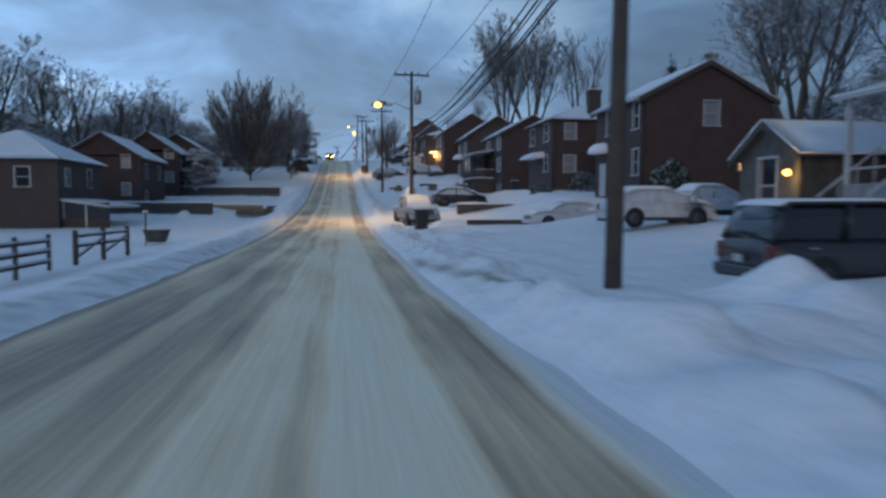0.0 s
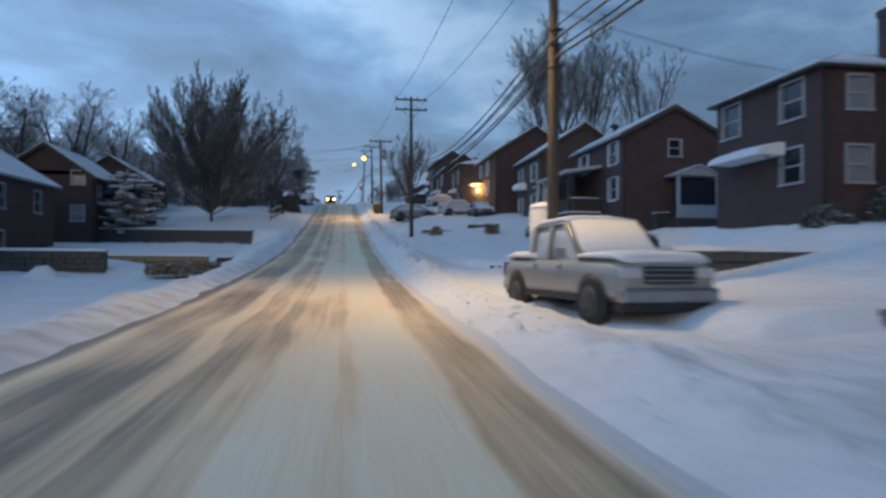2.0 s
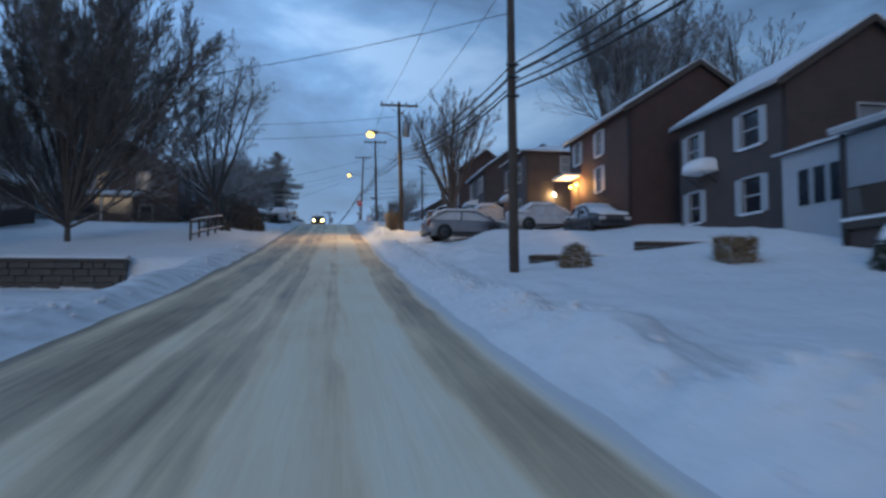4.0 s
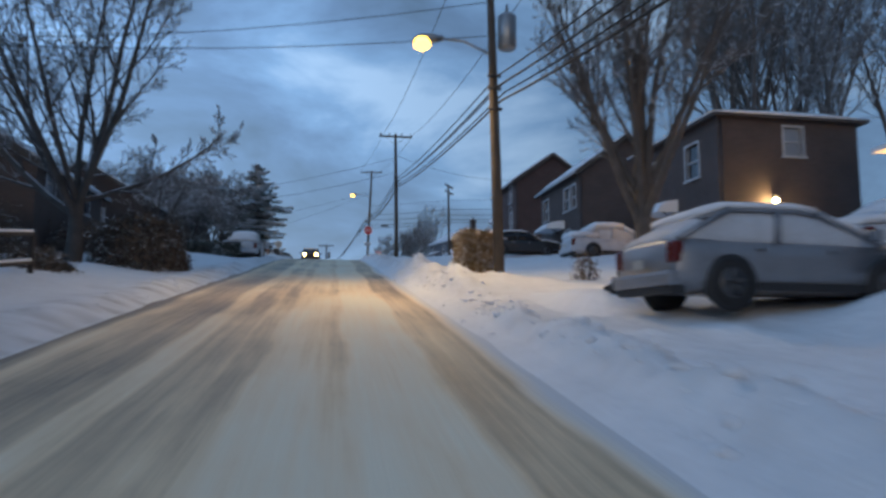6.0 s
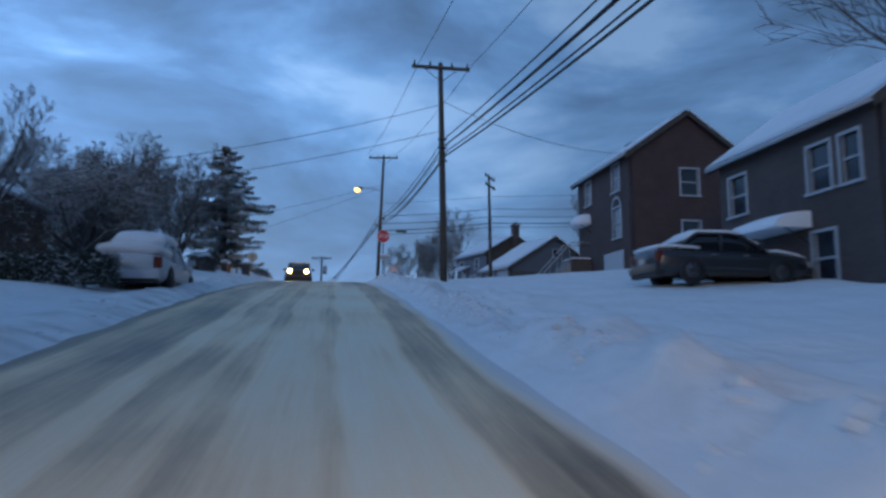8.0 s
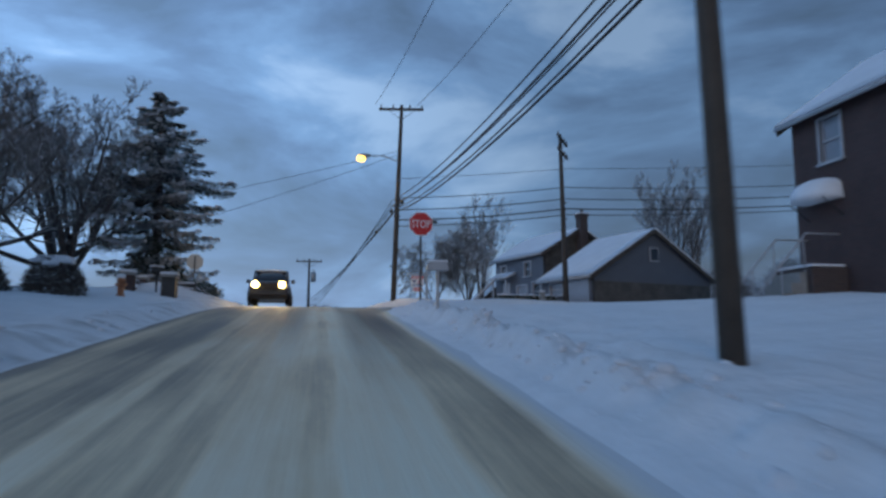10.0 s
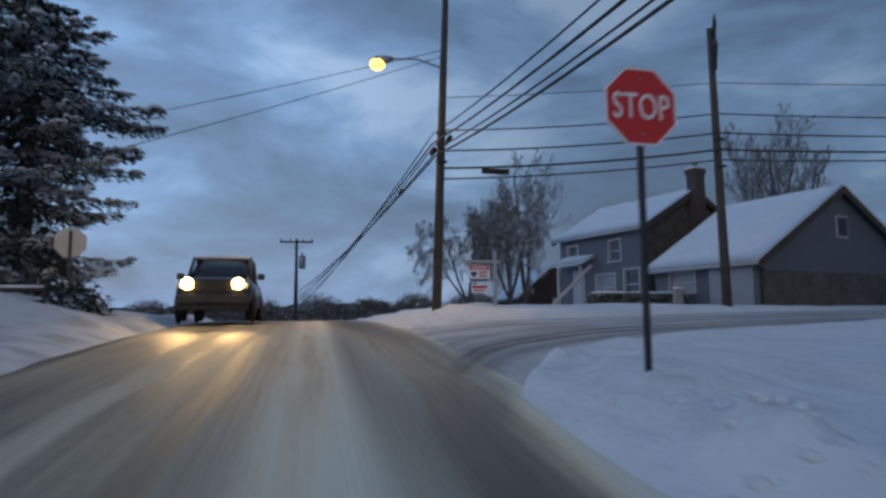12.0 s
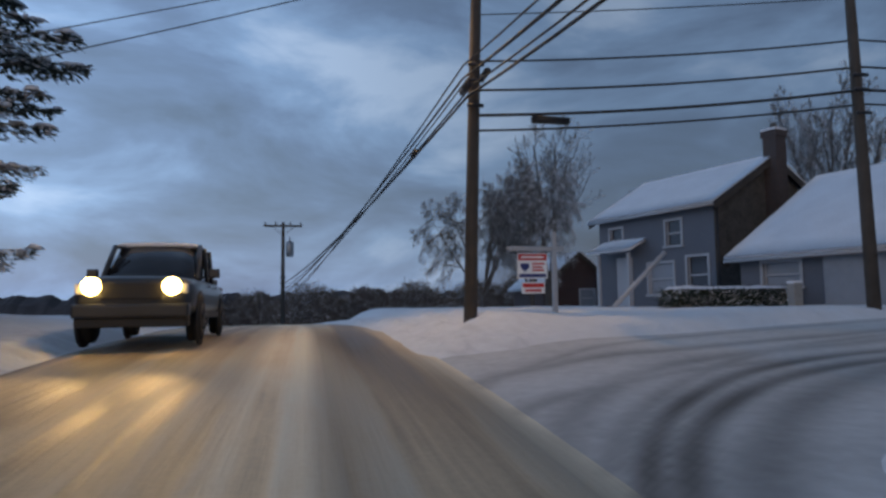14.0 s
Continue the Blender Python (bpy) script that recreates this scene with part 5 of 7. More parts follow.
for i, (frac, dx, r) in enumerate(((0.32, -0.1, 0.020), (0.2, 0.12, 0.018), (0.02, -0.12, 0.026), (-0.10, 0.1, 0.022), (-0.34, 0.0, 0.030))):
    pts = [(4.6 + dx, -28, 7.6 + frac)]
    for k in LINE:
        x, y, z0, z1 = POLES[k]
        pts.append((x + dx, y - 0.2, JOINT[k] + frac))
    x, y, z0, z1 = POLES["H"]
    wire(pts + [(x, y, z0 + (z1 - z0) * (0.38 + 0.04 * i))], (0.5, 1.0, 1.25, 0.5, 0.25, 0.55, 0.4), r, "sagging black communications cable")
F0, G0 = POLES["F"], POLES["G"]
for dz, s, r in ((6.6, 0.2, 0.014), (5.55, 0.45, 0.024), (4.9, 0.5, 0.028), (4.34, 0.5, 0.036), (4.0, 0.45, 0.026)):
    wire([(F0[0] + 0.15, F0[1], F0[2] + dz), (G0[0], G0[1], G0[2] + dz + 0.75), (40, 166, 20 + dz - 5)], s, r, "cable crossing the side street")
wire([(F0[0] + 0.2, F0[1], 20.1), (-21, 165.6, 13.9)], 0.5, 0.012, "thin service line over the street")
wire([(F0[0] + 0.2, F0[1], 19.9), (-11.5, 161.0, 13.2)], 0.4, 0.012, "thin service line over the street")
wire([(POLES["D"][0] - 0.2, 105.19, 12.35), (-24, 108, 13.2)], 1.3, 0.012, "thin service line over the street")
wire([(POLES["D"][0] - 0.2, 105.19, 13.3), (-24, 116, 16.2)], 1.3, 0.012, "thin service line over the street")
wire([(POLES["C"][0], 81.5, 10.3), (-22, 92, 9.4)], 1.2, 0.012, "thin service line over the street")
wire([(4.2, 136.4, 16.9), (-16, 137.0, 12.9)], 1.05, 0.012, "thin service line over the street")
wire([(4.2, 136.4, 15.8), (-12.0, 137.5, 12.6)], 0.8, 0.012, "thin service line over the street")
wire([(4.2, 136.48, 17.1), (14.5, 141.3, 16.7)], 1.56, 0.012, "service line to a brick house")
wire([(POLES["B"][0], 46.7, 7.2), (17.0, 53.5, 8.0)], 0.6, 0.012, "service line to a brick house")
for k, f, x, y in (("F", 0.42, 4.3, 165.4),):
    p = POLES[k]
    c = bar("splice_case", [(p[0] + 1.5, p[1] + 0.0, p[2] + 4.31), (p[0] + 2.35, p[1], p[2] + 4.30)], 0.09, PLASTIC, None, 10)
    tagged(c, "black cable splice case hung on a cable", "splice case")
for sx, sy, sz in ((-0.25, -0.9, 4.6), (0.45, 0.2, 5.3), (-0.7, 3.0, 4.1)):
    c = bar("splice_case", [(F0[0] + sx, F0[1] + sy - 0.35, F0[2] + sz), (F0[0] + sx + 0.05, F0[1] + sy + 0.35, F0[2] + sz + 0.06)], 0.08, PLASTIC, None, 10)
    tagged(c, "black cable splice case beside the corner pole", "splice case")


# ---- signs, boxes, bins ----
def text_bm(body, size):
    cu = bpy.data.curves.new("lettering", "FONT")
    cu.body, cu.size, cu.align_x, cu.align_y, cu.extrude, cu.resolution_u = body, size, "CENTER", "CENTER", 0.002, 3
    tmp = new("lettering", cu)
    me = bpy.data.meshes.new_from_object(tmp.evaluated_get(bpy.context.evaluated_depsgraph_get()))
    bpy.data.objects.remove(tmp)
    bm = bmesh.new()
    bm.from_mesh(me)
    bpy.data.meshes.remove(me)
    return bm


def octagon(r):
    return [(r * math.cos(math.pi / 8 + math.pi / 4 * i), r * math.sin(math.pi / 8 + math.pi / 4 * i)) for i in range(8)]


def stop_sign(x, y, z0, zc, turn, label, facing=True):
    s = empty("stop_sign", (x, y, z0), label, "stop sign", rz=turn)
    h = zc - z0
    bm = box_bm(-0.03, 0.03, 0.02, 0.06, -0.4, h + 0.3, 0.006)
    part("post", bm, DARK_METAL, s)
    R = 0.375 / math.cos(math.pi / 8)
    plate = part("plate", prism_bm([(a, b + h) for a, b in octagon(R)], "y", -0.004, 0.012), SIGN_WHITE if facing else SIGN_BACK, s)
    if facing:
        part("red_field", prism_bm([(a, b + h) for a, b in octagon(R * 0.945)], "y", -0.008, -0.005), SIGN_RED, plate)
        bm = text_bm("STOP", 1.0)
        xs, ys = [v.co.x for v in bm.verts], [v.co.y for v in bm.verts]
        bmesh.ops.translate(bm, vec=(-(min(xs) + max(xs)) / 2, -(min(ys) + max(ys)) / 2, 0), verts=bm.verts)
        bmesh.ops.scale(bm, vec=(0.60 / (max(xs) - min(xs)), 0.25 / (max(ys) - min(ys)), 1.0), verts=bm.verts)
        for v_ in bm.verts:
            v_.co.z = max(-0.002, min(0.002, v_.co.z))
        bmesh.ops.transform(bm, matrix=Matrix.Translation((0, -0.011, h)) @ Matrix.Rotation(radians(90), 4, "X"), verts=bm.verts)
        part("lettering", bm, SIGN_WHITE, plate)
    for zz in (h - 0.27, h + 0.27):
        bar("bolt", [(0, -0.014, zz), (0, 0.0, zz)], 0.012, METAL, s, 6)
    return s


stop_sign(3.03, 150.8, 11.05, 13.58, 4, "red stop sign on a dark post in the snow")
stop_sign(-6.02, 163.5, 11.9, 13.6, 183, "stop sign seen from its bare back beneath the spruce", False)

# estate agent's board hung from a white post
s = empty("yard_sign", (4.95, 164.8, 12.05), "white post with a hanging red and white yard sign", "yard sign", rz=2)
s.scale = (0.8, 0.8, 0.8)
part("post", box_bm(0.50, 0.62, -0.06, 0.06, -0.3, 2.05, 0.012), TRIM, s)
part("arm", box_bm(-0.72, 0.80, -0.045, 0.045, 1.55, 1.66, 0.012), TRIM, s)
bd = part("board", box_bm(-0.46, 0.36, -0.015, 0.015, 0.82, 1.48, 0.004), SIGN_WHITE, s)
part("red_band", box_bm(-0.44, 0.34, -0.019, -0.016, 1.30, 1.46), SIGN_RED, bd)
part("writing_bar", box_bm(-0.36, 0.26, -0.023, -0.020, 1.355, 1.405), SIGN_WHITE, bd)
part("blue_shape", prism_bm([(-0.38, 1.22), (-0.14, 1.22), (-0.14, 1.12), (-0.26, 1.0), (-0.38, 1.12)], "y", -0.019, -0.016), SIGN_BLUE, bd)
for zz, a, b in ((1.19, -0.06, 0.28), (1.10, -0.06, 0.22), (1.02, -0.06, 0.26)):
    part("writing_bar", box_bm(a, b, -0.019, -0.016, zz, zz + 0.045), SIGN_RED, bd)
part("writing_bar", box_bm(-0.42, 0.32, -0.019, -0.016, 0.86, 0.95), SIGN_BLUE, bd)
rd = part("rider", box_bm(-0.36, 0.28, -0.013, 0.013, 0.44, 0.74, 0.004), SIGN_WHITE, s)
part("red_band", box_bm(-0.33, 0.25, -0.017, -0.014, 0.60, 0.70), SIGN_RED, rd)
part("writing_bar", box_bm(-0.26, 0.18, -0.017, -0.014, 0.49, 0.55), SIGN_RED, rd)
for xx in (-0.4, 0.3):
    bar("chain", [(xx, 0, 1.48), (xx, 0, 1.56)], 0.008, METAL, s, 5)


def mailbox(x, y, z, label, turn=0.0, material=None):
    material = material or TRIM
    m = empty("mailbox", (x, y, z), label, "mailbox", rz=turn)
    part("post", box_bm(-0.035, 0.035, -0.035, 0.035, -0.4, 1.02, 0.008), material, m)
    outline = [(-0.25, 1.02), (0.25, 1.02), (0.25, 1.16)] + [(0.25 * math.cos(a), 1.16 + 0.07 * math.sin(a)) for a in np.linspace(0.2, math.pi - 0.2, 7)] + [(-0.25, 1.16)]
    bx = part("box", prism_bm([(p, q) for p, q in outline], "y", -0.1, 0.1, 0.006), material, m)
    part("snow", box_bm(-0.26, 0.26, -0.11, 0.11, 1.215, 1.27, 0.025), ROOF_SNOW, bx)
    part("door", box_bm(-0.262, -0.252, -0.09, 0.09, 1.03, 1.17), METAL, bx)
    return m


mailbox(2.78, 146.2, 10.60, "white mailbox on a post capped with snow")


def bin_(x, y, z, label, turn=0.0, k=1.0, material=None):
    b = empty("wheelie_bin", (x, y, z), label, "bin", rz=turn)
    bm = bmesh.new()
    lo, hi = 0.25 * k, 0.32 * k
    ring = lambda r, zz: [bm.verts.new((sx * r, sy * r, zz)) for sx, sy in ((-1, -1), (1, -1), (1, 1), (-1, 1))]
    a, c = ring(lo, 0.04), ring(hi, 1.0 * k)
    bm.faces.new(list(reversed(a)))
    bm.faces.new(c)
    for i in range(4):
        bm.faces.new((a[i], a[(i + 1) % 4], c[(i + 1) % 4], c[i]))
    bmesh.ops.bevel(bm, geom=list(bm.edges), offset=0.025, segments=2, affect="EDGES")
    body = part("body", bm, material or BIN, b)
    part("lid", box_bm(-hi - 0.04, hi + 0.04, -hi - 0.05, hi + 0.04, 1.0 * k, 1.06 * k, 0.02), material or BIN, body)
    part("snow", box_bm(-hi, hi, -hi, hi, 1.062 * k, 1.10 * k, 0.018), ROOF_SNOW, body)
    bar("handle", [(-hi, hi + 0.07, 0.98 * k), (hi, hi + 0.07, 0.98 * k)], 0.015, PLASTIC, body, 6)
    for sx in (-1, 1):
        bar("wheel", [(sx * lo - 0.03, lo + 0.04, 0.1), (sx * lo + 0.03, lo + 0.04, 0.1)], 0.1, RUBBER, body, 12)
    return b


bin_(4.25, 34.6, 0.02, "dark brown wheeled bin standing in snow", 8)
bin_(17.2, 66.0, 2.55, "dark bin beside a brick house", 0, 1.1, PLASTIC)
t = empty("garden_ornament", (4.86, 99.9, gz(4.86, 99.9) + 0.04), "small dark garden ornament half buried in snow", "ornament", rz=-20)
v, f = tube([(0.05, 0, -0.1), (0.04, 0, 0.05), (0.06, 0, 0.13), (0.07, 0, 0.20), (0.07, 0, 0.215)], [0.08, 0.07, 0.06, 0.062, 0.035], 12)
mesh_ob("body", v, f, PLASTIC, t, "", True)
v, f = tube([(0.04, 0, 0.0), (-0.06, 0, 0.02), (-0.12, 0, 0.015), (-0.15, 0, 0.0)], [0.07, 0.06, 0.04, 0.015], 10)
mesh_ob("foot", v, f, PLASTIC, t, "", True)
b = empty("planter", (-9.25, 36.7, -0.65), "round dark planter tub filled with snow", "planter")
v, f = tube([(0, 0, 0), (0, 0, 0.1), (0, 0, 0.6), (0, 0, 0.66)], [0.42, 0.5, 0.66, 0.68], 16)
body = mesh_ob("tub", v, f, STONE, b, "", True)
v, f = tube([(0, 0, 0.64), (0, 0, 0.72), (0, 0, 0.78)], [0.64, 0.5, 0.1], 14)
mesh_ob("snow", v, f, ROOF_SNOW, b, "", True)
b = empty("tipped_bin", (-7.1, 73.4, 0.66), "dark bin lying on its side in snow", "bin", rz=70)
bm = prism_bm([(-0.25, 0.0), (0.25, 0.0), (0.29, 0.45), (-0.29, 0.45)], "y", -0.45, 0.45, 0.03)
bb = part("body", bm, BIN, b)
part("snow", box_bm(-0.27, 0.27, -0.43, 0.43, 0.452, 0.54, 0.03), ROOF_SNOW, bb)
b = empty("road_marker", (-9.45, 35.5, -0.75), "thin marker post with a small plate", "marker post")
bar("post", [(0, 0, -0.2), (0, 0, 1.65)], 0.04, FENCE, b, 6)
part("plate", box_bm(-0.12, 0.12, -0.01, 0.01, 1.55, 1.75, 0.004), METAL, b)


def fence(points, label, h=1.1, rails=(0.45, 0.85), post_w=0.1, material=None, snow=True, diag=False):
    material = material or FENCE
    f = empty("fence", points[0], label, "fence")
    o = Vector(points[0])
    ps = [Vector(p) - o for p in points]
    for p in ps:
        part("post", box_bm(p.x - post_w / 2, p.x + post_w / 2, p.y - post_w / 2, p.y + post_w / 2, p.z - 0.4, p.z + h, 0.015), material, f)
    for a, b in zip(ps, ps[1:]):
        for i, r in enumerate(rails):
            q0, q1 = a + Vector((0, 0, r)), b + Vector((0, 0, r))
            if diag and i == 0:
                q0, q1 = a + Vector((0, 0, 0.25)), b + Vector((0, 0, 0.8))
            ra = bar("rail", [q0, q1], 0.055, material, f, 7)
            if snow:
                bar("snow", [q0 + Vector((0, 0, 0.055)), q1 + Vector((0, 0, 0.055))], 0.045, ROOF_SNOW, ra, 7)
    return f


g = lambda x, y: (x, y, gz(x, y))
fence([g(-8.2, 16.4), g(-8.2, 19.0), g(-8.3, 21.3)], "split-rail fence end, three rails, snow on top", 1.1, (0.3, 0.6, 0.9))
fence([g(-8.4, 23.6), g(-8.4, 26.2), g(-8.4, 29.0)], "weathered split-rail fence with a broken rail", 1.15, (0.45, 0.62, 0.95), 0.14, diag=True)
fence([g(-6.9, 96.9), g(-6.9, 98.9), g(-6.8, 100.8), g(-6.75, 102.7), g(-6.7, 104.6)], "dark post-and-rail fence capped with snow", 1.0, (0.28, 0.92))
fence([g(-6.6, 116.5), g(-6.6, 118.0), g(-6.7, 119.5)], "short white railing in snow", 0.9, (0.4, 0.8), 0.06, TRIM)


def stone_wall(x0, x1, y, z, h, label, material=None, depth=0.5, seed=1):
    """A snow-capped retaining wall of courses of uneven stones that runs across the slope."""
    rnd = random.Random(seed)
    wl = empty("retaining_wall", ((x0 + x1) / 2, y, z), label, "wall", "retaining walls")
    part("core", box_bm(x0 - (x0 + x1) / 2 + 0.05, x1 - (x0 + x1) / 2 - 0.05, -depth / 2 + 0.06, depth / 2, -0.6, h - 0.03), STONE, wl)
    proto = {}
    zz = 0.0
    while zz < h - 0.02:
        ch = min(rnd.uniform(0.24, 0.34), h - zz)
        xx = x0
        while xx < x1 - 0.05:
            cw = min(rnd.choice((0.4, 0.55, 0.7, 0.9)), x1 - xx)
            key = (round(cw, 2), round(ch, 2))
            if key not in proto:
                b = box_bm(0.012, cw - 0.012, -0.10, 0.10, 0.012, ch - 0.012, 0.03)
                me = bpy.data.meshes.new("stone")
                b.to_mesh(me)
                b.free()
                me.materials.append(material or STONE)
                proto[key] = me
            s = new("stone", proto[key])
            s.parent = wl
            s.location = (xx - (x0 + x1) / 2, -depth / 2 + rnd.uniform(-0.03, 0.03), zz)
            xx += cw
        zz += ch
    n = int((x1 - x0) / 0.35)
    vs, fs = [], []
    for i in range(n + 1):
        x = x0 - (x0 + x1) / 2 + (x1 - x0) * i / n
        t = 0.14 + 0.05 * noise.noise(Vector((x * 1.3, y, seed)))
        for yy, k in ((-depth / 2 - 0.12, 0.005), (-depth / 2 - 0.08, t * 0.7), (0, t), (depth / 2 + 0.08, t * 0.6), (depth / 2 + 0.1, 0.005)):
            vs.append((x, yy, h + k))
    for i in range(n):
        for j in range(4):
            a = i * 5 + j
            fs.append((a, a + 1, a + 6, a + 5))
    fs += [(0, 1, 2, 3, 4), tuple(n * 5 + j for j in (4, 3, 2, 1, 0))]
    mesh_ob("snow", vs, fs, ROOF_SNOW, wl, "", True)
    return wl


stone_wall(-22.0, -12.1, 68.0, 0.15, 1.25, "dark stone retaining wall under a cap of snow", seed=2)
# the lit end of the wall: its brightness is painted as tan stone
stone_wall(-14.6, -7.9, 72.6, 0.0, 1.2, "low stone wall with warm light put into its tan colour", STONE_LIT, seed=3)
stone_wall(-20.5, -7.7, 90.0, 2.0, 1.42, "long dark retaining wall capped with thick snow", seed=4)
stone_wall(8.3, 13.0, 47.8, 0.80, 0.55, "dark low garden wall below a brick house", seed=8)
for x0, x1, y, z0, rows, lab in ((7.5, 19.0, 39.42, 0.04, 3, "stacked dark timbers edging a driveway"), (6.0, 9.3, 83.4, None, 2, "dark timbers edging a garden bed"), (9.7, 14.4, 83.8, 3.62, 2, "dark timbers edging a raised garden bed")):
    t = empty("timber_edging", ((x0 + x1) / 2, y, gz(x0 + 0.8, y) - 0.02 if z0 is None else z0), lab, "edging")
    for k in range(rows):
        bm = box_bm(x0 - (x0 + x1) / 2, x1 - (x0 + x1) / 2, -0.12 + 0.04 * k, 0.12, (-0.1 if k == 0 else 0.0) + (0.18 if rows == 2 else 0.135) * k - (0.1 if rows == 2 and k else 0.0), (0.06 if rows == 2 else 0.11) + (0.18 if rows == 2 else 0.135) * k, 0.02)
        part("timber", bm, FENCE, t)
    part("snow", box_bm(x0 - (x0 + x1) / 2 + 0.1, x1 - (x0 + x1) / 2 - 0.2, -0.02 if rows == 3 else -0.06, 0.16 if rows == 3 else 0.12, 0.245 if rows == 2 else 0.385, 0.31 if rows == 2 else 0.43, 0.03), ROOF_SNOW, t)

t = empty("timber_edging", (6.2, 61.2, 0.74), "stepped dark timbers edging a snowy bank", "edging", rz=-75)
for k, (a, b) in enumerate(((-0.1, 3.2), (0.9, 4.7), (2.4, 5.0), (3.4, 5.1))):
    part("timber", box_bm(a, b, -0.1 + 0.03 * k, 0.12, -0.12 + 0.11 * k, -0.02 + 0.11 * k, 0.02), FENCE, t)
    part("snow", box_bm(a + 0.05, a + 0.85, -0.07 + 0.03 * k, 0.13, -0.018 + 0.11 * k, 0.03 + 0.11 * k, 0.02), ROOF_SNOW, t)


# ---- vehicles ----
def loft(sections, n=20, power=4.0):
    """A closed skin through rounded sections (y, half width, low z, high z)."""
    vs, fs = [], []
    for y, hw, z0, z1 in sections:
        for i in range(n):
            a = 2 * math.pi * i / n
            c, s = math.cos(a), math.sin(a)
            k = (abs(c) ** power + abs(s) ** power) ** (-1 / power)
            vs.append((hw * c * k, y, (z0 + z1) / 2 + (z1 - z0) / 2 * s * k))
    for j in range(len(sections) - 1):
        for i in range(n):
            a, b = j * n + i, j * n + (i + 1) % n
            fs.append((a, b, b + n, a + n))
    fs.append(tuple(range(n - 1, -1, -1)))
    fs.append(tuple((len(sections) - 1) * n + i for i in range(n)))
    return vs, fs


def wheel(parent, x, y, r, width=0.24):
    s = 1 if x > 0 else -1
    t = bar("wheel", [(x - s * width, y, r), (x - s * width * 0.9, y, r), (x - s * 0.03, y, r), (x, y, r)], [r * 0.93, r, r, r * 0.92], RUBBER, parent, 24, "", True)
    v, f = tube([(x - 0.004 * s, y, r), (x + 0.006 * s, y, r), (x + 0.012 * s, y, r), (x - 0.01 * s, y, r)], [r * 0.64, r * 0.62, r * 0.52, r * 0.2], 20)
    rim = mesh_ob("rim", v, f, RIM, t, "", True)
    for i in range(5):
        a = 2 * math.pi * i / 5 + 0.3
        p = lambda q: (x + 0.018 * s, y + math.cos(a) * q, r + math.sin(a) * q)
        bar("spoke", [p(r * 0.1), p(r * 0.58)], 0.028, RIM, rim, 5)
    return t


def vehicle(name, label, loc, rz, kind, paint, snow_all=1.0, lit=False):
    """A parked vehicle: it looks to -y in its own frame. kind: pickup, suv, crossover or sedan."""
    loc = (loc[0], loc[1], loc[2] - (0.0 if lit else 0.06))
    v = empty(name, loc, label, "truck" if kind == "pickup" else "car", "parked vehicles", rz)
    D = {"pickup": dict(L=5.1, W=0.99, H=1.88, belt=1.16, hood=1.18, nose=1.10, deck=1.18, ws=(-1.05, -0.40), rear=(1.0, 1.15), wb=(-1.68, 1.62), r=0.42, clear=0.38),
         "suv": dict(L=4.8, W=0.95, H=1.78, belt=1.06, hood=1.05, nose=0.92, deck=1.08, ws=(-1.15, -0.35), rear=(1.95, 2.32), wb=(-1.45, 1.40), r=0.36, clear=0.26),
         "crossover": dict(L=4.45, W=0.90, H=1.50, belt=0.99, hood=1.00, nose=0.84, deck=1.04, ws=(-1.40, -0.35), rear=(1.20, 2.12), wb=(-1.38, 1.34), r=0.35, clear=0.22),
         "sedan": dict(L=4.7, W=0.91, H=1.45, belt=0.92, hood=0.92, nose=0.76, deck=0.98, ws=(-1.05, -0.25), rear=(1.05, 1.85), wb=(-1.38, 1.36), r=0.33, clear=0.20)}[kind]
    L, W, H, b, r, cl = D["L"] / 2, D["W"], D["H"], D["belt"], D["r"], D["clear"]
    secs = [(-L, W * 0.80, cl + 0.12, D["nose"] - 0.12), (-L + 0.06, W * 0.90, cl + 0.04, D["nose"]), (-L + 0.35, W * 0.975, cl, D["nose"] + 0.06), (D["wb"][0], W, cl, D["hood"] - 0.01), (D["ws"][0], W, cl, D["hood"]),
            (D["ws"][1], W, cl, b + 0.02), (D["rear"][0], W, cl, b + 0.02), (L - 0.4, W * 0.99, cl, D["deck"]), (L - 0.06, W * 0.95, cl + 0.04, D["deck"] - 0.03), (L, W * 0.88, cl + 0.12, D["deck"] - 0.12)]
    vs, fs = loft(secs, 24, 5.0)
    body = mesh_ob("body", vs, fs, paint, v, "", True)
    csec = [(D["ws"][0] - 0.05, W * 0.80, b - 0.2, b + 0.03), (D["ws"][0] + 0.12, W * 0.86, b - 0.2, b + 0.16), (D["ws"][1], W * 0.80, b - 0.2, H - 0.05), (D["ws"][1] + 0.35, W * 0.79, b - 0.2, H),
            (D["rear"][0], W * 0.78, b - 0.2, H - 0.02), ((D["rear"][0] + D["rear"][1]) / 2, W * 0.80, b - 0.2, H - 0.10 - 0.3 * (H - b) * (kind == "sedan") - 0.12 * (H - b) * (kind == "crossover")), (D["rear"][1], W * 0.82, b - 0.2, b + 0.10)]
    vs, fs = loft(csec, 24, 5.0)
    frosted = snow_all >= 1.3
    mesh_ob("glasshouse", vs, fs, FROST if frosted else CAR_GLASS, body, "frosted windows" if frosted else "dark windows", True)
    rsec = [(y, hw * 0.985, z1 - 0.07, z1 + 0.012) for y, hw, z0, z1 in csec[2:6]]
    vs, fs = loft(rsec, 24, 5.0)
    roof = mesh_ob("roof", vs, fs, paint, body, "", True)
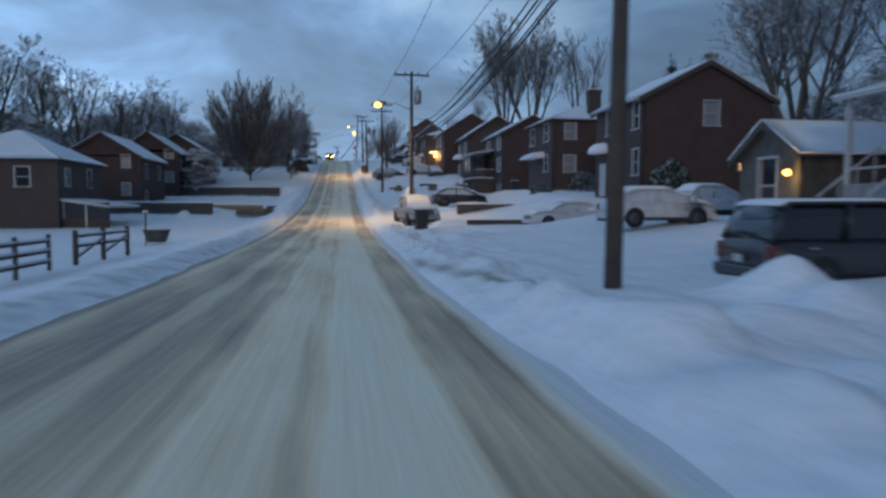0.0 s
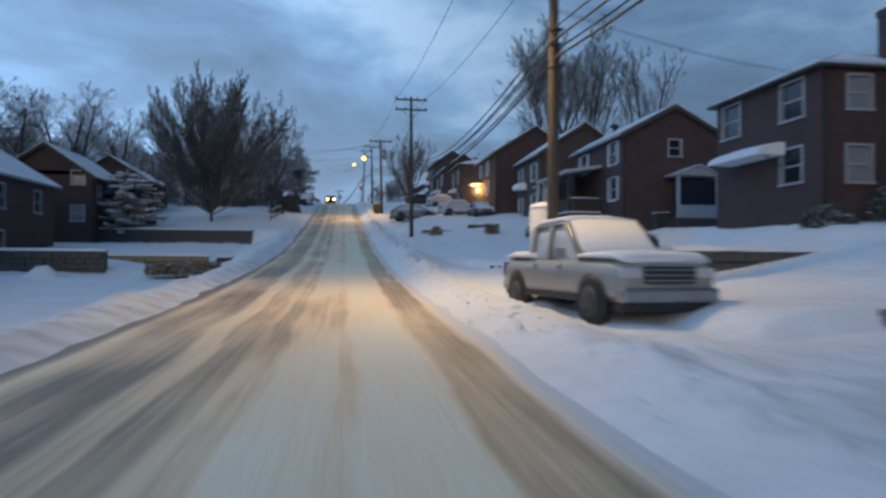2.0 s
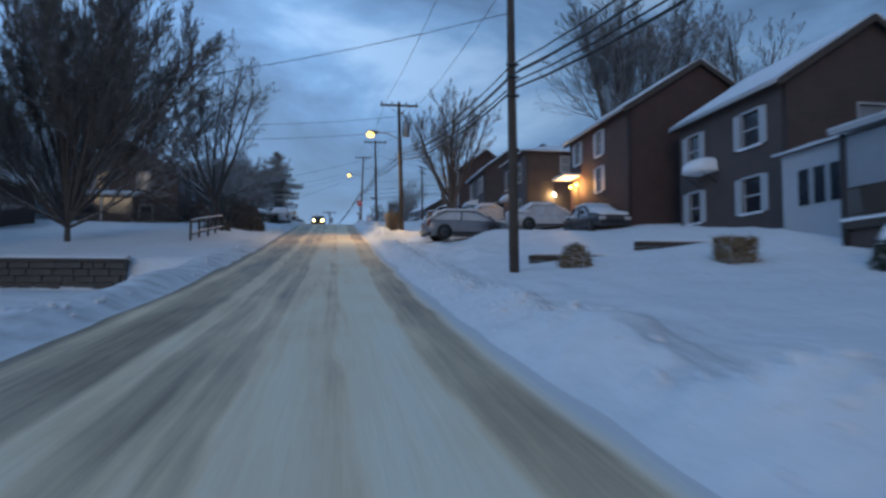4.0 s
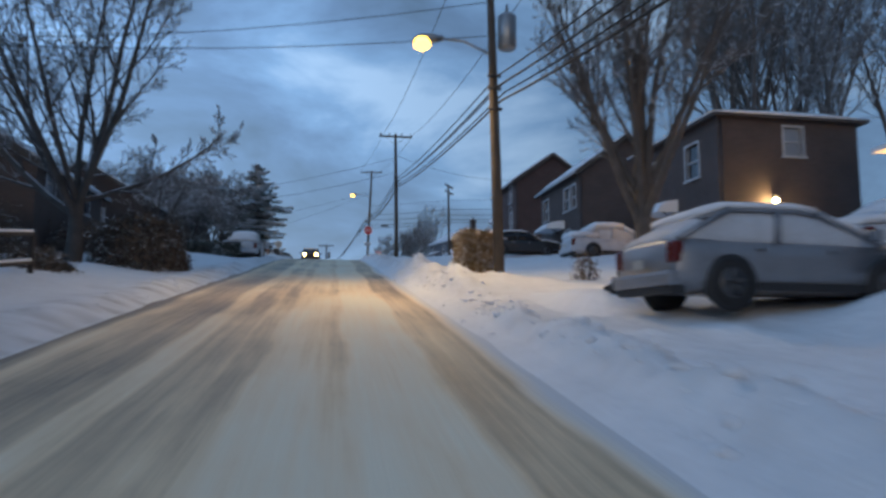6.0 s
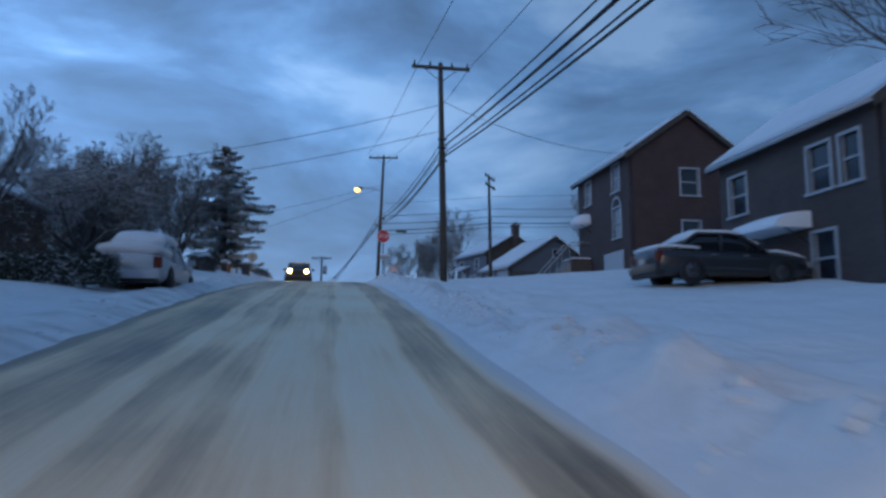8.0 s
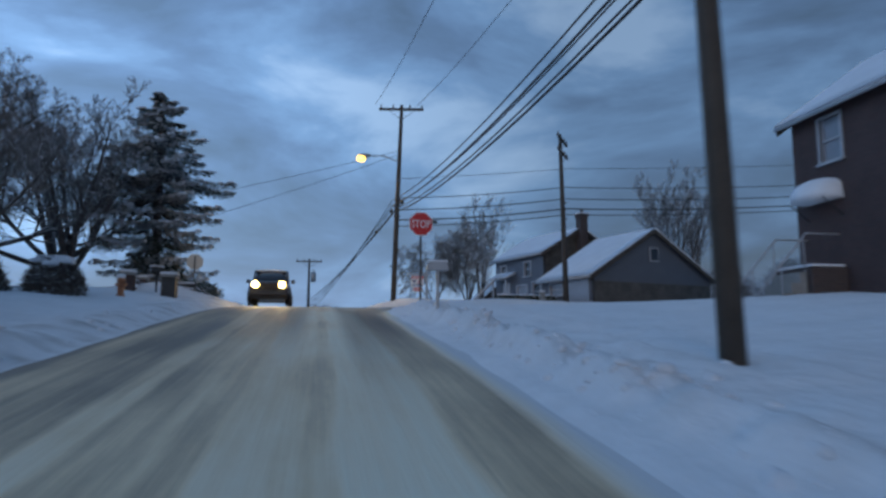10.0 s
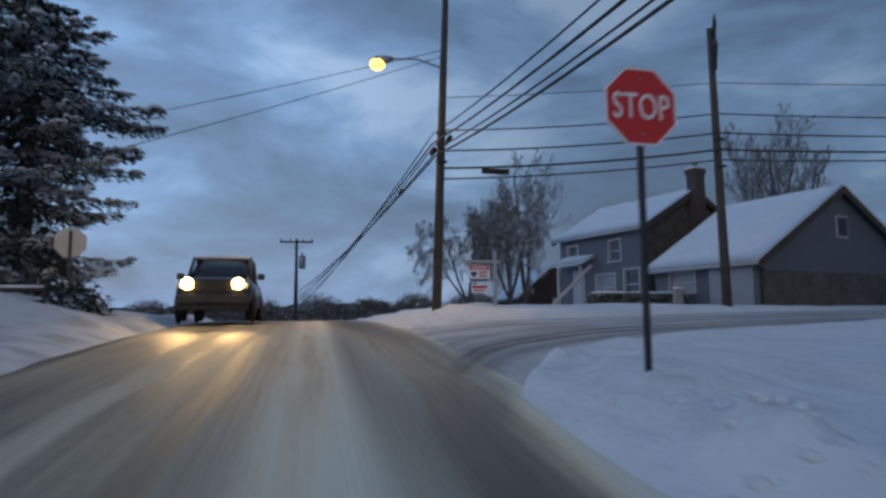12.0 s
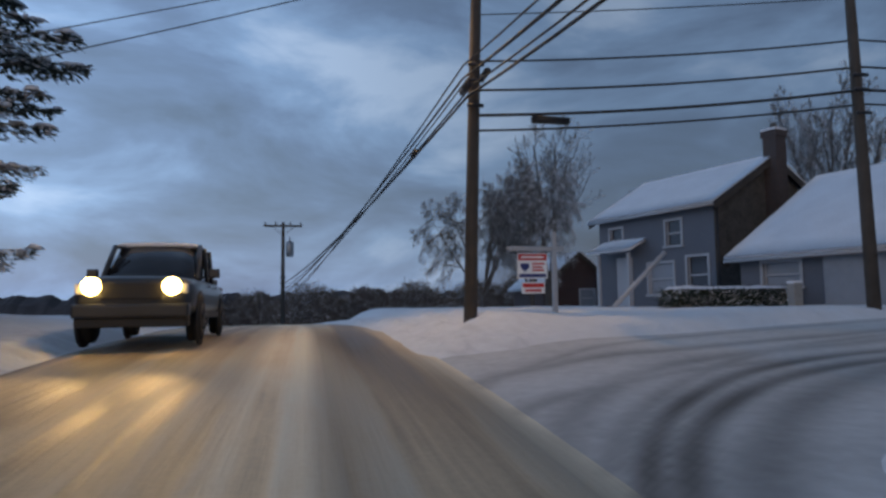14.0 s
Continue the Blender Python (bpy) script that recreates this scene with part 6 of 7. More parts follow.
    for sx in (-1, 1):
        for y0, y1, zt in ((D["ws"][0], D["ws"][1], b), ((D["ws"][1] + D["rear"][0]) / 2, (D["ws"][1] + D["rear"][0]) / 2 - 0.05, b), (D["rear"][1], D["rear"][0] + 0.02, b)):
            bar("pillar", [(sx * W * 0.86, y0, b - 0.02), (sx * W * 0.80, y1, H - 0.05)], 0.05, paint, body, 6)
        m = box_bm(sx * (W + 0.02), sx * (W + 0.22), D["ws"][0] + 0.28, D["ws"][0] + 0.40, b + 0.02, b + 0.20, 0.03)
        part("mirror", m, paint, body)
        part("sill_trim", box_bm(sx * (W - 0.03), sx * (W + 0.012), D["wb"][0] + r + 0.1, D["wb"][1] - r - 0.1, cl + 0.02, cl + 0.14, 0.01), PLASTIC, body)
        for yy in (D["ws"][1] - 0.15, D["rear"][0] - 0.45):
            part("door_handle", box_bm(sx * (W - 0.01), sx * (W + 0.03), yy, yy + 0.18, b - 0.16, b - 0.12, 0.01), CHROME, body)
        for yw in D["wb"]:
            bar("wheel_arch", [(sx * (W - 0.05), yw, r), (sx * (W + 0.008), yw, r)], r * 1.18, PLASTIC, body, 24)
            wheel(v, sx * (W + 0.03), yw, r)
        hl = part("headlight", box_bm(sx * W * 0.52, sx * W * 0.90, -L - 0.015, -L + 0.22, D["nose"] - 0.26, D["nose"] - 0.08, 0.04), LENS, body)
        if lit:
            bm = bmesh.new()
            bmesh.ops.create_uvsphere(bm, u_segments=14, v_segments=8, radius=0.155, matrix=Matrix.Translation((sx * 0.63, -L - 0.02, D["nose"] - 0.13)))
            part("lamp", bm, HEAD_GLOW, hl, "glaring lit headlamp", True)
        part("tail_light", box_bm(sx * W * 0.72, sx * W * 0.955, L - 0.16, L + 0.012, D["deck"] - 0.42, D["deck"] - 0.10, 0.03), TAIL, body)
    part("grille", box_bm(-W * 0.5, W * 0.5, -L - 0.02, -L + 0.1, D["nose"] - 0.36, D["nose"] - 0.06, 0.03), PLASTIC, body)
    for i in range(3):
        part("grille_bar", box_bm(-W * 0.48, W * 0.48, -L - 0.032, -L - 0.02, D["nose"] - 0.31 + 0.09 * i, D["nose"] - 0.285 + 0.09 * i), PLASTIC if lit else CHROME, body)
    part("bumper", box_bm(-W * 0.93, W * 0.93, -L - 0.10, -L + 0.18, cl + 0.06, cl + 0.30, 0.05), paint if kind != "pickup" or lit else CHROME, body)
    part("bumper", box_bm(-W * 0.93, W * 0.93, L - 0.14, L + 0.09, cl + 0.08, cl + 0.30, 0.05), paint, body)
    part("valance", box_bm(-W * 0.88, W * 0.88, L - 0.20, L + 0.04, cl - 0.03, cl + 0.09, 0.03), PLASTIC, body)
    part("plate", box_bm(-0.15, 0.15, L + 0.09, L + 0.10, cl + 0.36, cl + 0.50), SIGN_BACK, body)
    if kind == "pickup":
        part("bed", box_bm(-W * 0.84, W * 0.84, D["rear"][1] + 0.05, L - 0.1, b - 0.02, b + 0.10, 0.02), PLASTIC, body)
        part("air_dam", box_bm(-W * 0.9, W * 0.9, -L + 0.02, -L + 0.3, cl - 0.1, cl + 0.08, 0.04), PLASTIC, body)
    if snow_all:
        t = 0.10 * snow_all
        for key, ss in (("roof", [(y, hw * 0.97, z1 - 0.03, z1 + t) for y, hw, z0, z1 in csec[2:6]]),
                        ("windscreen", [(y - 0.03, hw * 0.93, z1 - 0.02, z1 + t * 0.7) for y, hw, z0, z1 in csec[0:3]]),
                        ("hood", [(y, hw * 0.93, z1 - 0.03, z1 + t * (0.6 if j in (0, 3) else 1.0)) for j, (y, hw, z0, z1) in enumerate(secs[1:5])]),
                        ("rear", [(y, hw * 0.93, z1 - 0.03, z1 + t) for y, hw, z0, z1 in (secs[6:9] if kind in ("pickup", "sedan") else [])])):
            if len(ss) < 2 or (lit and key != "roof"):
                continue
            a, f = loft(ss, 20, 3.0)
            a = [(p[0], p[1], p[2] + 0.02 * noise.noise(Vector(p) * 2.5 + Vector(loc))) for p in a]
            mesh_ob("snow", a, f, ROOF_SNOW, v, "blanket of fresh snow", True)
    return v


vehicle("pickup_truck", "silver pickup truck blanketed with fresh snow", (4.95, 44.0, 0.02), 8, "pickup", PAINT_SILVER, 1.5)
vehicle("suv", "near-black suv parked across a snowy drive", (10.2, 12.0, -0.28), 90, "suv", PAINT_DARK, 0.6)
vehicle("suv", "snow-covered silver suv parked below a brick house", (13.1, 26.6, 0.55), 91, "crossover", FROST_PAINT, 1.6)
vehicle("car", "snow-covered car half hidden behind a suv", (17.6, 30.2, 0.85), 95, "sedan", FROST_PAINT, 1.6)
vehicle("crossover_car", "grey crossover car backed to the street in snow", (6.82, 98.25, 5.0), 94, "crossover", PAINT_GREY, 1.35)
vehicle("car", "car buried under snow in a driveway", (12.0, 100.2, 5.72), 90, "sedan", FROST_PAINT, 2.0)
vehicle("car", "dark car under snow beside a brick house", (13.3, 96.2, 5.25), 2, "sedan", PAINT_DARK, 1.8)
vehicle("car", "car mounded over with snow before a dark house", (13.1, 118.8, 7.95), 90, "sedan", FROST_PAINT, 3.2)
vehicle("car", "dark low car in snow by a tall house", (11.2, 128.3, gz(11.2, 128.3)), 90, "sedan", PAINT_DARK, 1.2)
vehicle("car", "snow-covered car parked at the kerb", (-5.35, 131.2, 8.7), 180, "sedan", FROST_PAINT, 3.0)
vehicle("car", "dark crossover car under snow above a timber edging", (10.0, 56.75, 1.24), 92, "crossover", PAINT_DARK, 2.0)
vehicle("car", "snow-heaped car in a driveway", (13.15, 38.15, 0.08), -88, "sedan", FROST_PAINT, 2.6)
ONCOMING = (-2.6, 166.1, float(road_z(166.0)) + 0.05)
vehicle("pickup_truck", "oncoming dark pickup truck waiting with headlamps lit", ONCOMING, 1.0, "pickup", PAINT_DARK, 0.5, True)
for sx in (-0.63, 0.63):
    li = new("headlight_beam", bpy.data.lights.new("headlight_beam", "SPOT"))
    li.data.energy, li.data.color, li.data.shadow_soft_size = HEAD_WATT, (1.0, 0.74, 0.36), 0.06
    li.data.spot_size, li.data.spot_blend = radians(50), 0.8
    p = Vector((ONCOMING[0] + sx, 163.25, ONCOMING[2] + 0.97))
    li.matrix_world = look(p, p + Vector((0.0, -10, -0.75)))


# pale drum behind the truck
b = empty("drum", (5.02, 47.75, 0.92), "tall pale round drum with a cap of snow", "drum")
v, f = tube([(0, 0, -0.6), (0, 0, 0.9), (0, 0, 0.93), (0, 0, 0.96), (0, 0, 1.44), (0, 0, 1.50)], [0.35, 0.35, 0.365, 0.35, 0.35, 0.31], 20)
mesh_ob("shell", v, f, SIDING_WHITE, b, "", True)
v, f = tube([(0, 0, 1.49), (0, 0, 1.52), (0, 0, 1.60), (0, 0, 1.66)], [0.34, 0.36, 0.28, 0.08], 18)
mesh_ob("snow", v, f, ROOF_SNOW, b, "", True)
# black bucket left by the drive
b = empty("bucket", (5.25, 100.25, gz(5.25, 100.25)), "black plastic bucket standing in snow", "bucket")
b.scale = (0.8, 0.8, 0.8)
v, f = tube([(0, 0, -0.05), (0, 0, 0.0), (0, 0, 0.34), (0, 0, 0.36)], [0.12, 0.13, 0.17, 0.18], 14)
mesh_ob("tub", v, f, PLASTIC, b, "", True)
bar("handle", [(-0.17, 0, 0.34), (-0.1, 0.02, 0.47), (0.1, 0.02, 0.47), (0.17, 0, 0.34)], 0.008, METAL, b, 5)
# television aerial on the hipped roof
b = empty("aerial", (20.65, 53.75, 10.7), "thin television aerial on a chimney", "aerial")
bar("mast", [(0, 0, -0.2), (0, 0, 1.5)], 0.025, METAL, b, 6)
bar("boom", [(-0.6, -0.3, 1.35), (0.6, 0.3, 1.65)], 0.02, METAL, b, 6)
for i in range(5):
    t = -0.5 + 0.25 * i
    bar("rod", [(t + 0.2, t * 0.5 - 0.4, 1.5 + t * 0.25), (t - 0.2, t * 0.5 + 0.4, 1.5 + t * 0.25)], 0.01, METAL, b, 4)


# ---- porch lamps ----
def wall_lamp(x, y, z, label, material, watt, color):
    lp = empty("wall_lamp", (x, y, z), label, "lamp")
    part("bracket", box_bm(-0.02, 0.14, -0.03, 0.03, 0.08, 0.14, 0.01), DARK_METAL, lp)
    part("cap", box_bm(-0.10, 0.10, -0.10, 0.10, 0.15, 0.18, 0.01), DARK_METAL, lp)
    bm = bmesh.new()
    bmesh.ops.create_uvsphere(bm, u_segments=12, v_segments=8, radius=0.10)
    part("glass", bm, material, lp, "glowing lamp glass", True)
    li = new("porch_light", bpy.data.lights.new("porch_light", "POINT"))
    li.data.energy, li.data.color, li.data.shadow_soft_size = watt, color, 0.1
    li.location = (x - 0.14, y - 0.14, z - 0.06)
    return lp


WARM = (1.0, 0.55, 0.20)
wall_lamp(14.2, 101.4, 8.60, "warm porch lamp on a brick wall", PORCH_GLOW, 110, WARM)
wall_lamp(14.2, 102.35, 8.60, "warm porch lamp under a canopy", PORCH_GLOW, 110, WARM)
wall_lamp(15.9, 110.6, 9.35, "pale lamp on the side of a house", COOL_GLOW, 60, (1.0, 0.75, 0.40))
wall_lamp(14.9, 20.8, 2.45, "yellow lamp under a carport roof", PORCH_GLOW, 18, (1.0, 0.65, 0.2))
wall_lamp(13.6, 117.0, 9.85, "small warm lamp by a front door", PORCH_GLOW, 8, WARM)


# ---- trees and shrubs ----
def limb_mesh(seed, height, stems=1, tilts=(0.0, 0.0), fork=1.0, trunk_r=0.2, kids=(9, 7, 6, 4), spread=0.8, rise=0.4, droop=0.0, bare=0.3, reach=0.62, shrink=0.12):
    """Verts and faces of a trunk with limbs, and of the twigs: stems leave a short trunk and carry side branches along their length."""
    rnd = random.Random(seed)
    V, Fc, TV, TF = [], [], [], []
    def put(path, rad, sides, fine):
        v, f = tube(path, rad, sides, False)
        A, B = (TV, TF) if fine else (V, Fc)
        k = len(A)
        A.extend(v)
        B.extend(tuple(i + k for i in q) for q in f)
    def twig(p, d, length):
        s = d.orthogonal().normalized() * 0.013
        q = d.cross(s)
        k = len(TV)
        length *= 1.8
        TV.extend((p + s, p - s * 0.5 + q * 0.87, p - s * 0.5 - q * 0.87, p + d * length + Vector((0, 0, -droop * 0.35 * length))))
        TF.extend(((k, k + 1, k + 3), (k + 1, k + 2, k + 3), (k + 2, k, k + 3)))
    def grow(p, d, length, r, lev):
        if lev == 4:
            twig(p, d, length)
            return
        n = (7, 5, 3, 2)[lev]
        path, q, e = [Vector(p)], Vector(p), Vector(d)
        for i in range(n):
            bend = (0.08, 0.13, 0.20, 0.26)[lev]
            e = (e + Vector((rnd.uniform(-bend, bend), rnd.uniform(-bend, bend), rnd.uniform(-bend, bend) + rise * 0.16 - droop * (lev > 1) * 0.42))).normalized()
            q = q + e * length / n
            path.append(q.copy())
        put(path, [max(0.008, r * (1 - 0.78 * i / n)) for i in range(n + 1)], (7, 5, 3, 3)[lev], lev >= 2)
        for k in range(kids[lev]):
            t = bare + (1 - bare) * (k + rnd.uniform(0.1, 0.9)) / kids[lev] if lev == 0 else 0.12 + 0.88 * (k + rnd.random()) / kids[lev]
            i = min(int(t * n), n - 1)
            o = path[i].lerp(path[i + 1], t * n - i)
            base = (path[i + 1] - path[i]).normalized()
            a = k * 2.4 + rnd.uniform(-0.5, 0.5)
            u = base.orthogonal().normalized()
            side = u * math.cos(a) + base.cross(u) * math.sin(a)
            nd = (base + side * spread * rnd.uniform(0.6, 1.3) + Vector((0, 0, 0.12 * rise))).normalized()
            grow(o, nd, length * reach * (1.15 - 0.7 * t) * rnd.uniform(0.75, 1.2), r * (1 - 0.78 * t) * rnd.uniform(0.38, 0.6), lev + 1)
    put([(0, 0, -0.4), (0, 0, fork * 0.4), (0, 0, fork)], [trunk_r * 1.9, trunk_r * 1.5, trunk_r * 1.25], 9, False)
    for s in range(stems):
        a = s * 2.4 + rnd.uniform(-0.3, 0.3)
        f = ((s * 5 % stems) + rnd.uniform(0.2, 0.8)) / stems
        tilt = tilts[0] + (tilts[1] - tilts[0]) * f
        d = Vector((math.sin(tilt) * math.cos(a), math.sin(tilt) * math.sin(a), math.cos(tilt)))
        grow(Vector((0.06 * math.cos(a), 0.06 * math.sin(a), fork * rnd.uniform(0.6, 0.98))), d, (height - fork) * rnd.uniform(0.82, 1.0) * (1 - shrink * f), (1 - 0.6 * (shrink - 0.12) * f) * trunk_r * rnd.uniform(0.7, 1.0), 0)
    return V, Fc, TV, TF


def make_tree(name, label, seed, **kw):
    V, Fc, TV, TF = limb_mesh(seed, **kw)
    t = empty("tree", (0, 0, -200), label, "tree", "bare trees")
    t.name = name
    mesh_ob("trunk", V, Fc, BARK, t, "", True)
    mesh_ob("crown", TV, TF, TWIG, t, "fine bare twigs dusted with snow", False)
    return t


PROTO = {"hero": make_tree("tree", "large bare fan-shaped tree with dense fine twigs", 17, height=11.5, stems=34, tilts=(0.02, 1.30), fork=0.9, trunk_r=0.09, kids=(11, 9, 6, 6), spread=0.40, rise=0.32, bare=0.14, reach=0.46),
         "vase": make_tree("tree", "large bare vase-shaped tree with fine twigs", 11, height=11.5, stems=7, tilts=(0.06, 0.6), fork=1.6, trunk_r=0.15, kids=(8, 6, 6, 4), spread=0.55, rise=0.6, bare=0.3, reach=0.52),
         "spread": make_tree("tree", "big bare spreading tree, snow along its limbs", 5, height=10.0, stems=8, tilts=(0.12, 1.5), fork=2.2, trunk_r=0.19, kids=(8, 7, 6, 4), spread=0.75, rise=0.35, bare=0.3, reach=0.55),
         "open": make_tree("tree", "bare open-crowned tree with long curved limbs", 19, height=13.0, stems=9, tilts=(0.05, 1.42), fork=2.2, trunk_r=0.15, kids=(9, 7, 6, 4), spread=0.8, rise=0.42, bare=0.16, reach=0.46, shrink=0.5),
         "fan": make_tree("tree", "bare fan-shaped tree beside a driveway", 14, height=9.0, stems=10, tilts=(0.05, 0.95), fork=2.3, trunk_r=0.14, kids=(7, 6, 5, 3), spread=0.55, rise=0.35, bare=0.25, reach=0.5),
         "tall": make_tree("tree", "tall bare tree behind the houses", 23, height=13.0, stems=3, tilts=(0.05, 0.4), fork=2.0, trunk_r=0.18, kids=(8, 6, 5, 4), spread=0.7, rise=0.6, bare=0.3, reach=0.5),
         "slim": make_tree("tree", "slender bare tree dusted with snow", 31, height=10.0, stems=2, tilts=(0.0, 0.22), fork=2.0, trunk_r=0.15, kids=(10, 6, 5, 4), spread=0.7, rise=0.7, bare=0.25, reach=0.5),
         "round": make_tree("tree", "rounded bare tree with drooping snowy twigs", 47, height=7.2, stems=6, tilts=(0.1, 1.0), fork=1.4, trunk_r=0.12, kids=(8, 7, 7, 5), spread=0.8, rise=0.3, bare=0.3, reach=0.6, droop=0.8)}
_used = set()
TALL = {k: max(v.co.z for c in t.children for v in c.data.vertices) for k, t in PROTO.items()}


def tree(kind, x, y, height, rz=0.0, z=None, label="", wide=1.0):
    z = gz(x, y) if z is None else z
    s = height / TALL[kind]
    if kind not in _used:
        _used.add(kind)
        t = PROTO[kind]
        t.matrix_basis = pose(x, y, z, 0, 0, rz)
    else:
        t = copy_thing(PROTO[kind], pose(x, y, z, 0, 0, rz))
    t.scale = (s * wide, s * wide, s)
    if label:
        t["label"] = label
    return t


tree("hero", -12.2, 96.3, 15.0, 20, wide=0.82)
tree("open", -8.3, 111.6, 14.2, 120, wide=1.0)
tree("vase", 34.0, 140.0, 30, 100, label="tall bare many-stemmed tree behind the houses")
tree("vase", 40.0, 141.0, 29, 10, label="tall bare many-stemmed tree behind the houses")
tree("tall", 50.0, 139.0, 27, 200)
tree("fan", 6.9, 102.8, 9.6, 40, label="bare tree beside a driveway, snow along its boughs")
tree("slim", 24.5, 118.0, 12.0, 60)
tree("slim", 33.5, 62.0, 13.0, 10)
tree("tall", 40.0, 70.0, 15, 120)
for i, (x, y, s) in enumerate(((31, 30, 15), (36, 38, 17), (30, 21, 15), (40, 26, 18), (35, 47, 15), (44, 44, 18), (34, 12, 16), (42, 16, 17), (29, 40, 12), (28, 16, 14), (48, 32, 19), (38, 56, 16), (33, 26, 16), (37, 33, 18), (34, 30, 19), (41, 22, 20), (38, 27, 20), (46, 36, 21), (32, 18, 18), (45, 25, 21))):
    tree(("tall", "slim")[i % 2], x, y, s * 1.3, 47 * i, label="bare tree in the dark wood behind the houses", wide=1.3)
for i, (x, y, s) in enumerate(((-36, 62, 16), (-40, 74, 18), (-33, 84, 14), (-42, 92, 18), (-36, 101, 15), (-44, 110, 17), (-33, 119, 14), (-48, 80, 19), (-38, 52, 16), (-30, 98, 12), (-31, 131, 12))):
    tree(("tall", "slim")[i % 2], x, y, s * 1.06, 71 * i, label="bare tree in the wood behind the houses", wide=1.6)
for i, (x, y, s, k) in enumerate(((-15.5, 160.5, 13.5, "spread"), (-14.5, 150, 9.0, "vase"), (-12.1, 165.2, 14.0, "vase"), (-14.0, 168.5, 13.5, "spread"), (-17.5, 166.0, 14.0, "tall"), (-18.5, 148, 10, "vase"), (-11.0, 143.5, 7, "round"), (-21, 153, 10, "tall"), (-10.4, 140.0, 6, "round"), (-17, 160, 9.5, "slim"), (-14.0, 158.0, 11.5, "vase"), (-10.8, 131.0, 8, "vase"), (-16.5, 129.5, 9, "tall"))):
    tree(k, x, y, s * 0.74, 53 * i, label="bare tree beside the crest of the road", wide=1.35)
tree("round", 9.4, 186.0, 7.6, 0, z=11.5, wide=0.72)
tree("round", 12.6, 187.5, 9.4, 130, z=11.5, label="bare tree with hanging twigs behind a yard sign", wide=0.62)
tree("tall", 14.0, 188.5, 12.0, 130, z=11.5, label="taller bare tree behind a yard sign", wide=1.0)
tree("vase", 33.0, 188.0, 14.5, 30, z=12.0, label="bare rounded tree behind the grey garage")
tree("slim", 36.0, 190.0, 10, 80, z=12.0, label="bare tree behind the grey garage")
tree("slim", 24.0, 198.0, 9, 200, z=12.0, label="bare tree behind the grey house")


def spruce(x, y, z, H, R, seed=3, needles=None, bare=1.4, layer=0.5, laden=0.35):
    """A spruce of separate sweeping boughs: each a spine clothed in short needled sprigs that hang a little, with lumps of snow lying on some."""
    rnd = random.Random(seed)
    t = empty("spruce", (x, y, z), "tall dark spruce, snow lying on its boughs", "tree")
    bar("trunk", [(0, 0, -0.3), (0.05, 0, H * 0.5), (0, 0, H)], [0.027 * H, 0.018 * H, 0.03], BARK, t, 10)
    vs, fs, wv, wf, sv, sf = [], [], [], [], [], []
    k = 0
    hgt = bare
    while hgt < H - 0.1:
        f = (H - hgt) / (H - bare)
        rr = R * min(1.0, 0.16 + 2.3 * f) * (1 - 0.12 * max(0.0, f - 0.7) / 0.3)
        for i in range(6 if f > 0.12 else 4):
            a = k * 2.399 + rnd.uniform(-0.4, 0.4)
            k += 1
            ln = rr * rnd.uniform(0.66, 1.12)
            u, s = Vector((math.cos(a), math.sin(a), 0)), Vector((-math.sin(a), math.cos(a), 0))
            n = max(6, int(ln / 0.24))
            fall = rnd.uniform(0.18, 0.42) * min(1.0, 0.25 + 1.6 * f)
            h0 = hgt + rnd.uniform(-0.25, 0.25) * layer
            spine = []
            for j in range(n + 1):
                q = j / n
                spine.append(Vector((0, 0, h0)) + u * ln * q + Vector((0, 0, (-fall * q + 0.5 * fall * q**3) * ln)) + s * 0.05 * ln * math.sin(2.5 * q + k))
            v_, f_ = tube(spine, [0.045 * (1 - 0.8 * j / n) for j in range(n + 1)], 4, False)
            q0 = len(wv)
            wv.extend(v_)
            wf.extend(tuple(g + q0 for g in face) for face in f_)
            for j in range(1, n + 1):
                q = j / n
                half = 0.16 + 0.24 * ln * math.sin(math.pi * min(0.97, 0.22 + 0.70 * q)) * (1 - 0.45 * q)
                for m_ in range(38):
                    sd = rnd.uniform(-1, 1)
                    e = spine[j].lerp(spine[j - 1], rnd.random()) + s * sd * half + Vector((0, 0, -0.16 * abs(sd) * half - rnd.random() ** 2 * 0.30 * (0.4 + half)))
                    d = (u * rnd.uniform(0.4, 1.0) + s * (sd * 0.9 + rnd.uniform(-0.3, 0.3)) + Vector((0, 0, rnd.uniform(-0.65, 0.10)))).normalized()
                    w = d.cross(Vector((rnd.uniform(-0.5, 0.5), rnd.uniform(-0.5, 0.5), 1))).normalized() * rnd.uniform(0.030, 0.055)
                    ll = rnd.uniform(0.16, 0.34)
                    q0 = len(vs)
                    vs.extend((e - d * ll * 0.4, e + w, e + d * ll * 0.6, e - w))
                    fs.append((q0, q0 + 1, q0 + 2, q0 + 3))
                if q > 0.2 and rnd.random() < laden:
                    for lump in range(3):
                        c = spine[j] + s * rnd.uniform(-0.75, 0.75) * half + Vector((0, 0, 0.02))
                        w1, w2, hh = rnd.uniform(0.10, 0.26), rnd.uniform(0.07, 0.17), rnd.uniform(0.03, 0.08)
                        q0 = len(sv)
                        sv.append(c + Vector((0, 0, hh)))
                        for r in (0.6, 1.0):
                            for g in range(7):
                                b = 2 * math.pi * g / 7
                                sv.append(c + u * w1 * r * math.cos(b) * rnd.uniform(0.6, 1.3) + s * w2 * r * math.sin(b) * rnd.uniform(0.7, 1.3) + Vector((0, 0, hh * 0.75 if r < 1 else -0.04)))
                        for g in range(7):
                            h2 = (g + 1) % 7
                            sf.append((q0, q0 + 1 + g, q0 + 1 + h2))
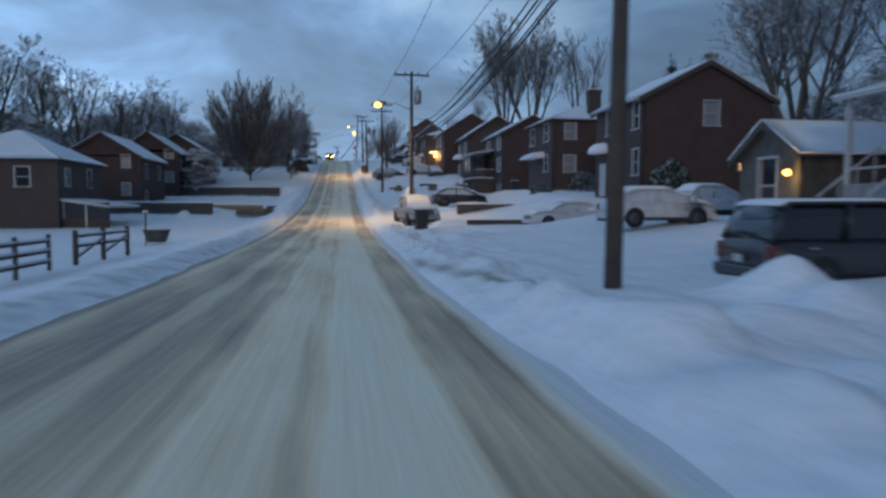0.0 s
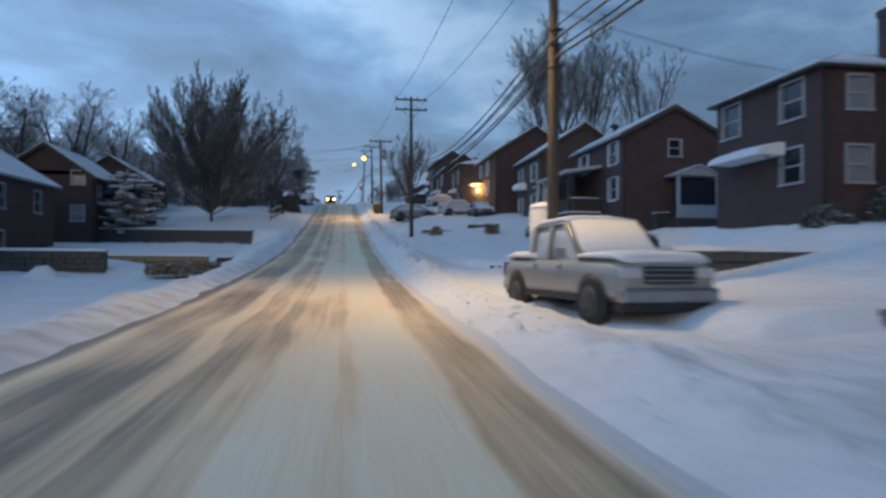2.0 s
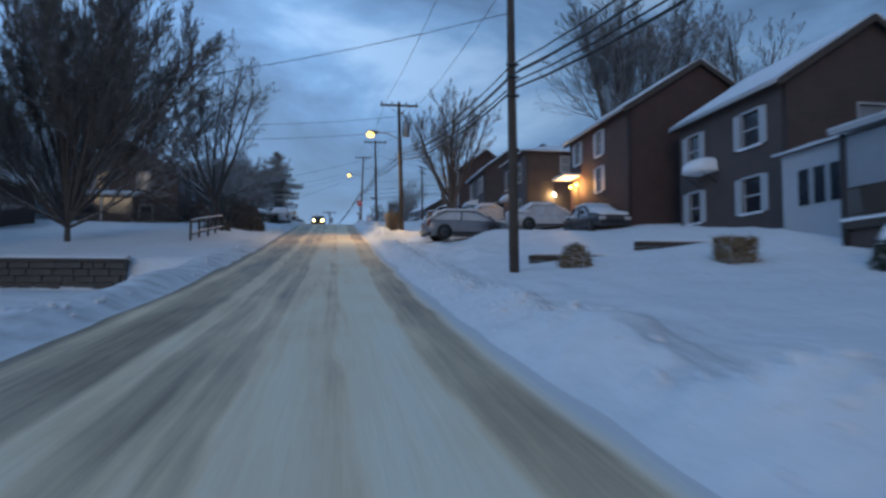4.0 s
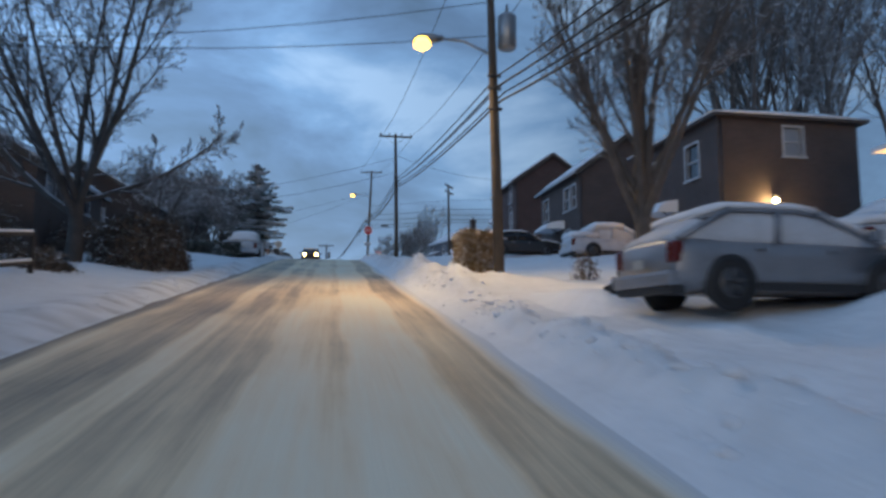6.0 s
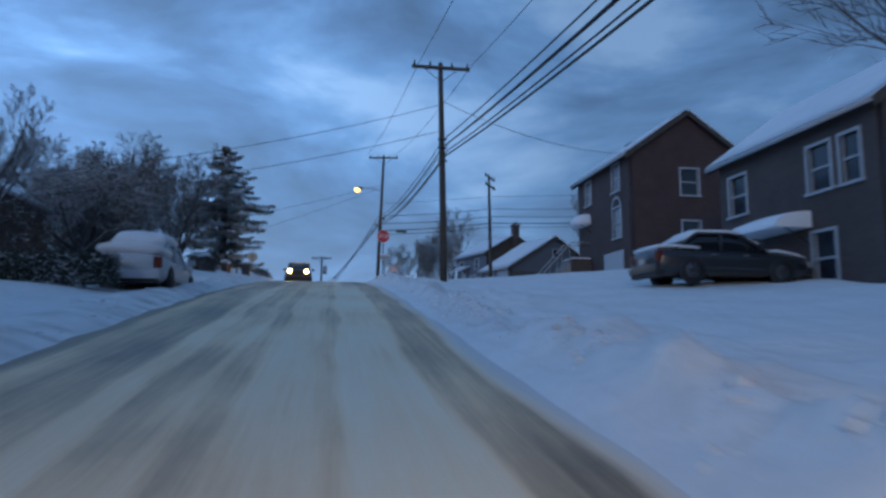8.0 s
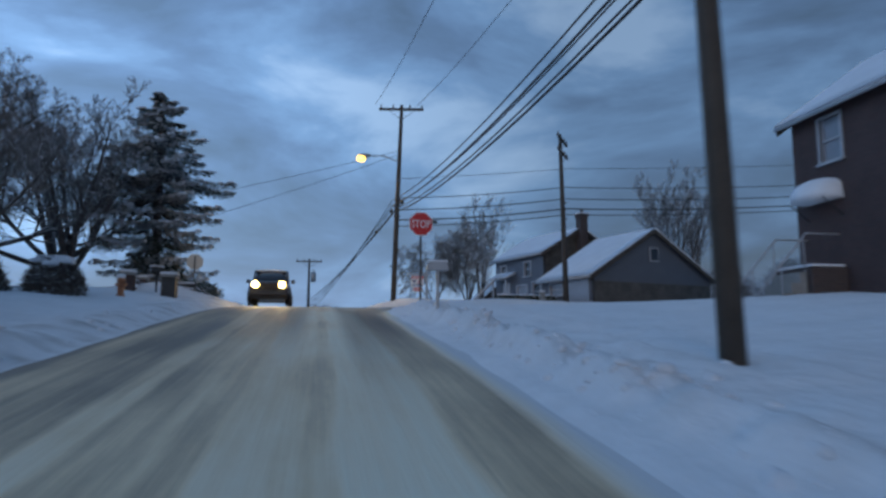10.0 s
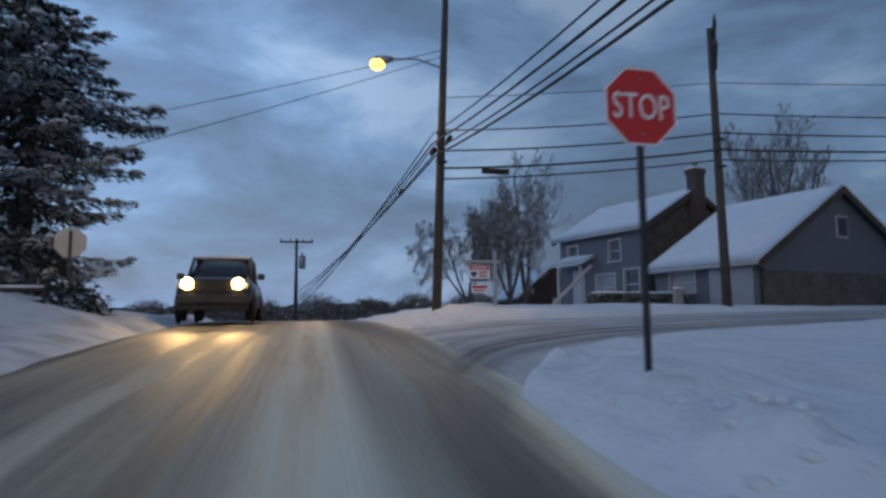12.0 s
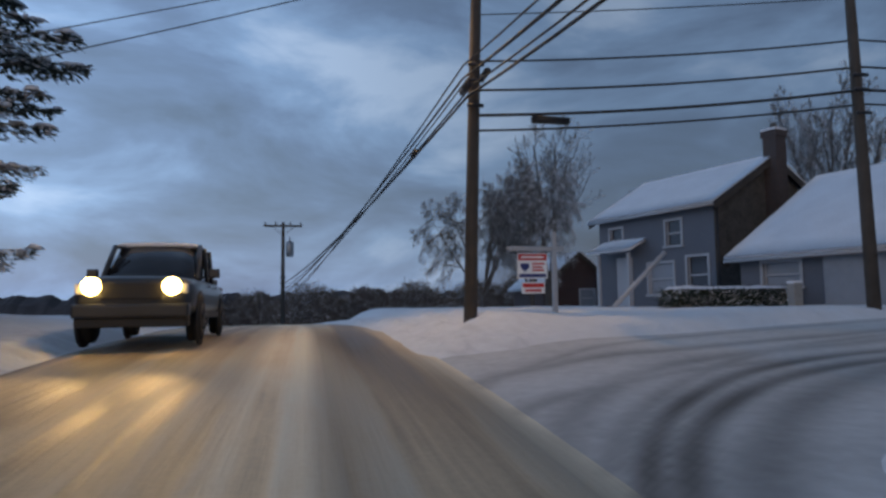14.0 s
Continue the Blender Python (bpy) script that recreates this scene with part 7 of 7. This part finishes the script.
                            sf.append((q0 + 1 + g, q0 + 8 + g, q0 + 8 + h2, q0 + 1 + h2))
        hgt += rnd.uniform(0.8, 1.15) * layer * (0.55 + 0.6 * f)
    tagged(mesh_ob("branchwork", wv, wf, BARK, t, "brown sweeping boughs"), kind="stuff")
    tagged(mesh_ob("foliage", vs, fs, needles or NEEDLE, t, "drooping needled sprigs with snow"), kind="stuff")
    tagged(mesh_ob("snow", sv, sf, ROOF_SNOW, t, "lumps of snow lying on the boughs", True), kind="stuff")
    return t


spruce(-8.9, 168.0, 11.7, 11.6, 3.75, bare=1.9, layer=0.8, laden=0.5)
spruce(-18.3, 91.9, 3.4, 5.2, 3.1, 9, SNOWY_NEEDLE, 0.3, 0.4, 0.75)["label"] = "young spruce shrub thick with snow"
spruce(31.5, 55.0, 4.0, 10.5, 2.4, 12)["label"] = "narrow dark spruce behind the houses"
spruce(33.0, 73.0, 5.0, 9.0, 2.2, 14)["label"] = "narrow dark spruce behind the houses"


def shrub(name, label, x, y, z, sx, sy, sz, n, material, seed, boxy=False, leaf=0.09, category="shrub", stalk=0.35, twig=0.22, thick=0.012):
    """A clump of many thin stalks and small leaves inside an uneven outline."""
    rnd = random.Random(seed)
    b = empty(name, (x, y, z), label, category)
    vs, fs = [], []
    for i in range(n):
        while True:
            p = Vector((rnd.uniform(-1, 1), rnd.uniform(-1, 1), rnd.uniform(0, 1)))
            if boxy or p.x**2 + p.y**2 + (p.z * 0.95) ** 2 < 1 + 0.35 * noise.noise(p * 2.3 + Vector((seed, 0, 0))):
                break
        if rnd.random() < 0.7:  # more of them near the outside
            p = Vector((p.x / max(abs(p.x), abs(p.y), 0.3) * rnd.uniform(0.85, 1.05), p.y / max(abs(p.x), abs(p.y), 0.3) * rnd.uniform(0.85, 1.05), p.z)) if boxy else p / max(p.length, 0.45) * rnd.uniform(0.8, 1.0 + 0.22 * noise.noise(p * 4))
        c = Vector((p.x * sx, p.y * sy, abs(p.z) * sz))
        d = Vector((rnd.uniform(-1, 1), rnd.uniform(-1, 1), rnd.uniform(-0.4, 1))).normalized()
        e = d.cross(Vector((rnd.uniform(-1, 1), rnd.uniform(-1, 1), rnd.uniform(-1, 1)))).normalized()
        k = len(vs)
        if rnd.random() < stalk:
            vs.extend((c - d * twig, c + e * thick, c + d * twig, c - e * thick))
        else:
            vs.extend((c - d * leaf, c + e * leaf * 0.6, c + d * leaf, c - e * leaf * 0.6))
        fs.append((k, k + 1, k + 2, k + 3))
    mesh_ob("foliage", vs, fs, material, b)
    for i in range(5):
        a = i * 1.3
        bar("stem", [(0.25 * sx * math.cos(a), 0.25 * sy * math.sin(a), -0.15), (0.55 * sx * math.cos(a), 0.55 * sy * math.sin(a), 0.7 * sz)], [0.03, 0.012], BARK, b, 5)
    return b


for i in range(16):
    x, y = -31 - 3.5 * (i % 3) - (i % 2) * 2, 58 + 7.2 * i
    shrub("thicket", "dense bare thicket behind the houses", x, y, gz(x, y) - 0.3, 4.2, 5.2, 7.6 + 1.2 * ((i * 7) % 4), 5200, TWIG, 60 + i, stalk=1.0, twig=0.8, thick=0.02, category="thicket")
for i, (x, y) in enumerate(((-22.5, 147.0), (-25.0, 155.0), (-21.0, 163.0), (-24.0, 120.0))):
    shrub("thicket", "dense bare thicket beside the crest", x, y, gz(x, y) - 0.3, 3.4, 4.2, 5.0, 5000, TWIG, 90 + i, stalk=1.0, twig=0.7, thick=0.02, category="thicket")
for i in range(10):
    x, y = -18.0 + 6.2 * i, 226.0 + 3.0 * (i % 3)
    shrub("thicket", "dark thicket beyond the crest", x, y, gz(x, y) - 0.3, 4.6, 3.4, 14.2 - gz(x, y) + 0.5 * (i % 2) + 0.03 * i * i, 6000, BUSH, 170 + i, stalk=1.0, twig=0.45, thick=0.03, category="thicket")
for i, (x, y) in enumerate(((42, 196), (48, 192), (54, 186), (47, 200), (60, 190))):
    shrub("thicket", "dense dark thicket behind the grey garage", x, y, gz(x, y) - 0.3, 4.0, 4.0, 5.6 + (i % 3), 5000, TWIG, 130 + i, stalk=1.0, twig=0.7, thick=0.02, category="thicket")
for i, (x, y) in enumerate(((30, 14), (33, 24), (31, 33), (35, 43), (39, 20), (40, 34), (36, 8))):
    shrub("thicket", "dense bare thicket behind the first houses", x, y, gz(x, y) - 0.3, 4.0, 5.0, 8.0 + (i % 3), 5000, TWIG, 110 + i, stalk=1.0, twig=0.8, thick=0.02, category="thicket")
shrub("hedge", "clipped tan-leaved hedge capped with snow", 3.68, 106.43, 5.92, 0.38, 0.62, 1.28, 16000, HEDGE, 2, True, leaf=0.045)
shrub("bush", "large brown twiggy bush beside the road", -6.7, 113.2, 6.2, 1.6, 2.2, 2.3, 14000, BUSH, 3, stalk=0.7)
shrub("bush", "brown twiggy bush at the end of a fence", -7.4, 106.4, 5.0, 1.2, 1.4, 1.5, 4000, BUSH, 4, stalk=0.7)
shrub("bush", "dark bush under bare trees", -11.0, 121.0, 6.9, 2.4, 2.8, 2.4, 6000, BUSH, 5, stalk=0.7)
for i, (x, y, sx, sy, sz) in enumerate(((-10.4, 133.6, 1.4, 2.0, 2.4), (-11.2, 144.0, 1.5, 2.0, 2.2), (-17.5, 147.0, 2.4, 2.4, 3.4), (-13.2, 149.5, 1.8, 2.0, 2.4), (-19.8, 128.5, 2.2, 2.0, 3.2), (-13.4, 115.6, 2.0, 2.0, 2.6))):
    shrub("bush", "dark tangled bush under bare trees", x, y, gz(x, y) - 0.1, sx, sy, sz, 3500, BUSH, 40 + i, stalk=0.85)
shrub("hedge", "low dark clipped hedge before a snowed-in car", -6.75, 128.0, gz(-6.75, 128.0), 1.35, 0.35, 0.72, 5000, NEEDLE, 50, True, leaf=0.05)
shrub("hedge", "low tan hedge lit by the road", -8.0, 66.6, 0.25, 1.6, 0.8, 0.6, 9000, HEDGE, 6, True, leaf=0.05)
for i, (x, k) in enumerate(((11.15, 0.95), (12.9, 0.85))):
    b = shrub("shrub", "low dark clipped shrub covered in snow", x, 168.7, 12.0, k, 0.5, 0.5, 4500, NEEDLE, 7 + i, True, leaf=0.045)
    n = 14
    vs, fs = [], []
    for j in range(n + 1):
        for q in range(5):
            yy = -0.5 + 0.25 * q
            vs.append((-k + 2 * k * j / n, yy, 0.50 + (0.11 + 0.06 * noise.noise(Vector((3 * j / n + i, yy * 2, 5)))) * (0.3 if q in (0, 4) or j in (0, n) else 1.0)))
    for j in range(n):
        fs += [(j * 5 + q, j * 5 + q + 1, j * 5 + q + 6, j * 5 + q + 5) for q in range(4)]
    mesh_ob("snow", vs, fs, ROOF_SNOW, b, "uneven blanket of snow", True)
shrub("shrub", "dark evergreen shrub in snow", 17.3, 33.6, 1.9, 1.2, 1.0, 1.8, 3000, NEEDLE, 9)
shrub("shrub", "bare shrub before a brick house", 15.4, 50.6, 2.0, 0.9, 0.8, 0.9, 1500, NEEDLE, 10, stalk=0.8)
shrub("shrub", "tan clipped shrub in snow", 10.8, 79.9, gz(10.8, 79.9) - 0.05, 0.42, 0.4, 0.72, 2200, HEDGE, 12, True, leaf=0.05)
shrub("shrub", "dark clipped shrub in snow", 6.92, 81.8, gz(6.92, 81.8) - 0.05, 0.45, 0.45, 0.72, 2200, HEDGE, 13, leaf=0.05)
shrub("shrub", "dark shrub under bare trees", -10.6, 136.5, 9.0, 1.6, 2.4, 1.6, 4000, BUSH, 16, stalk=0.7)
shrub("shrub", "dark shrub against a house", 19.0, 46.3, 2.4, 1.0, 0.9, 1.2, 1800, NEEDLE, 17)


for i, (x, y, sx, sz) in enumerate(((13.2, 74.2, 0.62, 1.75), (13.15, 77.1, 0.5, 1.05), (14.6, 78.5, 0.42, 0.6), (18.9, 51.2, 1.35, 1.6))):
    b = shrub("shrub", "dark rounded shrub heaped with snow", x, y, gz(x, y) - 0.1, sx, sx, sz, 1600, NEEDLE, 160 + i, stalk=0.5, leaf=0.07)
    v, f = tube([(0, 0, sz * 0.72), (0, 0, sz * 0.85), (0.03, 0, sz + 0.08), (0.05, 0.02, sz + 0.16)], [sx * 0.55, sx * 0.6, sx * 0.4, 0.05], 12)
    if sx < 1:
        mesh_ob("snow", v, f, ROOF_SNOW, b, "heap of snow", True)


HYDRANT = mat("hydrant paint", (0.40, 0.14, 0.06), 0.5, 0.2, 0.2, 9.0, 0.2)
SLATE_POST = mat("dark slate", (0.045, 0.045, 0.045), 0.75, 0.3, 0.4, 9.0, 0.3)


def pillar(x, y, z, h, material, label, wd=0.6):
    p = empty("gate_pillar", (x, y, z), label, "pillar", "yard pillars")
    part("shaft", box_bm(-wd / 2, wd / 2, -wd / 2, wd / 2, -0.4, h, 0.02), material, p)
    part("cap", box_bm(-wd / 2 - 0.07, wd / 2 + 0.07, -wd / 2 - 0.07, wd / 2 + 0.07, h, h + 0.1, 0.02), CONCRETE, p)
    part("snow", box_bm(-wd / 2 - 0.05, wd / 2 + 0.05, -wd / 2 - 0.05, wd / 2 + 0.05, h + 0.102, h + 0.2, 0.05), ROOF_SNOW, p)
    return p


pillar(-6.85, 155.5, 11.54, 0.66, BRICK, "dark red brick pillar with a snowy cap", 0.40)
pillar(-7.5, 160.0, 11.79, 0.62, BRICK, "slim red brick pillar with a snowy cap", 0.36)
pillar(-5.6, 156.25, 11.6, 0.60, SLATE_POST, "dark square pillar under a wide snowy cap", 0.5)
fence([(-6.85, 155.9, 11.6), (-7.5, 159.6, 11.72)], "two dark rails capped with snow between brick pillars", 0.5, (0.22, 0.52), 0.08)
fence([(-7.2, 160.0, 11.78), (-6.3, 160.1, 11.82), (-5.4, 160.2, 11.82)], "low dark rail fence capped with snow", 0.5, (0.2, 0.44), 0.08)
mailbox(-6.35, 157.5, 11.5, "dark mailbox on a post, snow heaped on top", 35, SLATE_POST)
for i, (x, y, z, s) in enumerate(((-7.4, 150.2, 11.05, 0.82), (-9.1, 149.6, 11.0, 0.78))):
    b = shrub("bush", "rounded brown bush with snow on its crown", x, y, z, s, s, 1.12, 3200, BUSH, 140 + i, stalk=0.6, leaf=0.06)
    for dx, dy, w_, zt in ((0.0, 0.0, 0.42, 1.10), (0.3, -0.25, 0.26, 1.0), (-0.32, -0.15, 0.24, 1.02), (0.05, -0.45, 0.2, 0.92)):
        part("snow", box_bm(dx - w_, dx + w_, dy - w_ * 0.8, dy + w_ * 0.8, zt - 0.05, zt + 0.08, 0.06), ROOF_SNOW, b)
shrub("bush", "small rounded bare bush before a buried car", 6.95, 106.6, gz(6.95, 106.6) - 0.05, 0.36, 0.36, 0.85, 150, BUSH, 152, stalk=0.95, twig=0.3)
# needle clump added to darken the spruce's foot, for its shaded inner boughs
shrub("bush", "dark clump filling in the shaded trunk and inner boughs of a spruce", -8.6, 167.0, 11.9, 1.7, 1.2, 3.4, 4200, NEEDLE, 150, stalk=0.9, leaf=0.14)
shrub("bush", "low dark bush by a rail fence", -5.6, 161.0, 11.75, 1.3, 0.6, 0.75, 1500, NEEDLE, 151, stalk=0.4)
# orange fire hydrant in the snow
b = empty("fire_hydrant", (-6.0, 151.5, gz(-6.0, 151.5)), "orange painted fire hydrant capped with snow", "hydrant")
b.scale = (0.85, 0.85, 0.85)
v, f = tube([(0, 0, -0.2), (0, 0, 0.05), (0, 0, 0.08), (0, 0, 0.50), (0, 0, 0.52), (0, 0, 0.57), (0, 0, 0.66), (0, 0, 0.71)], [0.15, 0.15, 0.115, 0.11, 0.15, 0.15, 0.11, 0.03], 16)
mesh_ob("barrel", v, f, HYDRANT, b, "", True)
bar("nut", [(0, 0, 0.70), (0, 0, 0.76)], 0.03, HYDRANT, b, 6)
for dx, dy, r in ((1, 0, 0.05), (-1, 0, 0.05), (0, -1, 0.07)):
    bar("outlet", [(0.08 * dx, 0.08 * dy, 0.42), (0.19 * dx, 0.19 * dy, 0.42)], r, HYDRANT, b, 10)
part("snow", box_bm(-0.12, 0.12, -0.12, 0.12, 0.64, 0.80, 0.06), ROOF_SNOW, b)
# leaning pole and small stone post at the corner yard
b = tagged(bar("fallen_rail", [(8.56, 169.0, 11.95), (10.31, 169.0, 13.6)], 0.07, TRIM, None, 7), "white rail leaning at a snowy porch", "rail")
b = empty("stone_post", (12.2, 166.2, 12.0), "short square stone post in snow", "post")
part("shaft", box_bm(-0.13, 0.13, -0.13, 0.13, -0.3, 0.6, 0.03), CONCRETE, b)
part("snow", box_bm(-0.13, 0.13, -0.13, 0.13, 0.603, 0.67, 0.03), ROOF_SNOW, b)

# ---- broken lumps of ploughed snow along the kerbs ----
def clods():
    rnd = random.Random(77)
    bm = bmesh.new()
    bmesh.ops.create_icosphere(bm, subdivisions=1, radius=1.0)
    base = [v.co.copy() for v in bm.verts]
    faces = [[v.index for v in f.verts] for f in bm.faces]
    bm.free()
    xs, ys, rs = [], [], []
    while len(xs) < 4200:
        y = rnd.uniform(24, 151)
        if rnd.random() < 0.86:
            u = 2.95 + rnd.gauss(0, 0.30)
            keep = 0.25 + 0.75 * (waves(np.float64(0), np.float64(y), 0.8, 131) > -0.1)
        else:
            u = -3.85 - abs(rnd.gauss(0, 0.5))
            keep = 0.6
        if rnd.random() > keep or u > 5.5:
            continue
        xs.append(u + float(road_c(y)) + 0.8)
        ys.append(y)
        rs.append(0.018 + 0.075 * rnd.random() ** 3)
    zs = ground_z(np.array(xs), np.array(ys))
    vs, fs = [], []
    for x, y, z, r in zip(xs, ys, zs, rs):
        k = len(vs)
        turn = Euler((rnd.uniform(-0.5, 0.5), rnd.uniform(-0.5, 0.5), rnd.uniform(0, 6.28))).to_matrix()
        sx, sy, sz = r * rnd.uniform(0.8, 1.6), r * rnd.uniform(0.7, 1.2), r * rnd.uniform(0.5, 0.9)
        for c in base:
            g = 1 + rnd.uniform(-0.22, 0.22)
            p = turn @ Vector((c.x * sx * g, c.y * sy * g, c.z * sz * g))
            vs.append((x + p.x, y + p.y, z - 0.15 * r + p.z))
        fs.extend([i + k for i in f] for f in faces)
    ob = mesh_ob("snow_clods", vs, fs, ROOF_SNOW, None, "", True)
    return tagged(ob, "broken lumps of ploughed snow along the kerbs", "snow", kind="stuff")


clods()


# ---- far woods round the horizon ----
def far_woods(name, y, x0, x1, z0, h, seed):
    vs, fs = [], []
    n = int((x1 - x0) / 0.6)
    for i in range(n + 1):
        x = x0 + (x1 - x0) * i / n
        t = h * (0.75 + 0.06 * noise.noise(Vector((x * 0.03, seed, 0))) + 0.05 * noise.noise(Vector((x * 0.3, seed, 3))) + 0.012 * noise.noise(Vector((x * 1.3, seed, 5))))
        for k, (dy, f) in enumerate(((-14, 0.0), (-8, 0.55), (-2, 0.9), (3, 1.0), (14, 0.8))):
            vs.append((x, y + dy + 2 * noise.noise(Vector((x * 0.3, k, seed))), z0 + t * f))
    for i in range(n):
        for k in range(4):
            a = i * 5 + k
            fs.append((a, a + 5, a + 6, a + 1))
    return tagged(mesh_ob(name, vs, fs, DISTANT), "distant dark wooded ridge", "woods", kind="stuff")


far_woods("far_woods", 330, -160, 140, -6, 29, 1)
vs, fs = [], []
for i in range(420):
    y = -60 + 0.62 * i
    t = 11.5 * (1 + 0.15 * noise.noise(Vector((y * 0.06, 1, 7))) + 0.10 * noise.noise(Vector((y * 0.35, 2, 7))) + 0.06 * noise.noise(Vector((y * 1.4, 3, 7))))
    for k, (dx, f) in enumerate(((10, 0.0), (6, 0.5), (2, 0.85), (-3, 1.0), (-12, 0.7))):
        vs.append((-72 + dx + 1.5 * noise.noise(Vector((y * 0.3, k, 9))), y, float(road_z(y)) - 2.0 + t * f))
for i in range(419):
    for k in range(4):
        a = i * 5 + k
        fs.append((a, a + 1, a + 6, a + 5))
tagged(mesh_ob("far_woods", vs, fs, DISTANT), "dark wooded slope behind the houses", "woods", kind="stuff")
far_woods("far_woods", 430, -400, 400, -16, 34, 2)
far_woods("far_woods", -260, -400, 400, -4, 24, 4)
